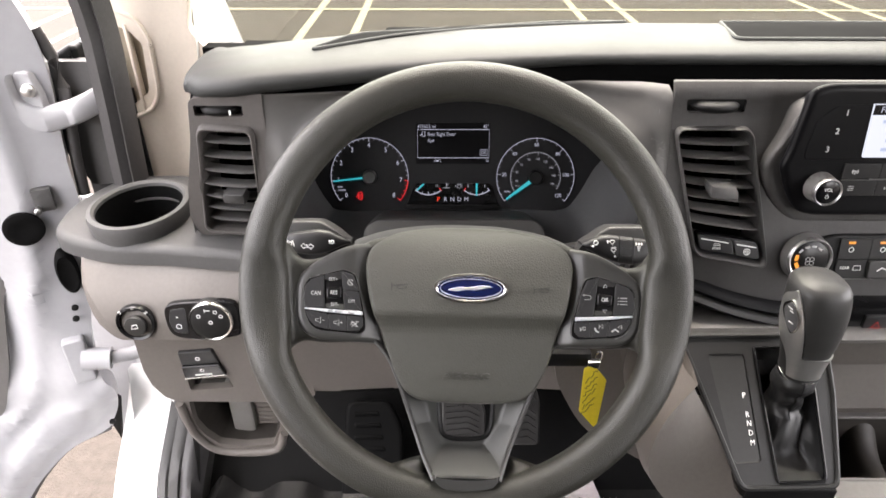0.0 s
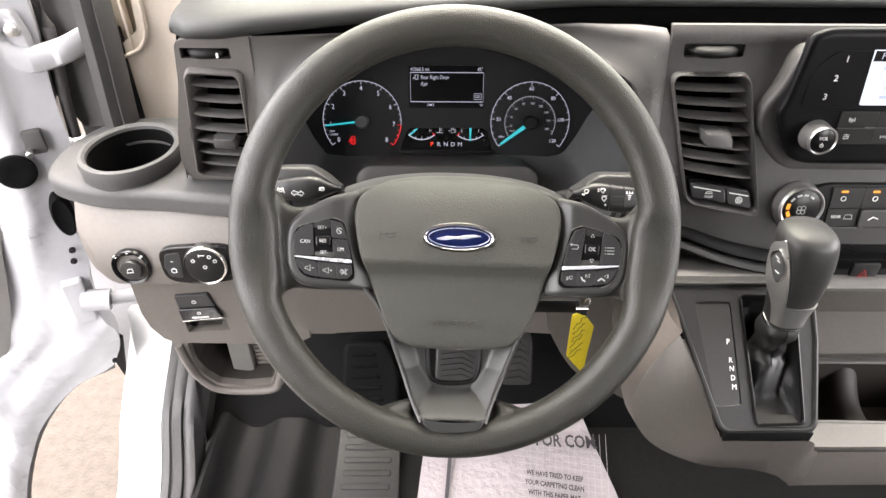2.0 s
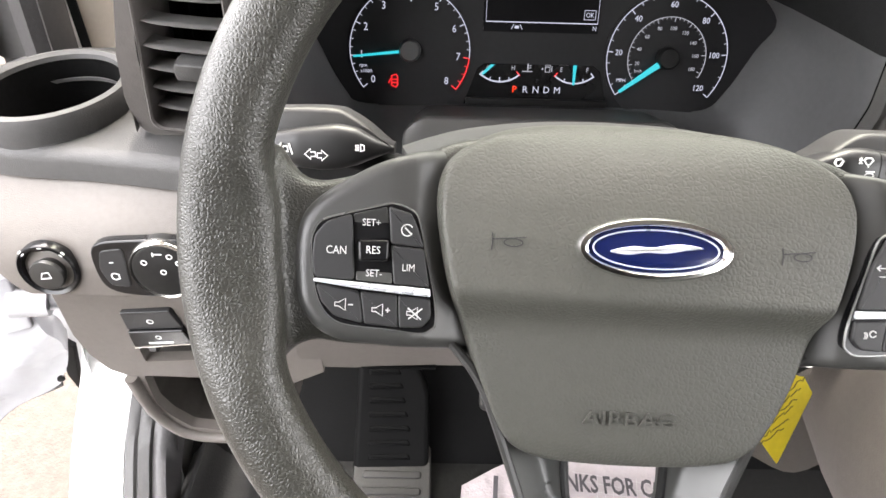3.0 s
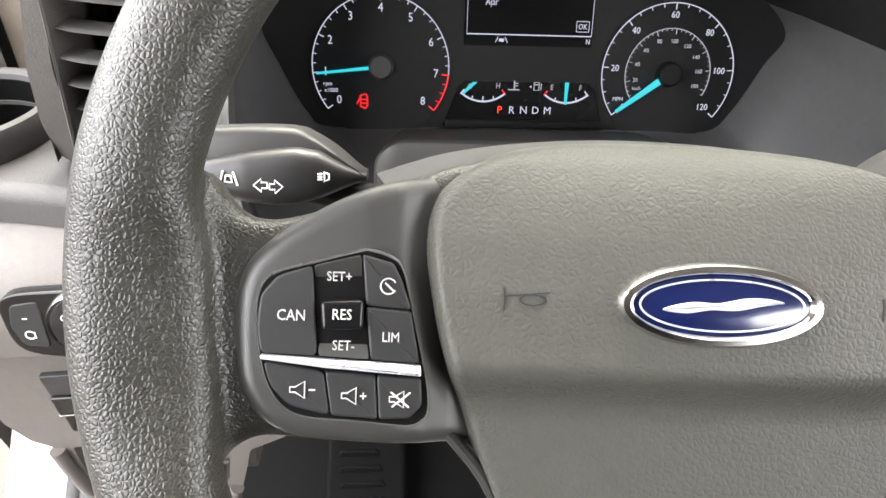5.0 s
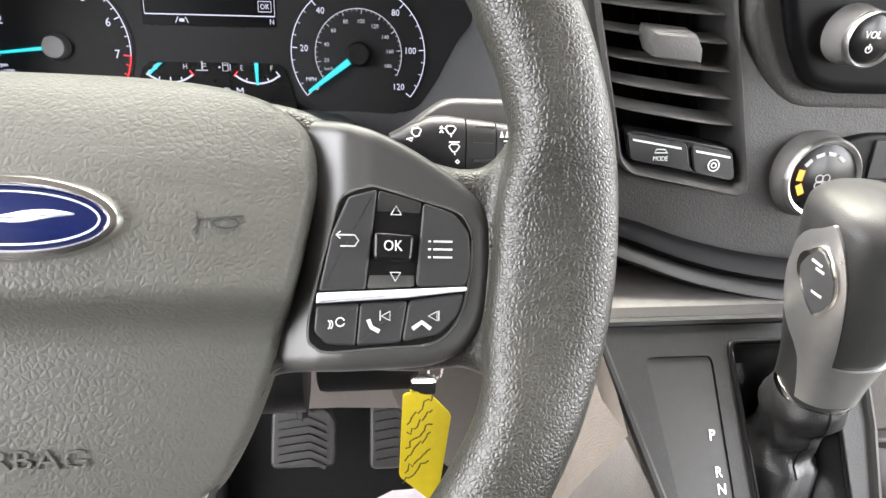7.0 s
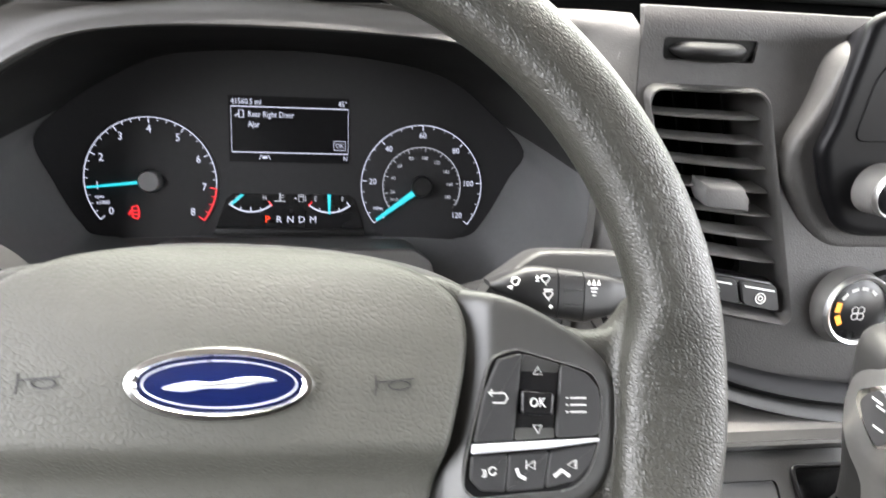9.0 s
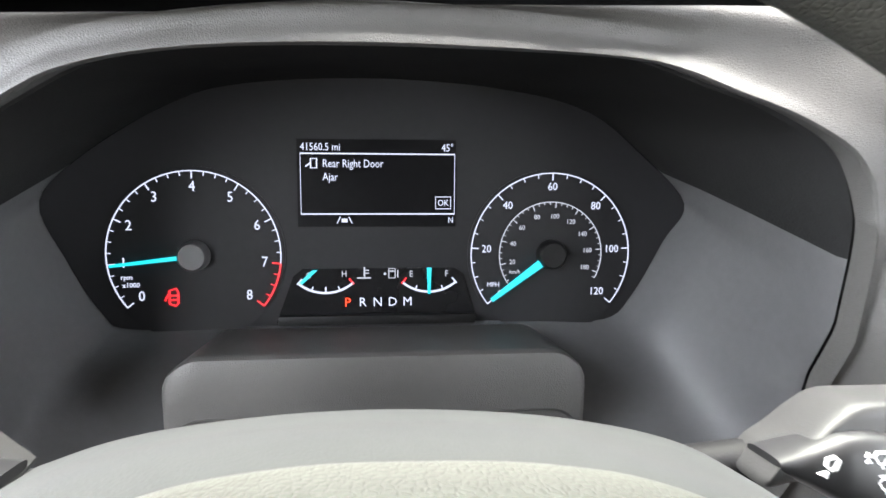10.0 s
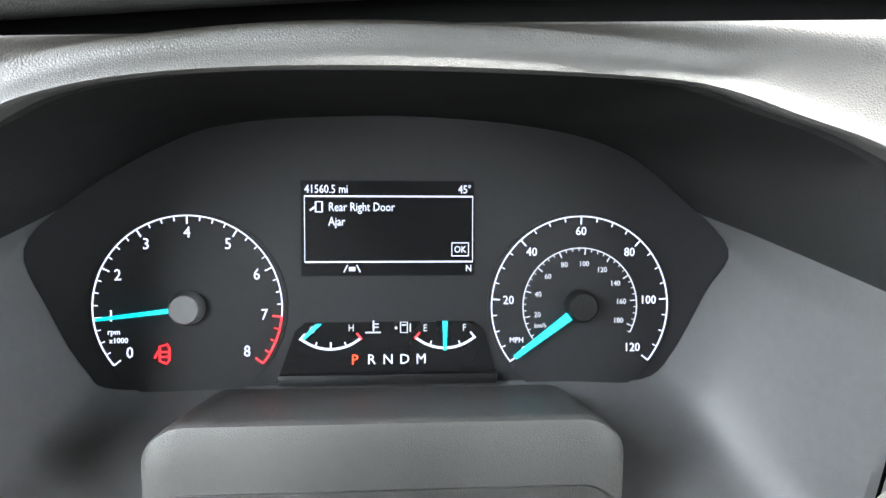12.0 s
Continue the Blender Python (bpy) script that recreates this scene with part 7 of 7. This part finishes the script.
part("door_shell", plate(shell, [pocket], door_place, [0.54 + 0.018 * i for i in range(58)], 0.045, tuple(-DN), [-0.11 + 0.012 * i for i in range(34)]), PAINT_DIM, door, "white pressed inner door shell", 60)
part("door_edge", tube([DM @ Vector((d, z - 0.004, -0.020)) for d, z in [(p.x, p.y) for p in smooth_open([(-0.006, 0.895, 0), (0.07, 0.875, 0), (0.15, 0.79, 0), (0.215, 0.66, 0), (0.26, 0.52, 0)], 5)]], 0.006, 8), SEAL, door, "dark lower door seal")
part("door_card", plate(inset(pocket, -0.004), (), lambda d, z: DM @ Vector((d, z, -0.018)), (), 0.02, tuple(-DN)), DOOR_CARD, door, "grey door card")
part("rubber_plug", lathe([(0.026, 0.0), (0.025, 0.004), (0.018, 0.006), (0.010, 0.004)], DM @ Matrix.Translation((0.0, 1.318, 0.010)), 28), RUBBER, door, "black rubber plug")
st = part("door_switch", block(-0.047, -0.022, 1.338, 1.372, -0.006, 0.012, 0.003, DM), SHELF, door)
part("switch_pin", lathe([(0.004, 0), (0.004, 0.006), (0.005, 0.012), (0.003, 0.014)], DM @ Matrix.Translation((-0.026, 1.345, 0.012)), 16), BRUSHED, st)
part("grommet", lathe([(0.030, -0.004), (0.030, 0.006), (0.024, 0.012), (0.014, 0.010)], DM @ Matrix.Translation((-0.032, 1.235, 0.004)) @ Matrix.Diagonal((0.5, 1.25, 1, 1)), 28), RUBBER, door, "black cable grommet")
for d, z in ((-0.016, 0.925), (-0.02, 1.15), (-0.024, 1.17)):
    part("bolt", lathe([(0.005, 0), (0.005, 0.003), (0.003, 0.004)], DM @ Matrix.Translation((d, z, 0.006)), 12), DARK, door)
hp = smooth_open([(-0.577, 0.636, 1.512), (-0.574, 0.638, 1.482), (-0.556, 0.645, 1.468), (-0.53, 0.655, 1.471), (-0.508, 0.662, 1.478), (-0.485, 0.680, 1.488)], 6)
hinge = part("upper_hinge", loft([[(p.x, p.y - 0.006, p.z + 0.017), (p.x, p.y - 0.012, p.z + 0.012), (p.x, p.y - 0.012, p.z - 0.014), (p.x, p.y - 0.004, p.z - 0.018), (p.x, p.y + 0.016, p.z - 0.014), (p.x, p.y + 0.016, p.z + 0.014)] for p in hp], cap_start=True, cap_end=True), PAINT_DIM, door, "white curved hinge arm", 60)
part("hinge_plate", slab(fillet([(-0.580, 1.462), (-0.548, 1.462), (-0.548, 1.500), (-0.556, 1.53), (-0.574, 1.53), (-0.582, 1.50)], 0.006), 0, 0.012, 0.002, frame3((0, 0.652, 0), (1, 0, 0), (0, 0, 1), (0, -1, 0))), PAINT_DIM, hinge)
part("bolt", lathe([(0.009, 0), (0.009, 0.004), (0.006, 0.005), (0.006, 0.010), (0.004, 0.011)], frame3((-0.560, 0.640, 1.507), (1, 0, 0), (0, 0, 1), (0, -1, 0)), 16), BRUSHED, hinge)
hinge2 = part("lower_hinge", tube([(-0.605, 0.612, 1.076), (-0.565, 0.622, 1.070)], 0.018, 16), PAINT_DIM, door, "white lower hinge")
part("hinge_link", tube([(-0.568, 0.622, 1.070), (-0.545, 0.640, 1.062), (-0.50, 0.66, 1.066)], 0.012, 10), PAINT_DIM, hinge2)
part("hinge_plate", slab(fillet([(-0.02, 1.03), (0.012, 1.03), (0.012, 1.115), (-0.02, 1.115)], 0.006), 0, 0.016, 0.003, DM), PAINT_DIM, hinge2)
# black boot between door and pillar, and the mirror seen past it
mir = thing("door_mirror_base", "black plastic mirror base and cable boot at the hinge", "mirror")
part("boot_panel", plate(fillet([(-0.560, 1.53), (-0.500, 1.53), (-0.507, 1.44), (-0.498, 1.352), (-0.545, 1.348), (-0.570, 1.40), (-0.565, 1.47)], 0.008), (), lambda x, z: Vector((x, 0.690, z)), (), 0.02), SHELF, mir, "dark grey panel")
part("mirror_shell", slab(fillet([(-0.566, 1.477), (-0.563, 1.50), (-0.553, 1.536), (-0.530, 1.549), (-0.521, 1.544), (-0.525, 1.505), (-0.520, 1.478)], 0.005), 0, 0.03, 0.006, frame3((0, 0.735, 0), (1, 0, 0), (0, 0, 1), (0, -1, 0))), DARK, mir)
part("edge_seal", tube([DM @ Vector((d, z, -0.012)) for d, z in ((-0.088, 1.578), (-0.098, 1.54), (-0.100, 1.50), (-0.095, 1.45), (-0.088, 1.40), (-0.084, 1.345))], 0.008, 10), SEAL, mir, "black rubber seal along the door edge")
part("dark_gap", block(-0.580, -0.480, 0.742, 0.752, 1.00, 1.475), DARK, mir)
part("body_sliver", block(-0.526, -0.512, 0.728, 0.740, 1.475, 1.552, 0.003), PAINT, mir)
part("white_edge", block(-0.4965, -0.4885, 0.700, 0.742, 1.34, 1.46, 0.002), PAINT, mir)
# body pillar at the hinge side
structure("wall_pillar", loft([[(-0.475, 0.70, 0.80), (-0.475, 0.70, 1.30)], [(-0.54, 0.70, 0.82), (-0.545, 0.70, 1.30)], [(-0.60, 0.74, 0.90), (-0.60, 0.74, 1.30)]], closed=False), PAINT_DIM, "white body pillar behind the hinges")
structure("wall_body_side", plate([(-0.690, 1.10), (-0.690, 1.03), (-0.684, 0.914), (-0.715, 0.80), (-0.681, 0.76), (-0.60, 0.80), (-0.50, 0.90), (-0.50, 1.30), (-0.62, 1.30)], (), lambda x, z: Vector((x, 0.745, z)), (), 0.01), PAINT_DIM, "white painted body side behind the hinges")
structure("trim_fender_liner", plate([(-0.647, 0.913), (-0.632, 0.897), (-0.655, 0.793), (-0.662, 0.834)], (), lambda x, z: Vector((x, 0.700, z)), (), 0.01), DARK, "black plastic liner at the wheel arch")
